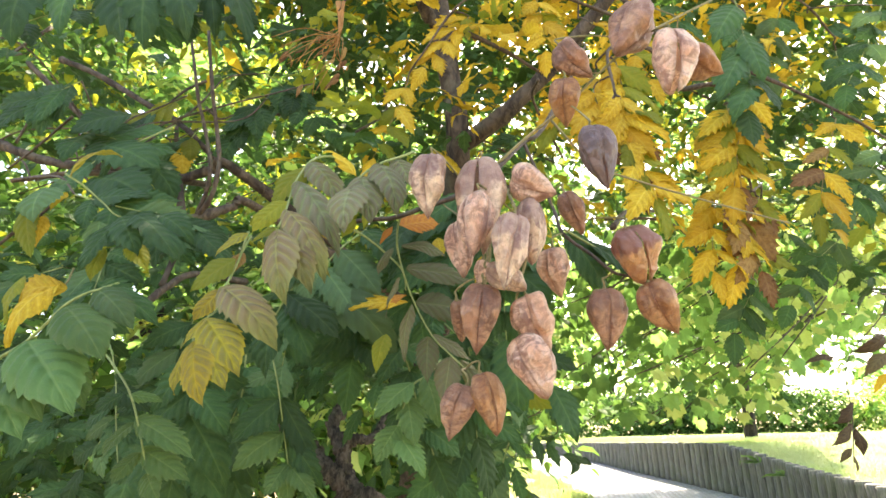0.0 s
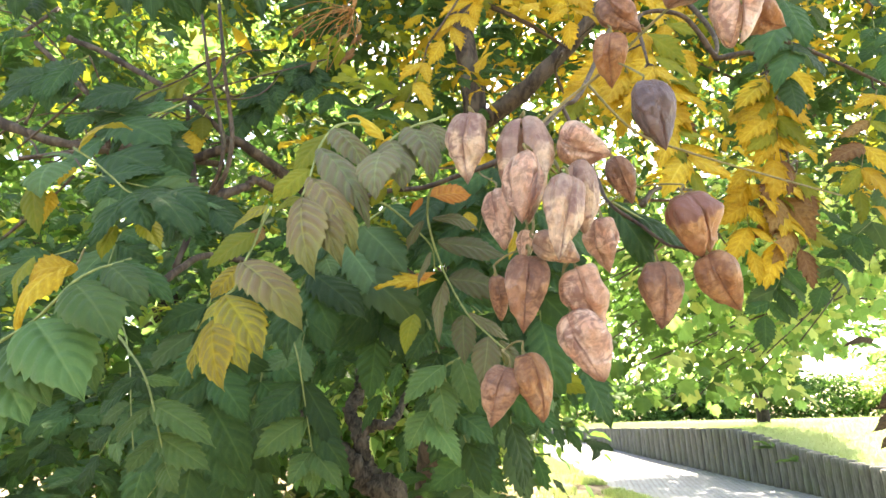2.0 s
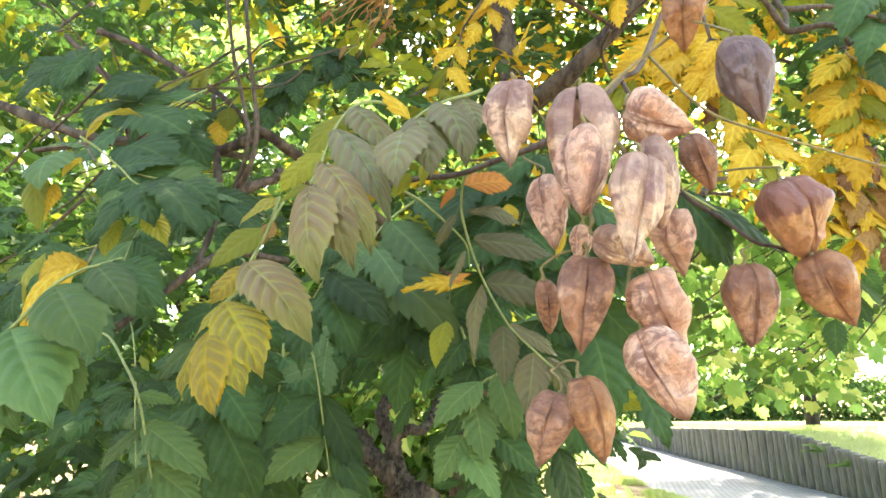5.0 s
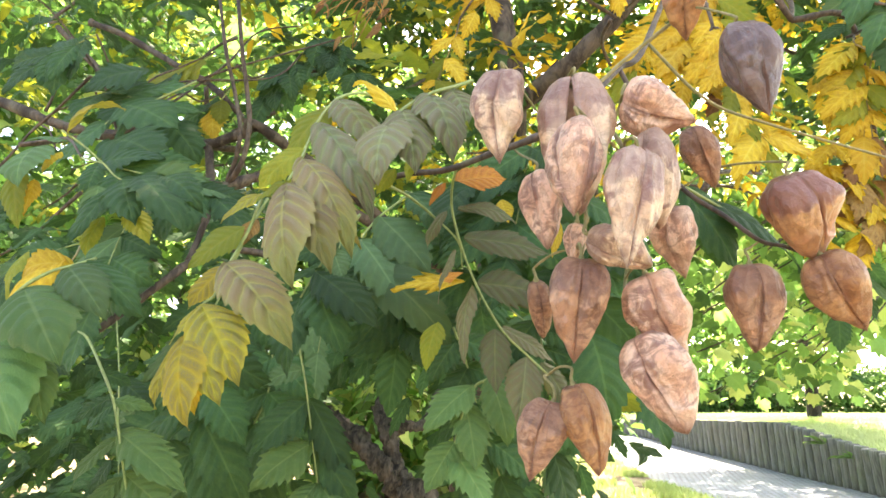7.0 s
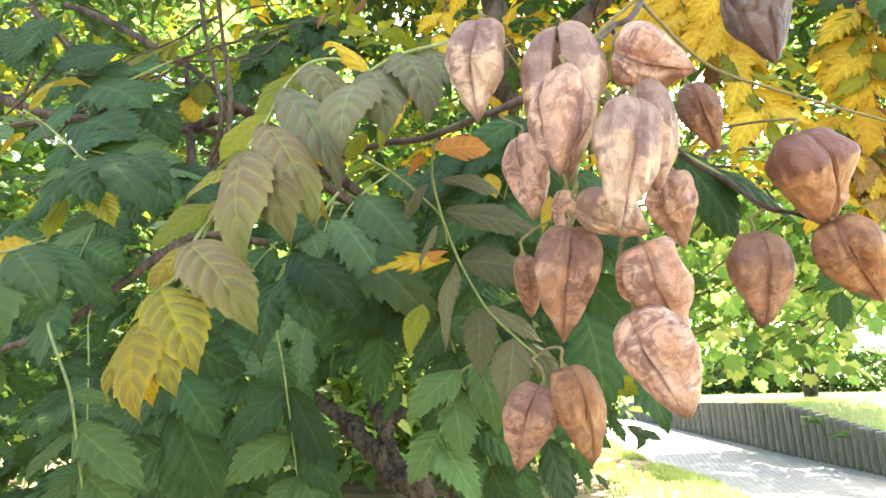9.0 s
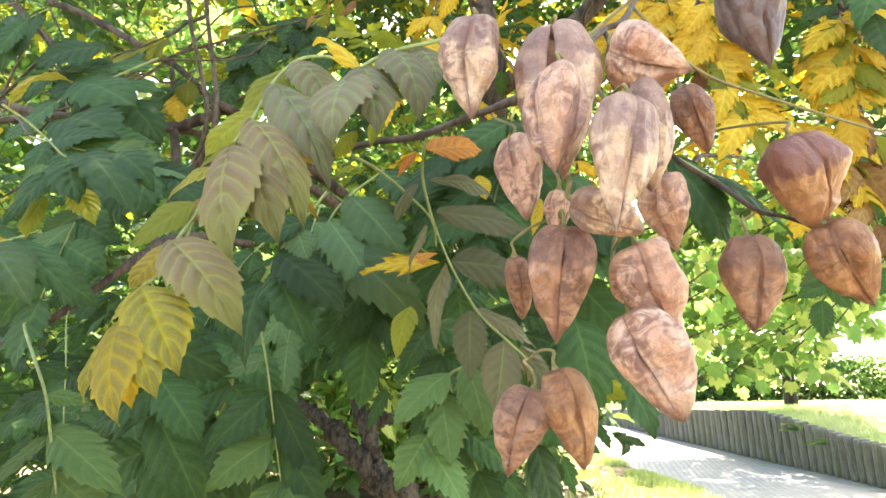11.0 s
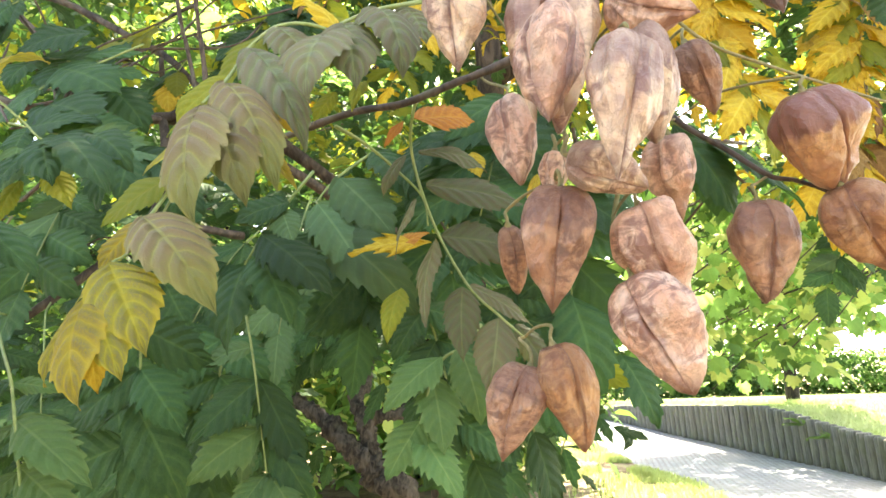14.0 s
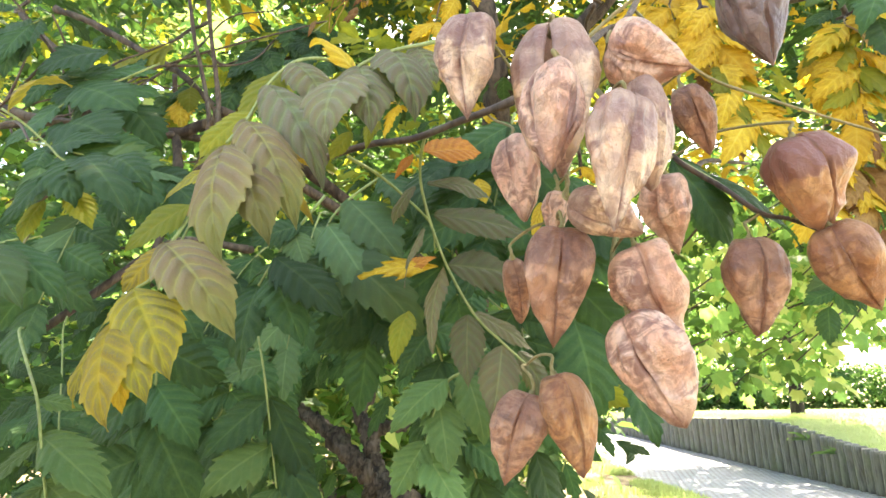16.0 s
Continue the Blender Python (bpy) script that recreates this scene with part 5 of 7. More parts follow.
seed_capsule((0.1060, 0.4000, 1.4958), (0.1296, 0.3850, 1.4747), 0.0258, CASE_PINK, "pale pink seed capsule lying on its side", 10, 2, 0, [(0.1060, 0.4020, 1.5038), (0.1077, 0.4192, 1.5042), (0.1052, 0.4300, 1.4949)])
seed_capsule((0.1491, 0.4430, 1.5023), (0.1636, 0.4550, 1.4721), 0.0173, CASE_BROWN, "narrow reddish-brown seed capsule with sharp ridge", 40, 3, 0, [(0.1491, 0.4450, 1.5103), (0.1468, 0.4738, 1.5152), (0.1508, 0.4900, 1.5102)])
seed_capsule((0.1616, 0.4031, 1.5340), (0.1695, 0.4032, 1.4863), 0.0261, CASE_GREY, "purplish-grey wrinkled seed capsule hanging apart", 70, 2, 0, [(0.1616, 0.4051, 1.5420), (0.1613, 0.4432, 1.5777), (0.1609, 0.4600, 1.5871)])
seed_capsule((0.1885, 0.4310, 1.4690), (0.2034, 0.4460, 1.4309), 0.0323, CASE_PURPLE, "broad seed capsule, purple above and orange below", 65, 1, 2, [(0.1885, 0.4330, 1.4770), (0.1704, 0.4615, 1.4873), (0.1539, 0.4750, 1.4809)])
seed_capsule((0.2042, 0.4432, 1.4318), (0.2245, 0.4504, 1.3950), 0.0274, CASE_ORANGE, "orange-brown seed capsule with dark edge seam", 30, 2, 0, [(0.2042, 0.4452, 1.4398), (0.2009, 0.4546, 1.4407), (0.1977, 0.4600, 1.4407)])
seed_capsule((0.1766, 0.4574, 1.4307), (0.1756, 0.4618, 1.3857), 0.0266, CASE_BROWN, "brown egg-shaped seed capsule hanging on its own stalk", 60, 3, 0, [(0.1766, 0.4594, 1.4387), (0.1806, 0.4628, 1.4410), (0.1865, 0.4620, 1.4446)])
seed_capsule((0.1396, 0.4515, 1.4611), (0.1451, 0.4613, 1.4241), 0.0227, CASE_PINK, "dull tan seed capsule behind the cluster", 5, 0, 0, [(0.1396, 0.4535, 1.4691), (0.1475, 0.4685, 1.4773), (0.1539, 0.4750, 1.4809)])
seed_capsule((0.0849, 0.4030, 1.4308), (0.1071, 0.3920, 1.4137), 0.0176, CASE_TAN, "small tan seed capsule lying across under a larger one", 0, 1, 0, [(0.0849, 0.4050, 1.4388), (0.0871, 0.4250, 1.4516), (0.0904, 0.4350, 1.4545)])
seed_capsule((0.0847, 0.4300, 1.4452), (0.0822, 0.4350, 1.4247), 0.0113, CASE_PINK, "small pink seed capsule tucked inside the cluster", 0, 3, 0, [(0.0847, 0.4320, 1.4532), (0.0870, 0.4369, 1.4518), (0.0904, 0.4350, 1.4545)])
seed_capsule((0.0820, 0.4110, 1.4216), (0.0763, 0.4110, 1.3761), 0.0256, CASE_BROWN, "dark-topped brown seed capsule with a central seam", 60, 2, 0, [(0.0820, 0.4130, 1.4296), (0.0831, 0.4242, 1.4308), (0.0866, 0.4300, 1.4323)])
seed_capsule((0.1102, 0.4128, 1.4151), (0.1239, 0.4141, 1.3773), 0.0261, CASE_PINK, "pink-brown seed capsule above a larger one", 40, 0, 0, [(0.1102, 0.4148, 1.4231), (0.1078, 0.4274, 1.4205), (0.1072, 0.4350, 1.4186)])
seed_capsule((0.1050, 0.4120, 1.3880), (0.1179, 0.4035, 1.3481), 0.0273, CASE_PINK, "large wrinkled pink seed capsule with blunt nose", 15, 1, 0, [(0.1050, 0.4140, 1.3960), (0.1050, 0.4242, 1.3976), (0.1061, 0.4300, 1.3986)])
seed_capsule((0.0725, 0.4560, 1.3614), (0.0594, 0.4530, 1.3249), 0.0237, CASE_BROWN, "reddish-brown seed capsule, one of the lowest pair", 45, 2, 0, [(0.0725, 0.4580, 1.3694), (0.0705, 0.4726, 1.3746), (0.0736, 0.4800, 1.3761)])
seed_capsule((0.0815, 0.4500, 1.3694), (0.0917, 0.4520, 1.3277), 0.0225, CASE_ORANGE, "orange-brown ridged seed capsule, one of the lowest pair", 80, 3, 0, [(0.0815, 0.4520, 1.3774), (0.0781, 0.4699, 1.3793), (0.0736, 0.4800, 1.3761)])
seed_capsule((0.0670, 0.4600, 1.4236), (0.0713, 0.4756, 1.3953), 0.0136, CASE_BROWN, "small dark brown seed capsule behind the cluster", 60, 1, 0, [(0.0670, 0.4620, 1.4316), (0.0768, 0.4505, 1.4360), (0.0866, 0.4300, 1.4323)])
seed_capsule((0.1555, 0.4400, 1.6332), (0.1805, 0.4400, 1.6016), 0.0248, CASE_BROWN, "wrinkled brown seed capsule on the upper stalk", 20, 0, 0, [(0.1555, 0.4420, 1.6412), (0.1888, 0.4500, 1.6509), (0.2220, 0.4400, 1.6392)])
seed_capsule((0.1576, 0.4400, 1.6016), (0.1602, 0.4583, 1.5662), 0.0248, CASE_ORANGE, "brown seed capsule hanging below another", 40, 2, 0, [(0.1576, 0.4420, 1.6096), (0.1733, 0.4503, 1.6151), (0.1891, 0.4500, 1.6131)])
seed_capsule((0.2240, 0.4300, 1.6638), (0.1965, 0.4300, 1.6158), 0.0351, CASE_BROWN, "dusky brown wrinkled seed capsule at the top", 10, 3, 0, [(0.2240, 0.4320, 1.6718), (0.2413, 0.4404, 1.6710), (0.2587, 0.4400, 1.6624)])
seed_capsule((0.2336, 0.4100, 1.6221), (0.2280, 0.4100, 1.5673), 0.0308, CASE_PINK, "pale pink seed capsule with a sharp pale edge", 60, 1, 3, [(0.2336, 0.4120, 1.6301), (0.2278, 0.4305, 1.6386), (0.2220, 0.4400, 1.6392)])
seed_capsule((0.2596, 0.4400, 1.6270), (0.2886, 0.4400, 1.6063), 0.0292, CASE_ORANGE, "dark orange-brown seed capsule behind a pale one", 0, 2, 0, [(0.2596, 0.4420, 1.6350), (0.2591, 0.4453, 1.6525), (0.2587, 0.4400, 1.6624)])

# ---------------------------------------------------------------- green sprays lower down

spray = thing("leafy_branch", "low leafy branch with dark green toothed compound leaves", "branch", at=(0, 0, 0))
tube("stem", [(-0.2458, 0.9500, 1.5749), (-0.2917, 0.8600, 1.5622), (-0.2998, 0.8000, 1.5281), (-0.3088, 0.7700, 1.5003), (-0.3401, 0.7500, 1.4608), (-0.3675, 0.7400, 1.4341), (-0.4137, 0.7500, 1.4192), (-0.4910, 0.7600, 1.4027)], 0.005, 0.0036, TWIG_BROWN, spray, "brown woody stem", sides=10, steps=8, rough=0.05, knots=0.2, seed=14)
pinnate(spray, [(0.0177, 0.6000, 1.4200), (0.0287, 0.6000, 1.3890), (0.0373, 0.6000, 1.3521), (0.0507, 0.6000, 1.3137)], 0.045, 4, LEAF_GREEN, 5, 0.5, "cut", 0.1, 0.2, slant=0.6)
pinnate(spray, [(-0.1782, 0.6000, 1.4253), (-0.1705, 0.6000, 1.3789), (-0.1772, 0.6100, 1.3423), (-0.1887, 0.6200, 1.2988)], 0.062, 4, LEAF_GREEN, 7, 0.5, "cut", 0.15, 0.2, slant=0.6)
pinnate(spray, [(-0.1571, 0.7000, 1.4215), (-0.1581, 0.7000, 1.3742), (-0.1734, 0.7000, 1.3340), (-0.1789, 0.7000, 1.2954)], 0.066, 4, LEAF_GREEN, 8, 0.5, "cut", 0.1, 0.2, slant=0.6)
pinnate(spray, [(-0.0376, 0.6800, 1.4934), (-0.0323, 0.6800, 1.4634), (-0.0296, 0.6800, 1.4392), (-0.0363, 0.6800, 1.4159)], 0.060, 4, LEAF_GREEN, 9, 0.5, "cut", 0.1, 0.2, slant=0.6)
pinnate(spray, [(0.1445, 0.7200, 1.4363), (0.1444, 0.7200, 1.4062), (0.1446, 0.7200, 1.3916), (0.1464, 0.7200, 1.3723)], 0.042, 4, LEAF_GREEN, 11, 0.45, "cut", 0.1, 0.2, slant=0.6, mix=[LEAF_GREEN, LEAF_LIME])
pinnate(spray, [(0.1361, 0.8000, 1.4240), (0.1486, 0.8000, 1.3811), (0.1500, 0.8000, 1.3399), (0.1374, 0.8000, 1.3003)], 0.030, 4, LEAF_GREEN, 12, 0.45, "cut", 0.1, 0.2, slant=0.6)
S1 = compound_leaf(spray, [(-0.3658, 0.7200, 1.4353), (-0.2435, 0.5600, 1.4073), (-0.1988, 0.5150, 1.3810), (-0.1793, 0.5000, 1.3629), (-0.1660, 0.4900, 1.3425), (-0.1574, 0.4850, 1.3245), (-0.1483, 0.4800, 1.3062)], 0.0010, STEM_GREEN, "hanging leaf with mid-green leaflets on a long pale stalk")
leaflet(S1, (-0.1860, 0.5100, 1.3631), (-0.1562, 0.5050, 1.3575), 0.31, LEAF_FRESH, "cut", 0, (0.1, -1, 0.7))
leaflet(S1, (-0.1943, 0.5200, 1.3644), (-0.2154, 0.5200, 1.3489), 0.57, LEAF_GREEN, "cut", 1, (-0.1, -1, 0.5))
leaflet(S1, (-0.1701, 0.4960, 1.3443), (-0.1155, 0.4750, 1.3151), 0.40, LEAF_FRESH, "cut", 2, (0.2, -1, 0.5))
leaflet(S1, (-0.1720, 0.4980, 1.3414), (-0.1824, 0.4800, 1.3148), 0.53, LEAF_FRESH, "cut", 3, (-0.2, -1, 0.5))
leaflet(S1, (-0.1600, 0.4900, 1.3232), (-0.1154, 0.4700, 1.3016), 0.43, LEAF_FRESH, "cut", 4, (0.2, -1, 0.5))
leaflet(S1, (-0.1622, 0.4920, 1.3211), (-0.1701, 0.4750, 1.2997), 0.57, LEAF_FRESH, "cut", 5, (-0.2, -1, 0.5))
leaflet(S1, (-0.2089, 0.5300, 1.3805), (-0.1923, 0.5400, 1.3729), 0.57, LEAF_GREEN, "cut", 1, (0.2, -1, 0.6))
leaflet(S1, (-0.1517, 0.4850, 1.3066), (-0.1340, 0.4700, 1.2886), 0.64, LEAF_FRESH, "cut", 3, (0, -1, 0.5))
S1b = compound_leaf(spray, [(-0.3268, 0.7200, 1.4454), (-0.2854, 0.6600, 1.4231), (-0.2592, 0.6300, 1.3855), (-0.2477, 0.6200, 1.3474), (-0.2317, 0.6100, 1.2939)], 0.0008, STEM_GREEN, "pale hanging stalk with dark green leaflets")
leaflet(S1b, (-0.2652, 0.6400, 1.3839), (-0.2212, 0.6300, 1.3551), 0.43, LEAF_GREEN, "cut", 4, (0.2, -1, 0.5))
leaflet(S1b, (-0.2541, 0.6300, 1.3452), (-0.2183, 0.6200, 1.3232), 0.49, LEAF_GREEN, "cut", 2, (0.2, -1, 0.5))
leaflet(S1b, (-0.2636, 0.6400, 1.3642), (-0.2872, 0.6400, 1.3389), 0.64, LEAF_GREEN, "cut", 3, (-0.2, -1, 0.5))
S2 = compound_leaf(spray, [(-0.1301, 0.6600, 1.4559), (-0.1095, 0.6200, 1.4163), (-0.0971, 0.6050, 1.3853), (-0.0907, 0.6000, 1.3613), (-0.0841, 0.5950, 1.3348), (-0.0777, 0.5900, 1.3092)], 0.0009, STEM_GREEN, "hanging leaf with large green leaflets on a thin stalk")
leaflet(S2, (-0.0933, 0.6060, 1.3653), (-0.1305, 0.5900, 1.3247), 0.71, LEAF_GREEN, "cut", 0, (-0.1, -1, 0.55))
leaflet(S2, (-0.0919, 0.6080, 1.3661), (-0.0536, 0.5950, 1.3028), 0.39, LEAF_GREEN, "cut", 1, (0.3, -1, 0.5))
leaflet(S2, (-0.0861, 0.6000, 1.3353), (-0.1221, 0.5800, 1.3038), 0.64, LEAF_FRESH, "cut", 2, (-0.1, -1, 0.5))
leaflet(S2, (-0.0855, 0.6050, 1.3324), (-0.0466, 0.5900, 1.2872), 0.40, LEAF_GREEN, "cut", 3, (0.3, -1, 0.5))
leaflet(S2, (-0.0796, 0.5950, 1.3087), (-0.0920, 0.5750, 1.2834), 0.70, LEAF_FRESH, "cut", 4, (-0.1, -1, 0.5))
leaflet(S2, (-0.0784, 0.5950, 1.3087), (-0.0487, 0.5750, 1.2800), 0.53, LEAF_FRESH, "cut", 5, (0.2, -1, 0.5))
leaflet(S2, (-0.0798, 0.5970, 1.3077), (-0.0725, 0.5800, 1.2742), 0.54, LEAF_FRESH, "cut", 1, (0, -1, 0.5))
leaflet(S2, (-0.1004, 0.6120, 1.3891), (-0.1305, 0.6050, 1.3746), 0.73, LEAF_SOFT, "cut", 3, (-0.2, -1, 0.5))
S3 = compound_leaf(spray, [(-0.0550, 0.5850, 1.5072), (-0.0743, 0.5800, 1.4777), (-0.0853, 0.5750, 1.4569), (-0.0951, 0.5750, 1.4384)], 0.0012, STEM_GREEN, "blue-green leaf with drooping leaflets")
leaflet(S3, (-0.0854, 0.5750, 1.4590), (-0.0298, 0.5500, 1.4095), 0.50, LEAF_GREEN, "cut", 1, (0.2, -1, 0.6))
leaflet(S3, (-0.0859, 0.5750, 1.4463), (-0.0547, 0.5500, 1.3935), 0.60, LEAF_GREEN, "cut", 2, (0.1, -1, 0.6))
leaflet(S3, (-0.0951, 0.5750, 1.4384), (-0.0941, 0.5550, 1.3783), 0.60, LEAF_GREEN, "cut", 3, (-0.1, -1, 0.6))
leaflet(S3, (-0.0743, 0.5800, 1.4777), (-0.0623, 0.5700, 1.4510), 0.78, LEAF_SOFT, "cut", 4, (0, -1, 0.6))
leaflet(S3, (-0.0696, 0.5800, 1.4831), (-0.1043, 0.5750, 1.4666), 0.76, LEAF_GREEN, "cut", 5, (-0.1, -1, 0.6))
S4 = compound_leaf(spray, [(-0.0205, 0.6400, 1.5471), (-0.0471, 0.6300, 1.5213), (-0.0605, 0.6200, 1.4965), (-0.0620, 0.6200, 1.4732)], 0.0012, STEM_GREEN, "dark green leaf behind the fruiting branch")
leaflet(S4, (-0.0471, 0.6300, 1.5213), (-0.0007, 0.6100, 1.4644), 0.65, LEAF_SOFT, "cut", 0, (0.2, -1, 0.6))
leaflet(S4, (-0.0605, 0.6200, 1.4965), (-0.0184, 0.6000, 1.4303), 0.56, LEAF_SOFT, "cut", 1, (0.2, -1, 0.6))
leaflet(S4, (-0.0612, 0.6200, 1.4778), (0.0165, 0.6000, 1.4028), 0.42, LEAF_SOFT, "cut", 3, (0.2, -1, 0.6))
leaflet(S4, (-0.0620, 0.6200, 1.4732), (-0.0753, 0.6100, 1.4270), 0.85, LEAF_GREEN, "cut", 5, (-0.1, -1, 0.6))
leaflet(S4, (-0.0205, 0.6400, 1.5471), (0.0140, 0.6200, 1.4895), 0.64, LEAF_GREEN, "cut", 2, (0.2, -1, 0.6))
S5 = compound_leaf(spray, [(0.0575, 0.5700, 1.3948), (0.0440, 0.5600, 1.3797), (0.0331, 0.5600, 1.3729), (0.0243, 0.5500, 1.3523), (0.0188, 0.5500, 1.3296)], 0.0012, STEM_GREEN, "bright mid-green leaf under the capsules")
leaflet(S5, (0.0320, 0.5600, 1.3747), (0.0013, 0.5400, 1.3437), 0.59, LEAF_FRESH, "cut", 1, (-0.2, -1, 0.6))
leaflet(S5, (0.0275, 0.5600, 1.3625), (0.0341, 0.5400, 1.3208), 0.64, LEAF_FRESH, "cut", 2, (0.1, -1, 0.6))
leaflet(S5, (0.0440, 0.5600, 1.3797), (0.0545, 0.5500, 1.3356), 0.54, LEAF_FRESH, "cut", 3, (0.2, -1, 0.5))
leaflet(S5, (0.0207, 0.5500, 1.3392), (0.0030, 0.5400, 1.3089), 0.72, LEAF_FRESH, "cut", 4, (-0.2, -1, 0.5))
leaflet(S5, (0.0199, 0.5500, 1.3328), (0.0431, 0.5300, 1.2983), 0.59, LEAF_FRESH, "cut", 5, (0.2, -1, 0.6))
tip = compound_leaf(tree, [(0.3874, 1.7500, 1.5423), (0.3977, 1.7500, 1.4114), (0.3991, 1.7600, 1.3386), (0.1620, 1.7800, 1.3003), (0.4308, 1.7500, 1.2782)], 0.0016, TWIG_BROWN, "thin twig with a few small dark leaves")
leaflet(tip, (0.3982, 1.7600, 1.3442), (0.3805, 1.7400, 1.2780), 0.36, LEAF_GREEN, "cut", 1, (-0.4, -1, 0.2))
leaflet(tip, (0.1620, 1.7800, 1.2989), (0.1577, 1.7500, 1.2580), 0.42, LEAF_GREEN, "cut", 2, (-0.3, -1, 0.3))
leaflet(tip, (0.4284, 1.7600, 1.2859), (0.3987, 1.6000, 1.2395), 0.26, LEAF_GREEN, "curled", 1, (0.5, -1, 0.2))
leaflet(tip, (0.3918, 1.7500, 1.4257), (0.4103, 1.7300, 1.3659), 0.40, LEAF_GREEN, "cut", 3, (0.3, -1, 0.3))
leaflet(tip, (0.3867, 1.7500, 1.4834), (0.3503, 1.7300, 1.4114), 0.40, LEAF_GREEN, "cut", 0, (-0.3, -1, 0.3))

rng = random.Random(55)
for k, p in enumerate(scatter(26, 56, (0.62, 1.02), (-0.72, 0.10), (-0.06, 0.34))):
    way = Vector((rng.uniform(-0.8, 0.8), rng.uniform(-0.5, 0.2), rng.uniform(-1.0, -0.3))).normalized()
    a = Vector(p)
    if any(q.z < 1.42 and -0.26 < (q.x - 0.04) / q.y < -0.02 or q.z < 1.32 and (q.x - 0.04) / q.y > 0.17 for q in (a, a + way * 0.09, a + way * 0.17)):
        continue          # keeps the gap where the limbs show
    pinnate(spray, [a, a + way * 0.06 + Vector((0, 0, 0.012)), a + way * 0.12, a + way * 0.17 + Vector((0, 0, -0.02))], 0.062, 4, LEAF_GREEN, 60 + k, 0.5, "mid", 0.2, 0.5, mix=[LEAF_GREEN, LEAF_GREEN, LEAF_GREEN, LEAF_SOFT])

pinnate(spray, [(0.0867, 0.6000, 1.5791), (0.0764, 0.6000, 1.5463), (0.0708, 0.6000, 1.5146), (0.0609, 0.6000, 1.4759)], 0.060, 4, LEAF_GREEN, 14, 0.5, "cut", 0.1, 0.2, slant=0.6)
pinnate(spray, [(0.1305, 0.6200, 1.5445), (0.1224, 0.6200, 1.4981), (0.1238, 0.6200, 1.4626), (0.1245, 0.6200, 1.4204)], 0.060, 4, LEAF_GREEN, 15, 0.5, "cut", 0.1, 0.2, slant=0.6)
pinnate(spray, [(0.0248, 0.6200, 1.5579), (0.0419, 0.6200, 1.5285), (0.0362, 0.6300, 1.4859), (0.0394, 0.6300, 1.4414)], 0.060, 4, LEAF_GREEN, 16, 0.5, "cut", 0.1, 0.2, slant=0.6)
pinnate(spray, [(0.0807, 0.6200, 1.4382), (0.0870, 0.6200, 1.4051), (0.0886, 0.6200, 1.3659), (0.0920, 0.6200, 1.3287)], 0.048, 4, LEAF_GREEN, 17, 0.5, "cut", 0.1, 0.2, slant=0.6)

near = thing("leafy_branch", "near branch with soft green drooping toothed leaves", "branch", at=(0, 0, 0))
tube("stem", [(-0.62, 0.42, 1.38), (-0.46, 0.44, 1.385), (-0.288, 0.45, 1.372)], 0.004, 0.0025, TWIG_BROWN, near, "brown woody stem", sides=8)
E1 = compound_leaf(near, [(-0.2671, 0.4500, 1.3695), (-0.2622, 0.4680, 1.3843), (-0.2401, 0.4630, 1.3963), (-0.2250, 0.4600, 1.4107), (-0.2145, 0.4580, 1.4216), (-0.2042, 0.4620, 1.4312), (-0.1972, 0.4700, 1.4373), (-0.1908, 0.4800, 1.4443)], 0.0014, STEM_GREEN, "soft green drooping leaf close by")
leaflet(E1, (-0.2393, 0.4630, 1.3978), (-0.1744, 0.4250, 1.3425), 0.53, LEAF_FRESH, "domed", 0, (0.3, -1, 0.6))
leaflet(E1, (-0.2136, 0.4580, 1.4208), (-0.1644, 0.4300, 1.3765), 0.59, LEAF_FRESH, "domed", 1, (0.35, -1, 0.6))
leaflet(E1, (-0.2521, 0.4670, 1.3833), (-0.1995, 0.4350, 1.3401), 0.54, LEAF_FRESH, "domed", 2, (0.2, -1, 0.6))
leaflet(E1, (-0.2591, 0.4650, 1.3710), (-0.2100, 0.4350, 1.3298), 0.58, LEAF_FRESH, "domed", 3, (0.2, -1, 0.6))
leaflet(E1, (-0.2699, 0.4620, 1.3566), (-0.2246, 0.4350, 1.3192), 0.59, LEAF_FRESH, "domed", 4, (0.2, -1, 0.6))
leaflet(E1, (-0.1945, 0.4750, 1.4404), (-0.1497, 0.4700, 1.4060), 0.40, LEAF_GREEN, "fine", 1, (0.2, -0.8, 0.8))
leaflet(E1, (-0.2002, 0.4700, 1.4366), (-0.1610, 0.4550, 1.4020), 0.51, LEAF_SOFT, "domed", 5, (0.2, -1, 0.6))
leaflet(E1, (-0.2110, 0.4750, 1.3866), (-0.1880, 0.4600, 1.3484), 0.40, LEAF_FRESH, "fine", 2, (0.2, -1, 0.3))

mid = thing("leafy_branch", "green branch with toothed compound leaves among brown twigs", "branch", at=(0, 0, 0))
tube("stem", [(-0.36, 1.04, 1.79), (-0.45, 0.85, 1.72), (-0.5, 0.75, 1.66)], 0.006, 0.003, TWIG_BROWN, mid, "brown woody stem", sides=8)
pinnate(mid, [(-0.3817, 0.7000, 1.6174), (-0.3201, 0.6800, 1.5938), (-0.2594, 0.6700, 1.5759), (-0.2167, 0.6700, 1.5582)], 0.06, 5, LEAF_GREEN, 21, 0.5, "cut", 0.15, 0.6, mix=[LEAF_GREEN, LEAF_GREEN, LEAF_SOFT], origin=(-0.50, 0.75, 1.66))
pinnate(mid, [(-0.4730, 0.8200, 1.7733), (-0.4066, 0.8000, 1.7500), (-0.3612, 0.8000, 1.7180)], 0.07, 3, LEAF_GREEN, 23, 0.55, "cut", 0.15, 0.5, origin=(-0.45, 0.85, 1.72))
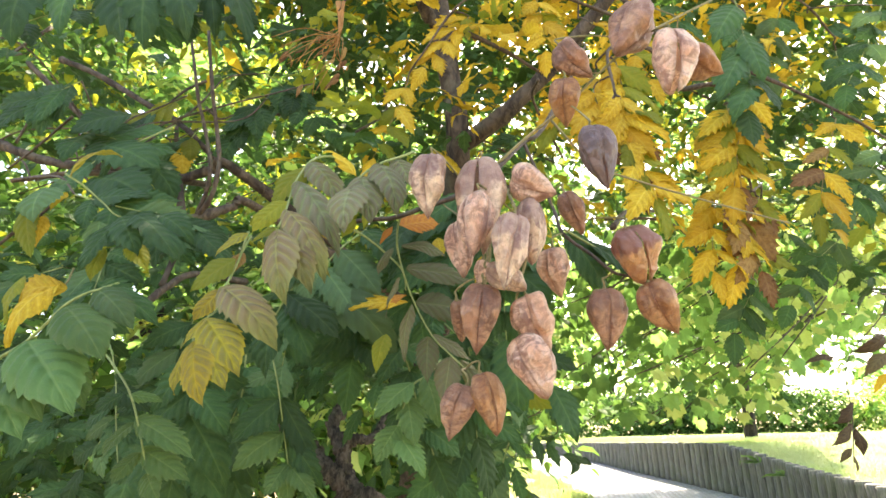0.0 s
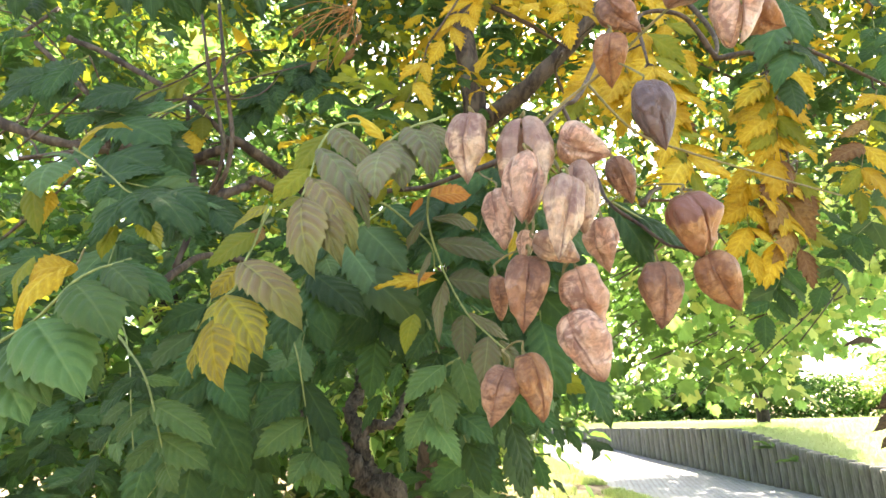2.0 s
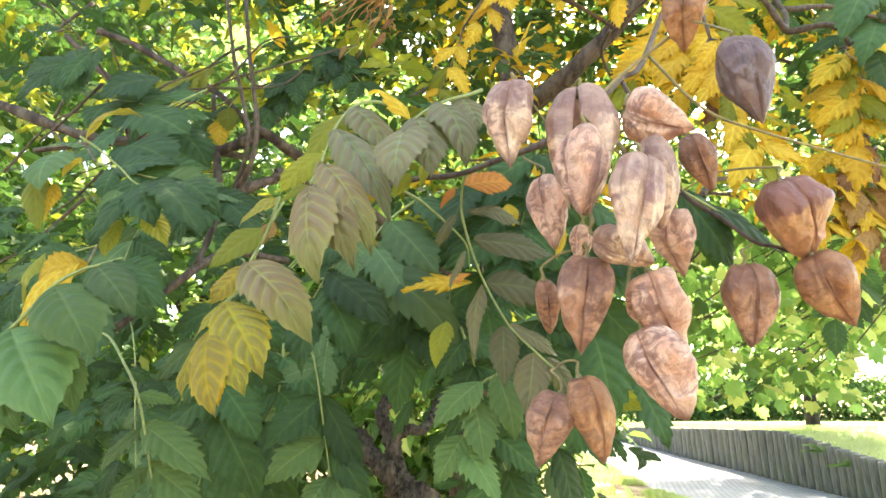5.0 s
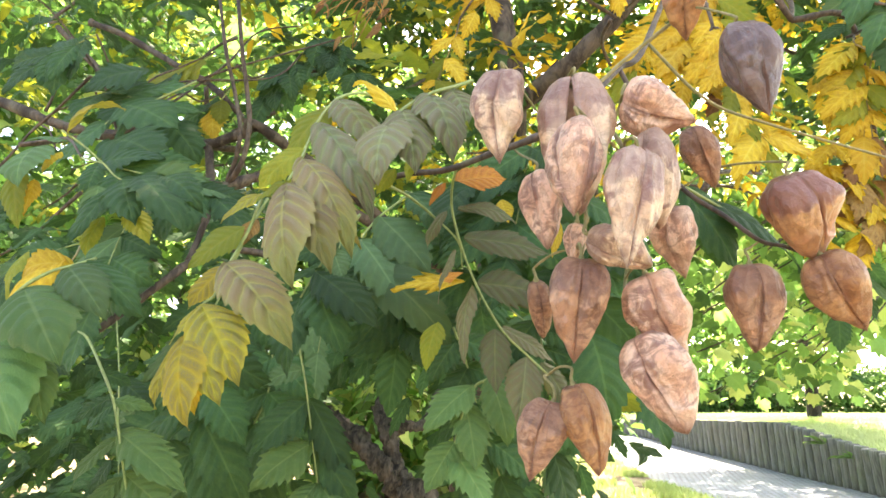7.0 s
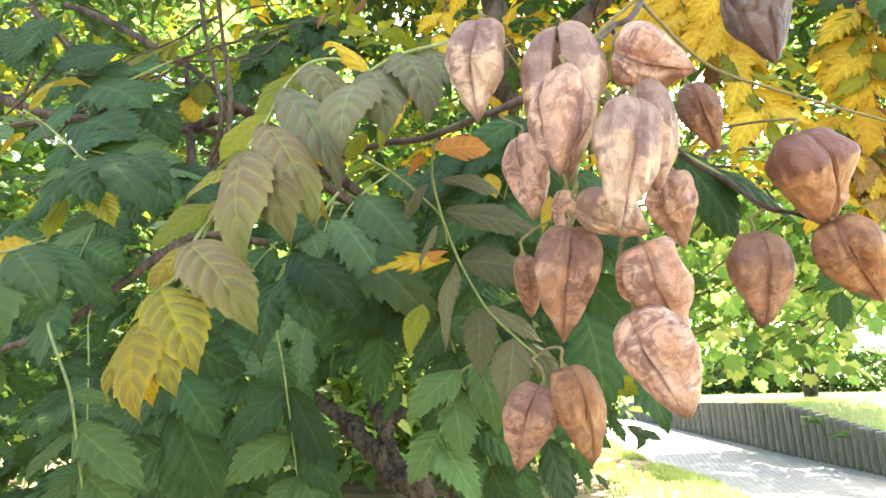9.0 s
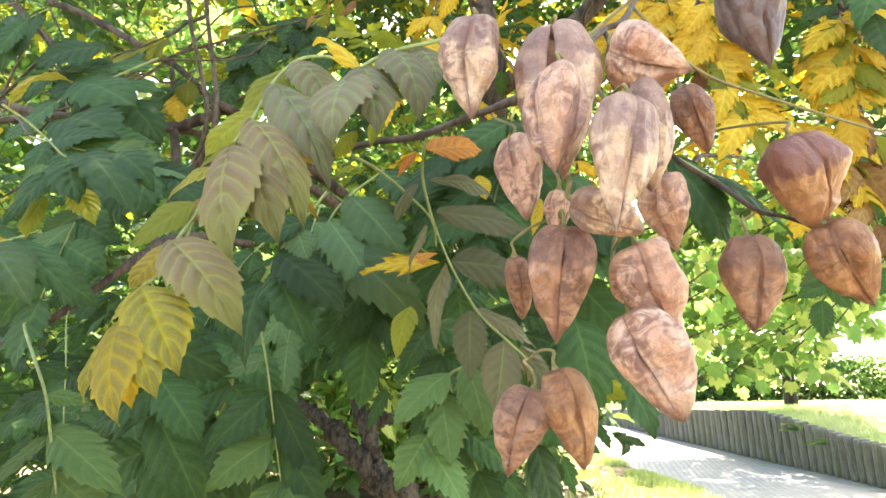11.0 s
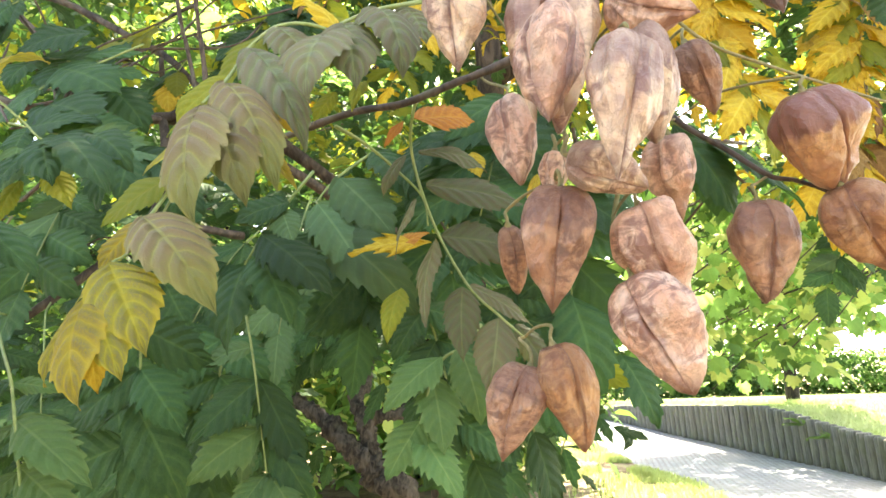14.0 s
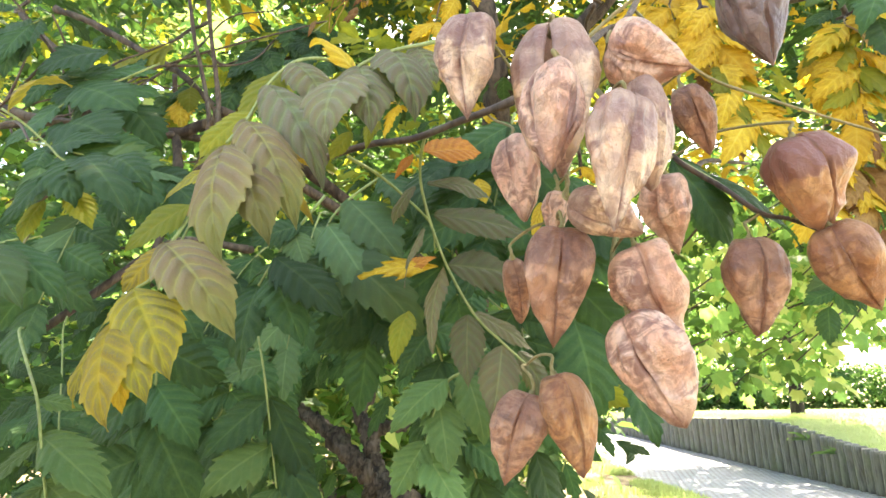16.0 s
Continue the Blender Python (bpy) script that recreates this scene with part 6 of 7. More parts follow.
pinnate(mid, [(-0.6275, 0.8000, 1.9332), (-0.5160, 0.8000, 1.9767), (-0.3760, 0.8000, 1.9777), (-0.2689, 0.8000, 1.9676)], 0.07, 4, LEAF_GREEN, 26, 0.5, "cut", 0.15, 0.7, origin=(-0.45, 0.85, 1.72))

pinnate(mid, [(-0.3824, 0.9500, 1.9228), (-0.4226, 0.9500, 1.8946), (-0.4707, 0.9500, 1.8671)], 0.055, 4, LEAF_GREEN, 28, 0.5, "cut", 0.3, 0.7, mix=[LEAF_GREEN, LEAF_LIME], origin=(-0.45, 0.85, 1.72))
pinnate(mid, [(-0.3755, 1.0000, 1.8860), (-0.3984, 1.0000, 1.8464), (-0.4363, 1.0000, 1.7887)], 0.055, 4, LEAF_YELLOW, 29, 0.5, "cut", 0.3, 0.7, mix=[LEAF_YELLOW, LEAF_LIME, LEAF_GREEN], origin=(-0.45, 0.85, 1.72))
pinnate(mid, [(-0.4718, 0.8000, 1.8485), (-0.4975, 0.8000, 1.8331), (-0.5355, 0.8000, 1.8103)], 0.065, 4, LEAF_GREEN, 30, 0.5, "cut", 0.3, 0.6, origin=(-0.45, 0.85, 1.72))
pinnate(mid, [(-0.2530, 1.0000, 1.9543), (-0.2777, 1.0000, 1.9131), (-0.3101, 1.0000, 1.8631)], 0.06, 4, LEAF_GREEN, 31, 0.5, "cut", 0.3, 0.6, origin=(-0.45, 0.85, 1.72))
pinnate(mid, [(-0.1712, 1.0000, 1.9831), (-0.2068, 1.0000, 1.9524), (-0.2516, 1.0000, 1.9330)], 0.06, 4, LEAF_GREEN, 32, 0.5, "cut", 0.3, 0.6, origin=(-0.45, 0.85, 1.72))
pinnate(mid, [(-0.2630, 1.0000, 2.0060), (-0.2054, 1.0000, 1.9556), (-0.1377, 1.0000, 1.8823)], 0.06, 4, LEAF_GREEN, 33, 0.5, "cut", 0.3, 0.6, origin=(-0.45, 0.85, 1.72))
M1 = compound_leaf(mid, [(-0.3441, 0.6200, 1.6061), (-0.3215, 0.6200, 1.5911), (-0.2985, 0.6200, 1.5720), (-0.2762, 0.6200, 1.5551), (-0.2600, 0.6600, 1.5765)], 0.0012, STEM_GREEN, "pale green leaf with some yellow leaflets")
leaflet(M1, (-0.3335, 0.6200, 1.5944), (-0.3584, 0.6000, 1.5860), 1.08, LEAF_SOFT, "domed", 1, (0, -0.6, 1))
leaflet(M1, (-0.3457, 0.6000, 1.5798), (-0.3300, 0.5700, 1.5290), 0.74, LEAF_SOFT, "domed", 2, (-0.2, -1, 0.6))
leaflet(M1, (-0.3324, 0.6100, 1.5795), (-0.3372, 0.6000, 1.5544), 0.62, LEAF_YELLOW, "fine", 3, (0, -1, 0.3))
leaflet(M1, (-0.3625, 0.6000, 1.5619), (-0.3386, 0.5900, 1.5003), 0.41, LEAF_LIME, "fine", 4, (-0.2, -1, 0.3))
leaflet(M1, (-0.3426, 0.6000, 1.5486), (-0.3376, 0.5900, 1.5114), 0.46, LEAF_YELLOW, "fine", 0, (0.3, -1, 0.3))
leaflet(M1, (-0.3389, 0.6200, 1.6021), (-0.2869, 0.6200, 1.6249), 0.37, LEAF_GOLDGREEN, "curled", 5, (0, -0.8, 0.7))
leaflet(M1, (-0.2650, 0.6000, 1.5477), (-0.2217, 0.5600, 1.4919), 0.50, LEAF_GREEN, "cut", 1, (0.1, -1, 0.6))
leaflet(M1, (-0.2508, 0.6000, 1.5505), (-0.1820, 0.5600, 1.4831), 0.47, LEAF_GREEN, "cut", 2, (0.3, -1, 0.6))
leaflet(M1, (-0.2301, 0.6000, 1.5502), (-0.1800, 0.5800, 1.5081), 0.47, LEAF_GREEN, "cut", 3, (0.4, -1, 0.6))
leaflet(M1, (-0.2673, 0.6000, 1.5448), (-0.2784, 0.5700, 1.4813), 0.49, LEAF_GREEN, "cut", 4, (-0.2, -1, 0.6))
leaflet(M1, (-0.2762, 0.6000, 1.5142), (-0.2777, 0.5900, 1.4757), 0.44, LEAF_LIME, "fine", 2, (-0.2, -1, 0.3))
leaflet(M1, (-0.2478, 0.5900, 1.5176), (-0.2198, 0.5800, 1.4826), 0.50, LEAF_LIME, "fine", 5, (0.2, -1, 0.3))
leaflet(M1, (-0.2919, 0.6100, 1.5463), (-0.2848, 0.6000, 1.5019), 0.71, LEAF_SOFT, "cut", 0, (0.1, -1, 0.6))
M2 = compound_leaf(mid, [(-0.3229, 0.8000, 1.7714), (-0.3705, 0.7800, 1.7290), (-0.4002, 0.7600, 1.6971), (-0.4218, 0.7500, 1.6441)], 0.0013, STEM_GREEN, "leaf with large dark green leaflets")
leaflet(M2, (-0.4048, 0.7800, 1.7294), (-0.3085, 0.7500, 1.6729), 0.73, LEAF_GREEN, "cut", 1, (0.2, -1, 0.5))
leaflet(M2, (-0.3895, 0.7500, 1.6634), (-0.2942, 0.7200, 1.6101), 0.70, LEAF_GREEN, "cut", 3, (0.2, -1, 0.6))
leaflet(M2, (-0.3890, 0.8000, 1.7904), (-0.4573, 0.7800, 1.7472), 1.08, LEAF_GREEN, "cut", 2, (-0.2, -1, 0.6))
leaflet(M2, (-0.4069, 0.7600, 1.6930), (-0.4456, 0.7400, 1.6169), 0.78, LEAF_GREEN, "cut", 0, (-0.2, -1, 0.5))
M3 = compound_leaf(mid, [(-0.3778, 0.7200, 1.5297), (-0.3748, 0.7000, 1.5004), (-0.4139, 0.7000, 1.4849)], 0.0012, STEM_TAN, "leaf with dull gold leaflets")
leaflet(M3, (-0.3769, 0.7000, 1.5050), (-0.4058, 0.6800, 1.4287), 0.48, LEAF_YELLOW, "curled", 1, (-0.3, -1, 0.3))
leaflet(M3, (-0.3683, 0.7000, 1.4984), (-0.4185, 0.7000, 1.4837), 0.85, LEAF_YELLOW, "curled", 2, (0, -1, 0.6))
leaflet(M3, (-0.4268, 0.7100, 1.5171), (-0.4272, 0.7000, 1.4599), 0.56, LEAF_LIME, "curled", 3, (-0.3, -1, 0.3))
T1 = compound_leaf(mid, [(-0.2628, 0.8000, 2.0815), (-0.3585, 0.7800, 2.0376), (-0.4559, 0.7700, 2.0213), (-0.5747, 0.7700, 2.0147)], 0.0014, STEM_GREEN, "large dark green leaf hanging from above")
leaflet(T1, (-0.4338, 0.7700, 2.0182), (-0.3854, 0.7400, 1.8686), 0.50, LEAF_GREEN, "cut", 0, (0.1, -1, 0.5))
leaflet(T1, (-0.4897, 0.7700, 2.0177), (-0.4758, 0.7400, 1.8836), 0.49, LEAF_GREEN, "cut", 1, (-0.2, -1, 0.5))
leaflet(T1, (-0.3860, 0.7800, 2.0328), (-0.3597, 0.7500, 1.8668), 0.46, LEAF_GREEN, "cut", 2, (0, -1, 0.5))
leaflet(T1, (-0.3497, 0.7800, 2.0377), (-0.2967, 0.7500, 1.8769), 0.40, LEAF_GREEN, "cut", 3, (0.2, -1, 0.5))
leaflet(T1, (-0.3026, 0.7900, 2.0594), (-0.2682, 0.7700, 1.8928), 0.26, LEAF_GREEN, "cut", 4, (0.4, -1, 0.4))
leaflet(T1, (-0.2730, 0.8000, 2.0464), (-0.2156, 0.7700, 1.8830), 0.34, LEAF_GREEN, "cut", 5, (0.3, -1, 0.4))
leaflet(T1, (-0.5577, 0.7700, 2.0148), (-0.5384, 0.7400, 1.8640), 0.49, LEAF_GREEN, "cut", 2, (-0.1, -1, 0.5))

gold = thing("yellow_branch", "branch of bright yellow deeply toothed autumn leaves", "branch", at=(0, 0, 0))
tube("stem", [(0.50, 1.15, 2.35), (0.52, 1.0, 2.1), (0.50, 0.9, 1.95), (0.45, 0.82, 1.85)], 0.006, 0.003, TWIG_BROWN, gold, "brown woody stem", sides=8)
for line in ([(0.52, 1.0, 2.1), (0.4, 0.97, 2.13), (0.27, 0.95, 2.16), (0.13, 0.98, 2.17), (0.02, 1.0, 2.02)],
             [(0.45, 0.82, 1.85), (0.4, 0.8, 1.91), (0.335, 0.8, 1.91), (0.32, 0.76, 1.8)],
             [(0.45, 0.82, 1.85), (0.52, 0.82, 1.85), (0.56, 0.87, 1.76), (0.58, 0.9, 1.71)],
             [(0.5, 0.9, 1.95), (0.62, 0.93, 1.97), (0.79, 0.95, 1.9), (0.93, 1.0, 1.86)],
             [(0.5, 1.15, 2.35), (0.62, 1.08, 2.3), (0.82, 1.02, 2.22), (0.95, 1.08, 2.16)]):
    tube("side_branch", line, 0.0042, 0.002, TWIG_BROWN, gold, "", sides=8, rough=0.05, knots=0.25)
T2 = compound_leaf(gold, [(0.5390, 0.7800, 2.0349), (0.5283, 0.7600, 1.9075), (0.5177, 0.7500, 1.8199), (0.4956, 0.7400, 1.7570)], 0.0012, STEM_GREEN, "dark green leaf among the yellow ones")
leaflet(T2, (0.5287, 0.7600, 1.9055), (0.5298, 0.7400, 1.8081), 0.47, LEAF_GREEN, "cut", 0, (0.2, -1, 0.5))
leaflet(T2, (0.5213, 0.7600, 1.8747), (0.4566, 0.7400, 1.7734), 0.42, LEAF_GREEN, "cut", 1, (-0.2, -1, 0.5))
leaflet(T2, (0.5172, 0.7500, 1.8218), (0.5360, 0.7300, 1.7472), 0.60, LEAF_GREEN, "cut", 2, (0.2, -1, 0.5))
leaflet(T2, (0.5142, 0.7500, 1.8102), (0.4650, 0.7300, 1.7312), 0.46, LEAF_GREEN, "cut", 3, (-0.1, -1, 0.5))
leaflet(T2, (0.4963, 0.7400, 1.7606), (0.4882, 0.7300, 1.6964), 0.66, LEAF_GREEN, "cut", 4, (0.1, -1, 0.5))
leaflet(T2, (0.5332, 0.7700, 1.9694), (0.4725, 0.7500, 1.8788), 0.53, LEAF_GREEN, "cut", 5, (-0.2, -1, 0.5))
pinnate(gold, [(0.3454, 0.9000, 2.0451), (0.3996, 0.9000, 2.0206), (0.4386, 0.9000, 1.9250)], 0.060, 4, LEAF_YELLOW, 40, 0.46, "lobed", 0.05, 0.6, stem=STEM_TAN, mix=[LEAF_YELLOW, LEAF_YELLOW, LEAF_YELLOW, LEAF_YELLOW, LEAF_LIME], origin=(0.348, 0.962, 2.142))
pinnate(gold, [(0.2628, 0.9500, 2.1403), (0.2701, 0.9500, 2.0867), (0.2709, 0.9500, 2.0220)], 0.060, 4, LEAF_YELLOW, 41, 0.46, "lobed", 0.05, 0.6, stem=STEM_TAN, mix=[LEAF_YELLOW, LEAF_YELLOW, LEAF_YELLOW, LEAF_YELLOW, LEAF_LIME], origin=(0.270, 0.950, 2.160))
pinnate(gold, [(0.3430, 0.8000, 1.8854), (0.3512, 0.8000, 1.8040), (0.3555, 0.8000, 1.6995)], 0.060, 4, LEAF_YELLOW, 42, 0.46, "lobed", 0.05, 0.6, stem=STEM_TAN, mix=[LEAF_YELLOW, LEAF_YELLOW, LEAF_YELLOW, LEAF_DRY, LEAF_LIME], origin=(0.332, 0.792, 1.888))
pinnate(gold, [(0.5468, 0.8000, 1.8243), (0.5183, 0.8000, 1.7651), (0.4930, 0.8000, 1.6719)], 0.060, 4, LEAF_YELLOW, 43, 0.46, "lobed", 0.05, 0.6, stem=STEM_TAN, mix=[LEAF_YELLOW, LEAF_YELLOW, LEAF_YELLOW, LEAF_YELLOW, LEAF_LIME], origin=(0.528, 0.830, 1.832))
pinnate(gold, [(0.5242, 0.9000, 1.7183), (0.5032, 0.9000, 1.6488), (0.4951, 0.9000, 1.5732)], 0.060, 4, LEAF_YELLOW, 44, 0.46, "lobed", 0.05, 0.6, stem=STEM_TAN, mix=[LEAF_YELLOW, LEAF_YELLOW, LEAF_YELLOW, LEAF_YELLOW, LEAF_LIME], origin=(0.572, 0.888, 1.730))
pinnate(gold, [(0.5470, 0.9000, 1.6879), (0.5566, 0.9000, 1.6388), (0.5712, 0.9000, 1.5727)], 0.060, 4, LEAF_YELLOW, 45, 0.46, "lobed", 0.05, 0.6, stem=STEM_TAN, mix=[LEAF_YELLOW, LEAF_YELLOW, LEAF_YELLOW, LEAF_DRY, LEAF_LIME], origin=(0.580, 0.900, 1.710))
pinnate(gold, [(0.1340, 1.0000, 2.1419), (0.0873, 1.0000, 2.0866), (0.0421, 1.0000, 2.0200)], 0.060, 4, LEAF_YELLOW, 46, 0.46, "lobed", 0.05, 0.6, stem=STEM_TAN, mix=[LEAF_YELLOW, LEAF_YELLOW, LEAF_YELLOW, LEAF_YELLOW, LEAF_LIME], origin=(0.108, 0.984, 2.140))
pinnate(gold, [(0.0092, 1.0000, 1.9813), (-0.0221, 1.0000, 1.8944), (-0.0521, 1.0000, 1.8234)], 0.060, 4, LEAF_YELLOW, 47, 0.46, "lobed", 0.05, 0.6, stem=STEM_TAN, mix=[LEAF_YELLOW, LEAF_YELLOW, LEAF_YELLOW, LEAF_YELLOW, LEAF_LIME], origin=(0.020, 1.000, 2.020))
pinnate(gold, [(0.7951, 0.9500, 1.8764), (0.7502, 0.9500, 1.7736), (0.7204, 0.9500, 1.6876)], 0.060, 4, LEAF_YELLOW, 48, 0.46, "lobed", 0.05, 0.6, stem=STEM_TAN, mix=[LEAF_YELLOW, LEAF_YELLOW, LEAF_YELLOW, LEAF_DRY, LEAF_LIME], origin=(0.790, 0.950, 1.900))
pinnate(gold, [(0.3245, 0.7500, 1.7180), (0.3427, 0.7500, 1.6745), (0.3526, 0.7500, 1.6325)], 0.060, 4, LEAF_YELLOW, 49, 0.46, "lobed", 0.05, 0.6, stem=STEM_TAN, mix=[LEAF_YELLOW, LEAF_YELLOW, LEAF_YELLOW, LEAF_YELLOW, LEAF_LIME], origin=(0.320, 0.760, 1.800))
pinnate(gold, [(0.3022, 0.8000, 1.8339), (0.3069, 0.8000, 1.7941), (0.2945, 0.8000, 1.7555)], 0.060, 4, LEAF_YELLOW, 50, 0.46, "lobed", 0.05, 0.6, stem=STEM_TAN, mix=[LEAF_YELLOW, LEAF_YELLOW, LEAF_YELLOW, LEAF_YELLOW, LEAF_LIME], origin=(0.326, 0.776, 1.844))
pinnate(gold, [(0.5060, 0.8000, 1.8061), (0.5061, 0.8000, 1.7440), (0.5030, 0.8000, 1.6708)], 0.060, 4, LEAF_YELLOW, 51, 0.46, "lobed", 0.05, 0.6, stem=STEM_TAN, mix=[LEAF_YELLOW, LEAF_YELLOW, LEAF_YELLOW, LEAF_DRY, LEAF_LIME], origin=(0.528, 0.830, 1.832))
pinnate(gold, [(0.4955, 0.8500, 1.8121), (0.5016, 0.8500, 1.7703), (0.5195, 0.8500, 1.7216)], 0.060, 4, LEAF_YELLOW, 52, 0.46, "lobed", 0.05, 0.6, stem=STEM_TAN, mix=[LEAF_YELLOW, LEAF_YELLOW, LEAF_YELLOW, LEAF_YELLOW, LEAF_LIME], origin=(0.536, 0.840, 1.814))
pinnate(gold, [(0.3230, 0.7500, 1.7892), (0.3249, 0.7500, 1.7597), (0.3256, 0.7500, 1.7240)], 0.060, 4, LEAF_YELLOW, 53, 0.46, "lobed", 0.05, 0.6, stem=STEM_TAN, mix=[LEAF_YELLOW, LEAF_YELLOW, LEAF_YELLOW, LEAF_YELLOW, LEAF_LIME], origin=(0.320, 0.760, 1.800))
pinnate(gold, [(0.5896, 0.9000, 1.6989), (0.5665, 0.9000, 1.6595), (0.5358, 0.9000, 1.5834)], 0.060, 4, LEAF_YELLOW, 54, 0.46, "lobed", 0.05, 0.6, stem=STEM_TAN, mix=[LEAF_YELLOW, LEAF_YELLOW, LEAF_YELLOW, LEAF_DRY, LEAF_LIME], origin=(0.580, 0.900, 1.710))
pinnate(gold, [(0.3191, 0.8500, 1.8928), (0.2851, 0.8500, 1.8577), (0.2502, 0.8500, 1.8058)], 0.060, 4, LEAF_YELLOW, 55, 0.46, "lobed", 0.05, 0.6, stem=STEM_TAN, mix=[LEAF_YELLOW, LEAF_YELLOW, LEAF_YELLOW, LEAF_YELLOW, LEAF_LIME], origin=(0.335, 0.800, 1.910))
pinnate(gold, [(0.6896, 1.0000, 2.1316), (0.6606, 1.0000, 2.0356), (0.6287, 1.0000, 1.9193)], 0.06, 4, LEAF_GREEN, 80, 0.5, "cut", 0.1, 0.6, stem=STEM_GREEN, mix=[LEAF_GREEN, LEAF_GREEN, LEAF_GREEN, LEAF_SOFT], origin=(0.740, 1.044, 2.252))
pinnate(gold, [(0.8163, 1.0500, 2.2046), (0.7708, 1.0500, 2.1016), (0.7159, 1.0500, 2.0040)], 0.06, 4, LEAF_GREEN, 81, 0.5, "cut", 0.1, 0.6, stem=STEM_GREEN, mix=[LEAF_GREEN, LEAF_GREEN, LEAF_GREEN, LEAF_SOFT], origin=(0.820, 1.020, 2.220))
pinnate(gold, [(0.8972, 0.9000, 2.0872), (0.8559, 0.9000, 2.0108), (0.7903, 0.9000, 1.9143)], 0.06, 4, LEAF_GREEN, 82, 0.5, "cut", 0.1, 0.6, stem=STEM_GREEN, mix=[LEAF_GREEN, LEAF_GREEN, LEAF_GREEN, LEAF_SOFT], origin=(0.872, 1.044, 2.196))
pinnate(gold, [(0.9608, 1.1000, 2.1411), (0.9489, 1.1000, 2.0384), (0.9343, 1.1000, 1.9274)], 0.06, 4, LEAF_GREEN, 83, 0.5, "cut", 0.1, 0.6, stem=STEM_GREEN, mix=[LEAF_GREEN, LEAF_GREEN, LEAF_GREEN, LEAF_SOFT], origin=(0.950, 1.080, 2.160))
pinnate(gold, [(0.9206, 1.0000, 1.8458), (0.8587, 1.0000, 1.7752), (0.8128, 1.0000, 1.7186)], 0.06, 4, LEAF_GREEN, 84, 0.5, "cut", 0.1, 0.6, stem=STEM_GREEN, mix=[LEAF_GREEN, LEAF_GREEN, LEAF_GREEN, LEAF_SOFT], origin=(0.930, 1.000, 1.860))
pinnate(gold, [(0.9452, 1.2000, 1.7355), (0.8685, 1.2000, 1.6720), (0.8015, 1.2000, 1.5866)], 0.06, 4, LEAF_GREEN, 85, 0.5, "cut", 0.1, 0.6, stem=STEM_GREEN, mix=[LEAF_GREEN, LEAF_GREEN, LEAF_GREEN, LEAF_SOFT], origin=(0.930, 1.000, 1.860))
pinnate(gold, [(0.7393, 1.2000, 1.6357), (0.7063, 1.2000, 1.5874), (0.6720, 1.2000, 1.5289)], 0.06, 4, LEAF_GREEN, 86, 0.5, "cut", 0.1, 0.6, stem=STEM_GREEN, mix=[LEAF_GREEN, LEAF_GREEN, LEAF_GREEN, LEAF_SOFT], origin=(0.580, 0.900, 1.710))
pinnate(gold, [(0.6110, 1.1000, 2.2784), (0.6231, 1.1000, 2.1848), (0.6346, 1.1000, 2.0952)], 0.06, 4, LEAF_GREEN, 87, 0.5, "cut", 0.1, 0.6, stem=STEM_GREEN, mix=[LEAF_GREEN, LEAF_GREEN, LEAF_GREEN, LEAF_SOFT], origin=(0.620, 1.080, 2.300))

wisp = thing("withered_flower_stalk", "dry orange-brown wispy flower stalks among the leaves", "dry stalk", at=(0, 0, 0))
rng = random.Random(90)
for k in range(26):
    a = Vector((-0.1259, 1.0000, 2.0990))
    b = a + Vector((rng.uniform(-0.13, 0.02), rng.uniform(-0.05, 0.05), rng.uniform(-0.14, -0.02)))
    m = (a + b) / 2 + Vector((rng.uniform(-0.02, 0.02), 0, rng.uniform(-0.02, 0.03)))
    tube("wisp", [a + Vector((rng.uniform(-0.01, 0.01), 0, 0.08)), a, m, b], 0.0012, 0.0007, STEM_RUST, wisp, sides=5, steps=4)
for k in range(14):
    p = Vector((-0.1669, 1.0000, 2.0322)) + Vector((rng.uniform(-0.07, 0.06), rng.uniform(-0.03, 0.03), rng.uniform(-0.07, 0.07)))
    leaflet(wisp, p, p + Vector((rng.uniform(-0.03, 0.01), 0, rng.uniform(-0.035, -0.01))), 0.3, LEAF_DRY, "curled", k % 3, (rng.uniform(-1, 1), -1, 0.3))
tube("stem", [(-0.1283, 1.0000, 2.1541), (-0.0891, 1.0200, 2.2898), (-0.06, 1.1, 2.6)], 0.0025, 0.003, TWIG_BROWN, wisp, "brown stem", sides=6)

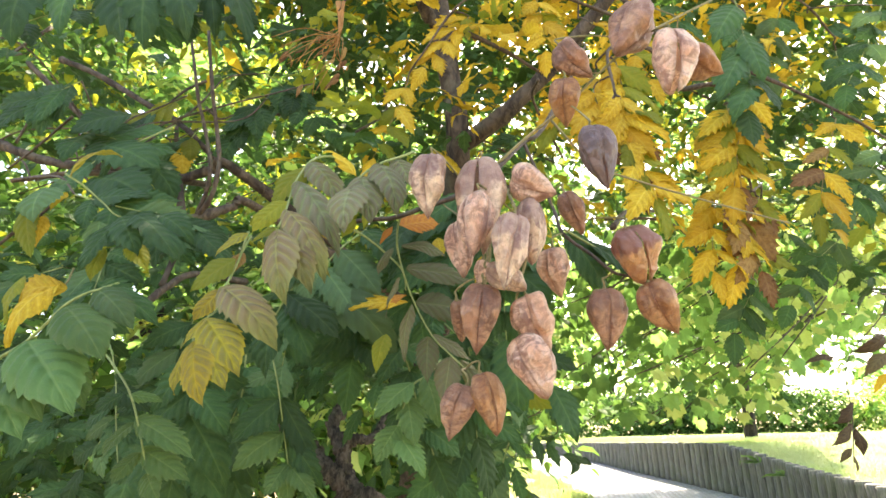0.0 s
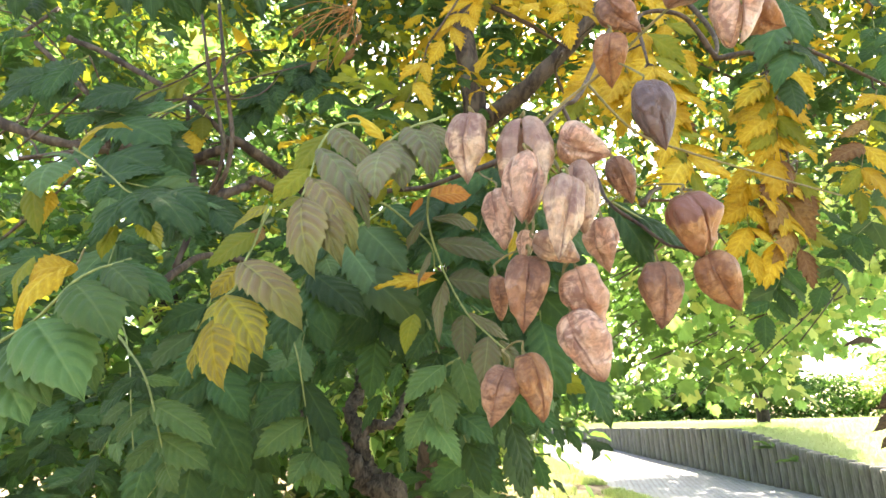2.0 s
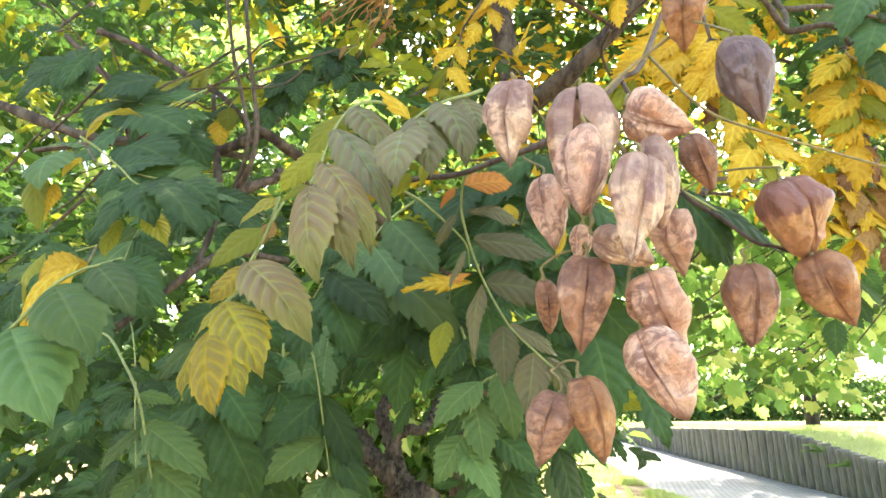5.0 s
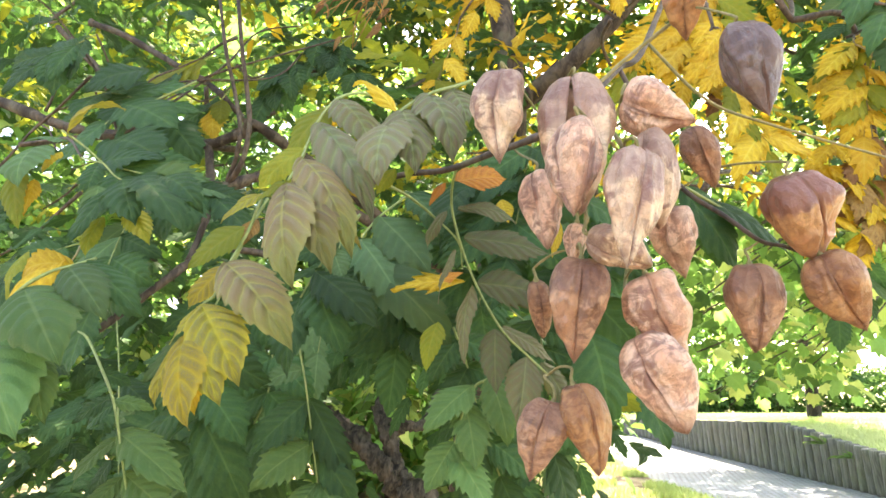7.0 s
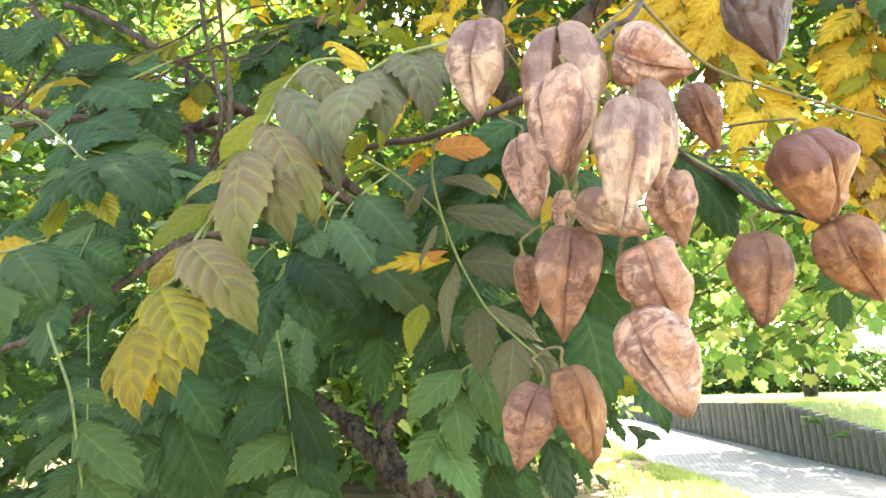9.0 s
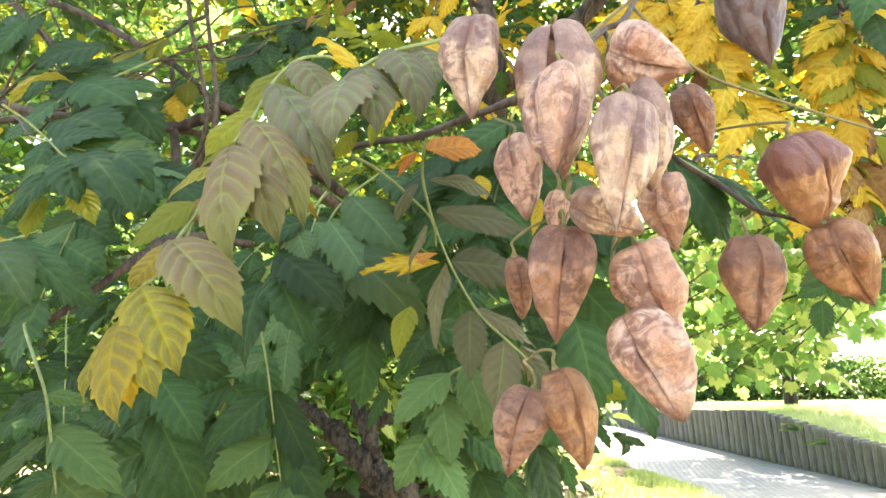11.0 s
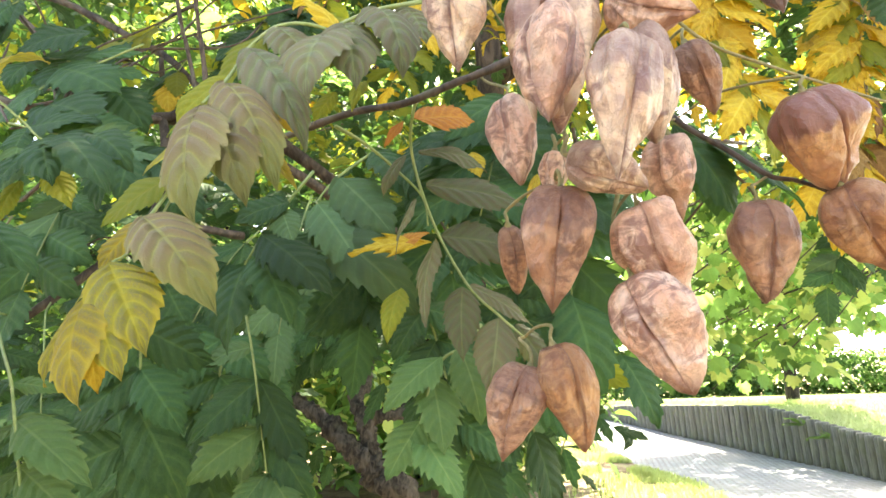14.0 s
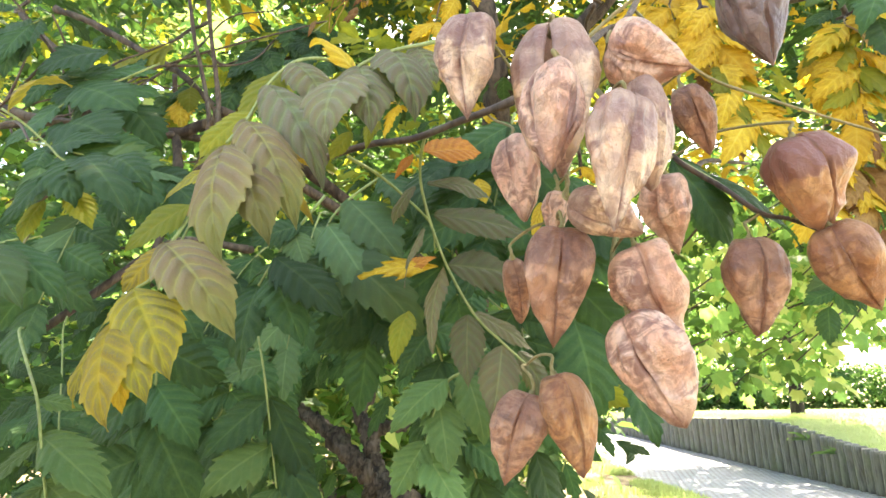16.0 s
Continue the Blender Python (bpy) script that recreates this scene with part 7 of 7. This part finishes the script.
dark_twig = thing("withered_twig", "thin hanging twig with dark brown withered leaflets", "twig", at=(0, 0, 0))
tw = compound_leaf(dark_twig, [(0.8853, 1.0000, 1.6000), (0.8234, 1.0000, 1.5198), (0.7456, 1.0000, 1.4440), (0.7322, 1.0000, 1.3556), (0.7176, 1.0000, 1.2857)], 0.0012, TWIG_BROWN)
for b, e, mat in (((0.7234, 1.0000, 1.4517), (0.6728, 1.0000, 1.4402), LEAF_WITHERED), ((0.7393, 1.0000, 1.3782), (0.6979, 1.0000, 1.3453), LEAF_WITHERED), ((0.7296, 1.0000, 1.3449), (0.6867, 1.0000, 1.3120), LEAF_WITHERED), ((0.7313, 1.0000, 1.3360), (0.7347, 1.0000, 1.2958), LEAF_WITHERED),
                  ((0.7190, 1.0000, 1.3072), (0.6947, 1.0000, 1.2861), LEAF_WITHERED), ((0.7196, 1.0000, 1.2943), (0.7177, 1.0000, 1.2704), LEAF_WITHERED), ((0.8194, 1.0000, 1.4858), (0.7568, 1.0000, 1.4579), LEAF_WITHERED), ((0.8166, 1.0000, 1.4573), (0.7678, 1.0000, 1.4179), LEAF_WITHERED), ((0.8127, 1.0000, 1.4247), (0.7779, 1.0000, 1.3905), LEAF_YELLOW)):
    leaflet(tw, b, e, rng.uniform(0.22, 0.45), mat, "curled", rng.randrange(3), (rng.uniform(-1, 1), -1, rng.uniform(-0.5, 0.8)))

# weeds that grow out between the posts of the timber wall
rng = random.Random(301)
for wx, wy in ((7.02, 12.75), (6.98, 11.8)):
    base = Vector((wx - 0.2, wy, along_wall(wy)[1] - rng.uniform(0.0, 0.15)))
    weed = thing("weed", "small pale green weed growing between timber posts", "weed", at=tuple(base))
    for k in range(14):
        out = Vector((rng.uniform(-0.22, 0.06), rng.uniform(-0.20, 0.20), rng.uniform(-0.06, 0.14)))
        leaflet(weed, Vector((0.12 + rng.uniform(-0.05, 0.05), rng.uniform(-0.08, 0.08), -0.02)), out, 0.035, LEAF_FRESH, "curled", k % 3, (-0.3, -1, 0.6))
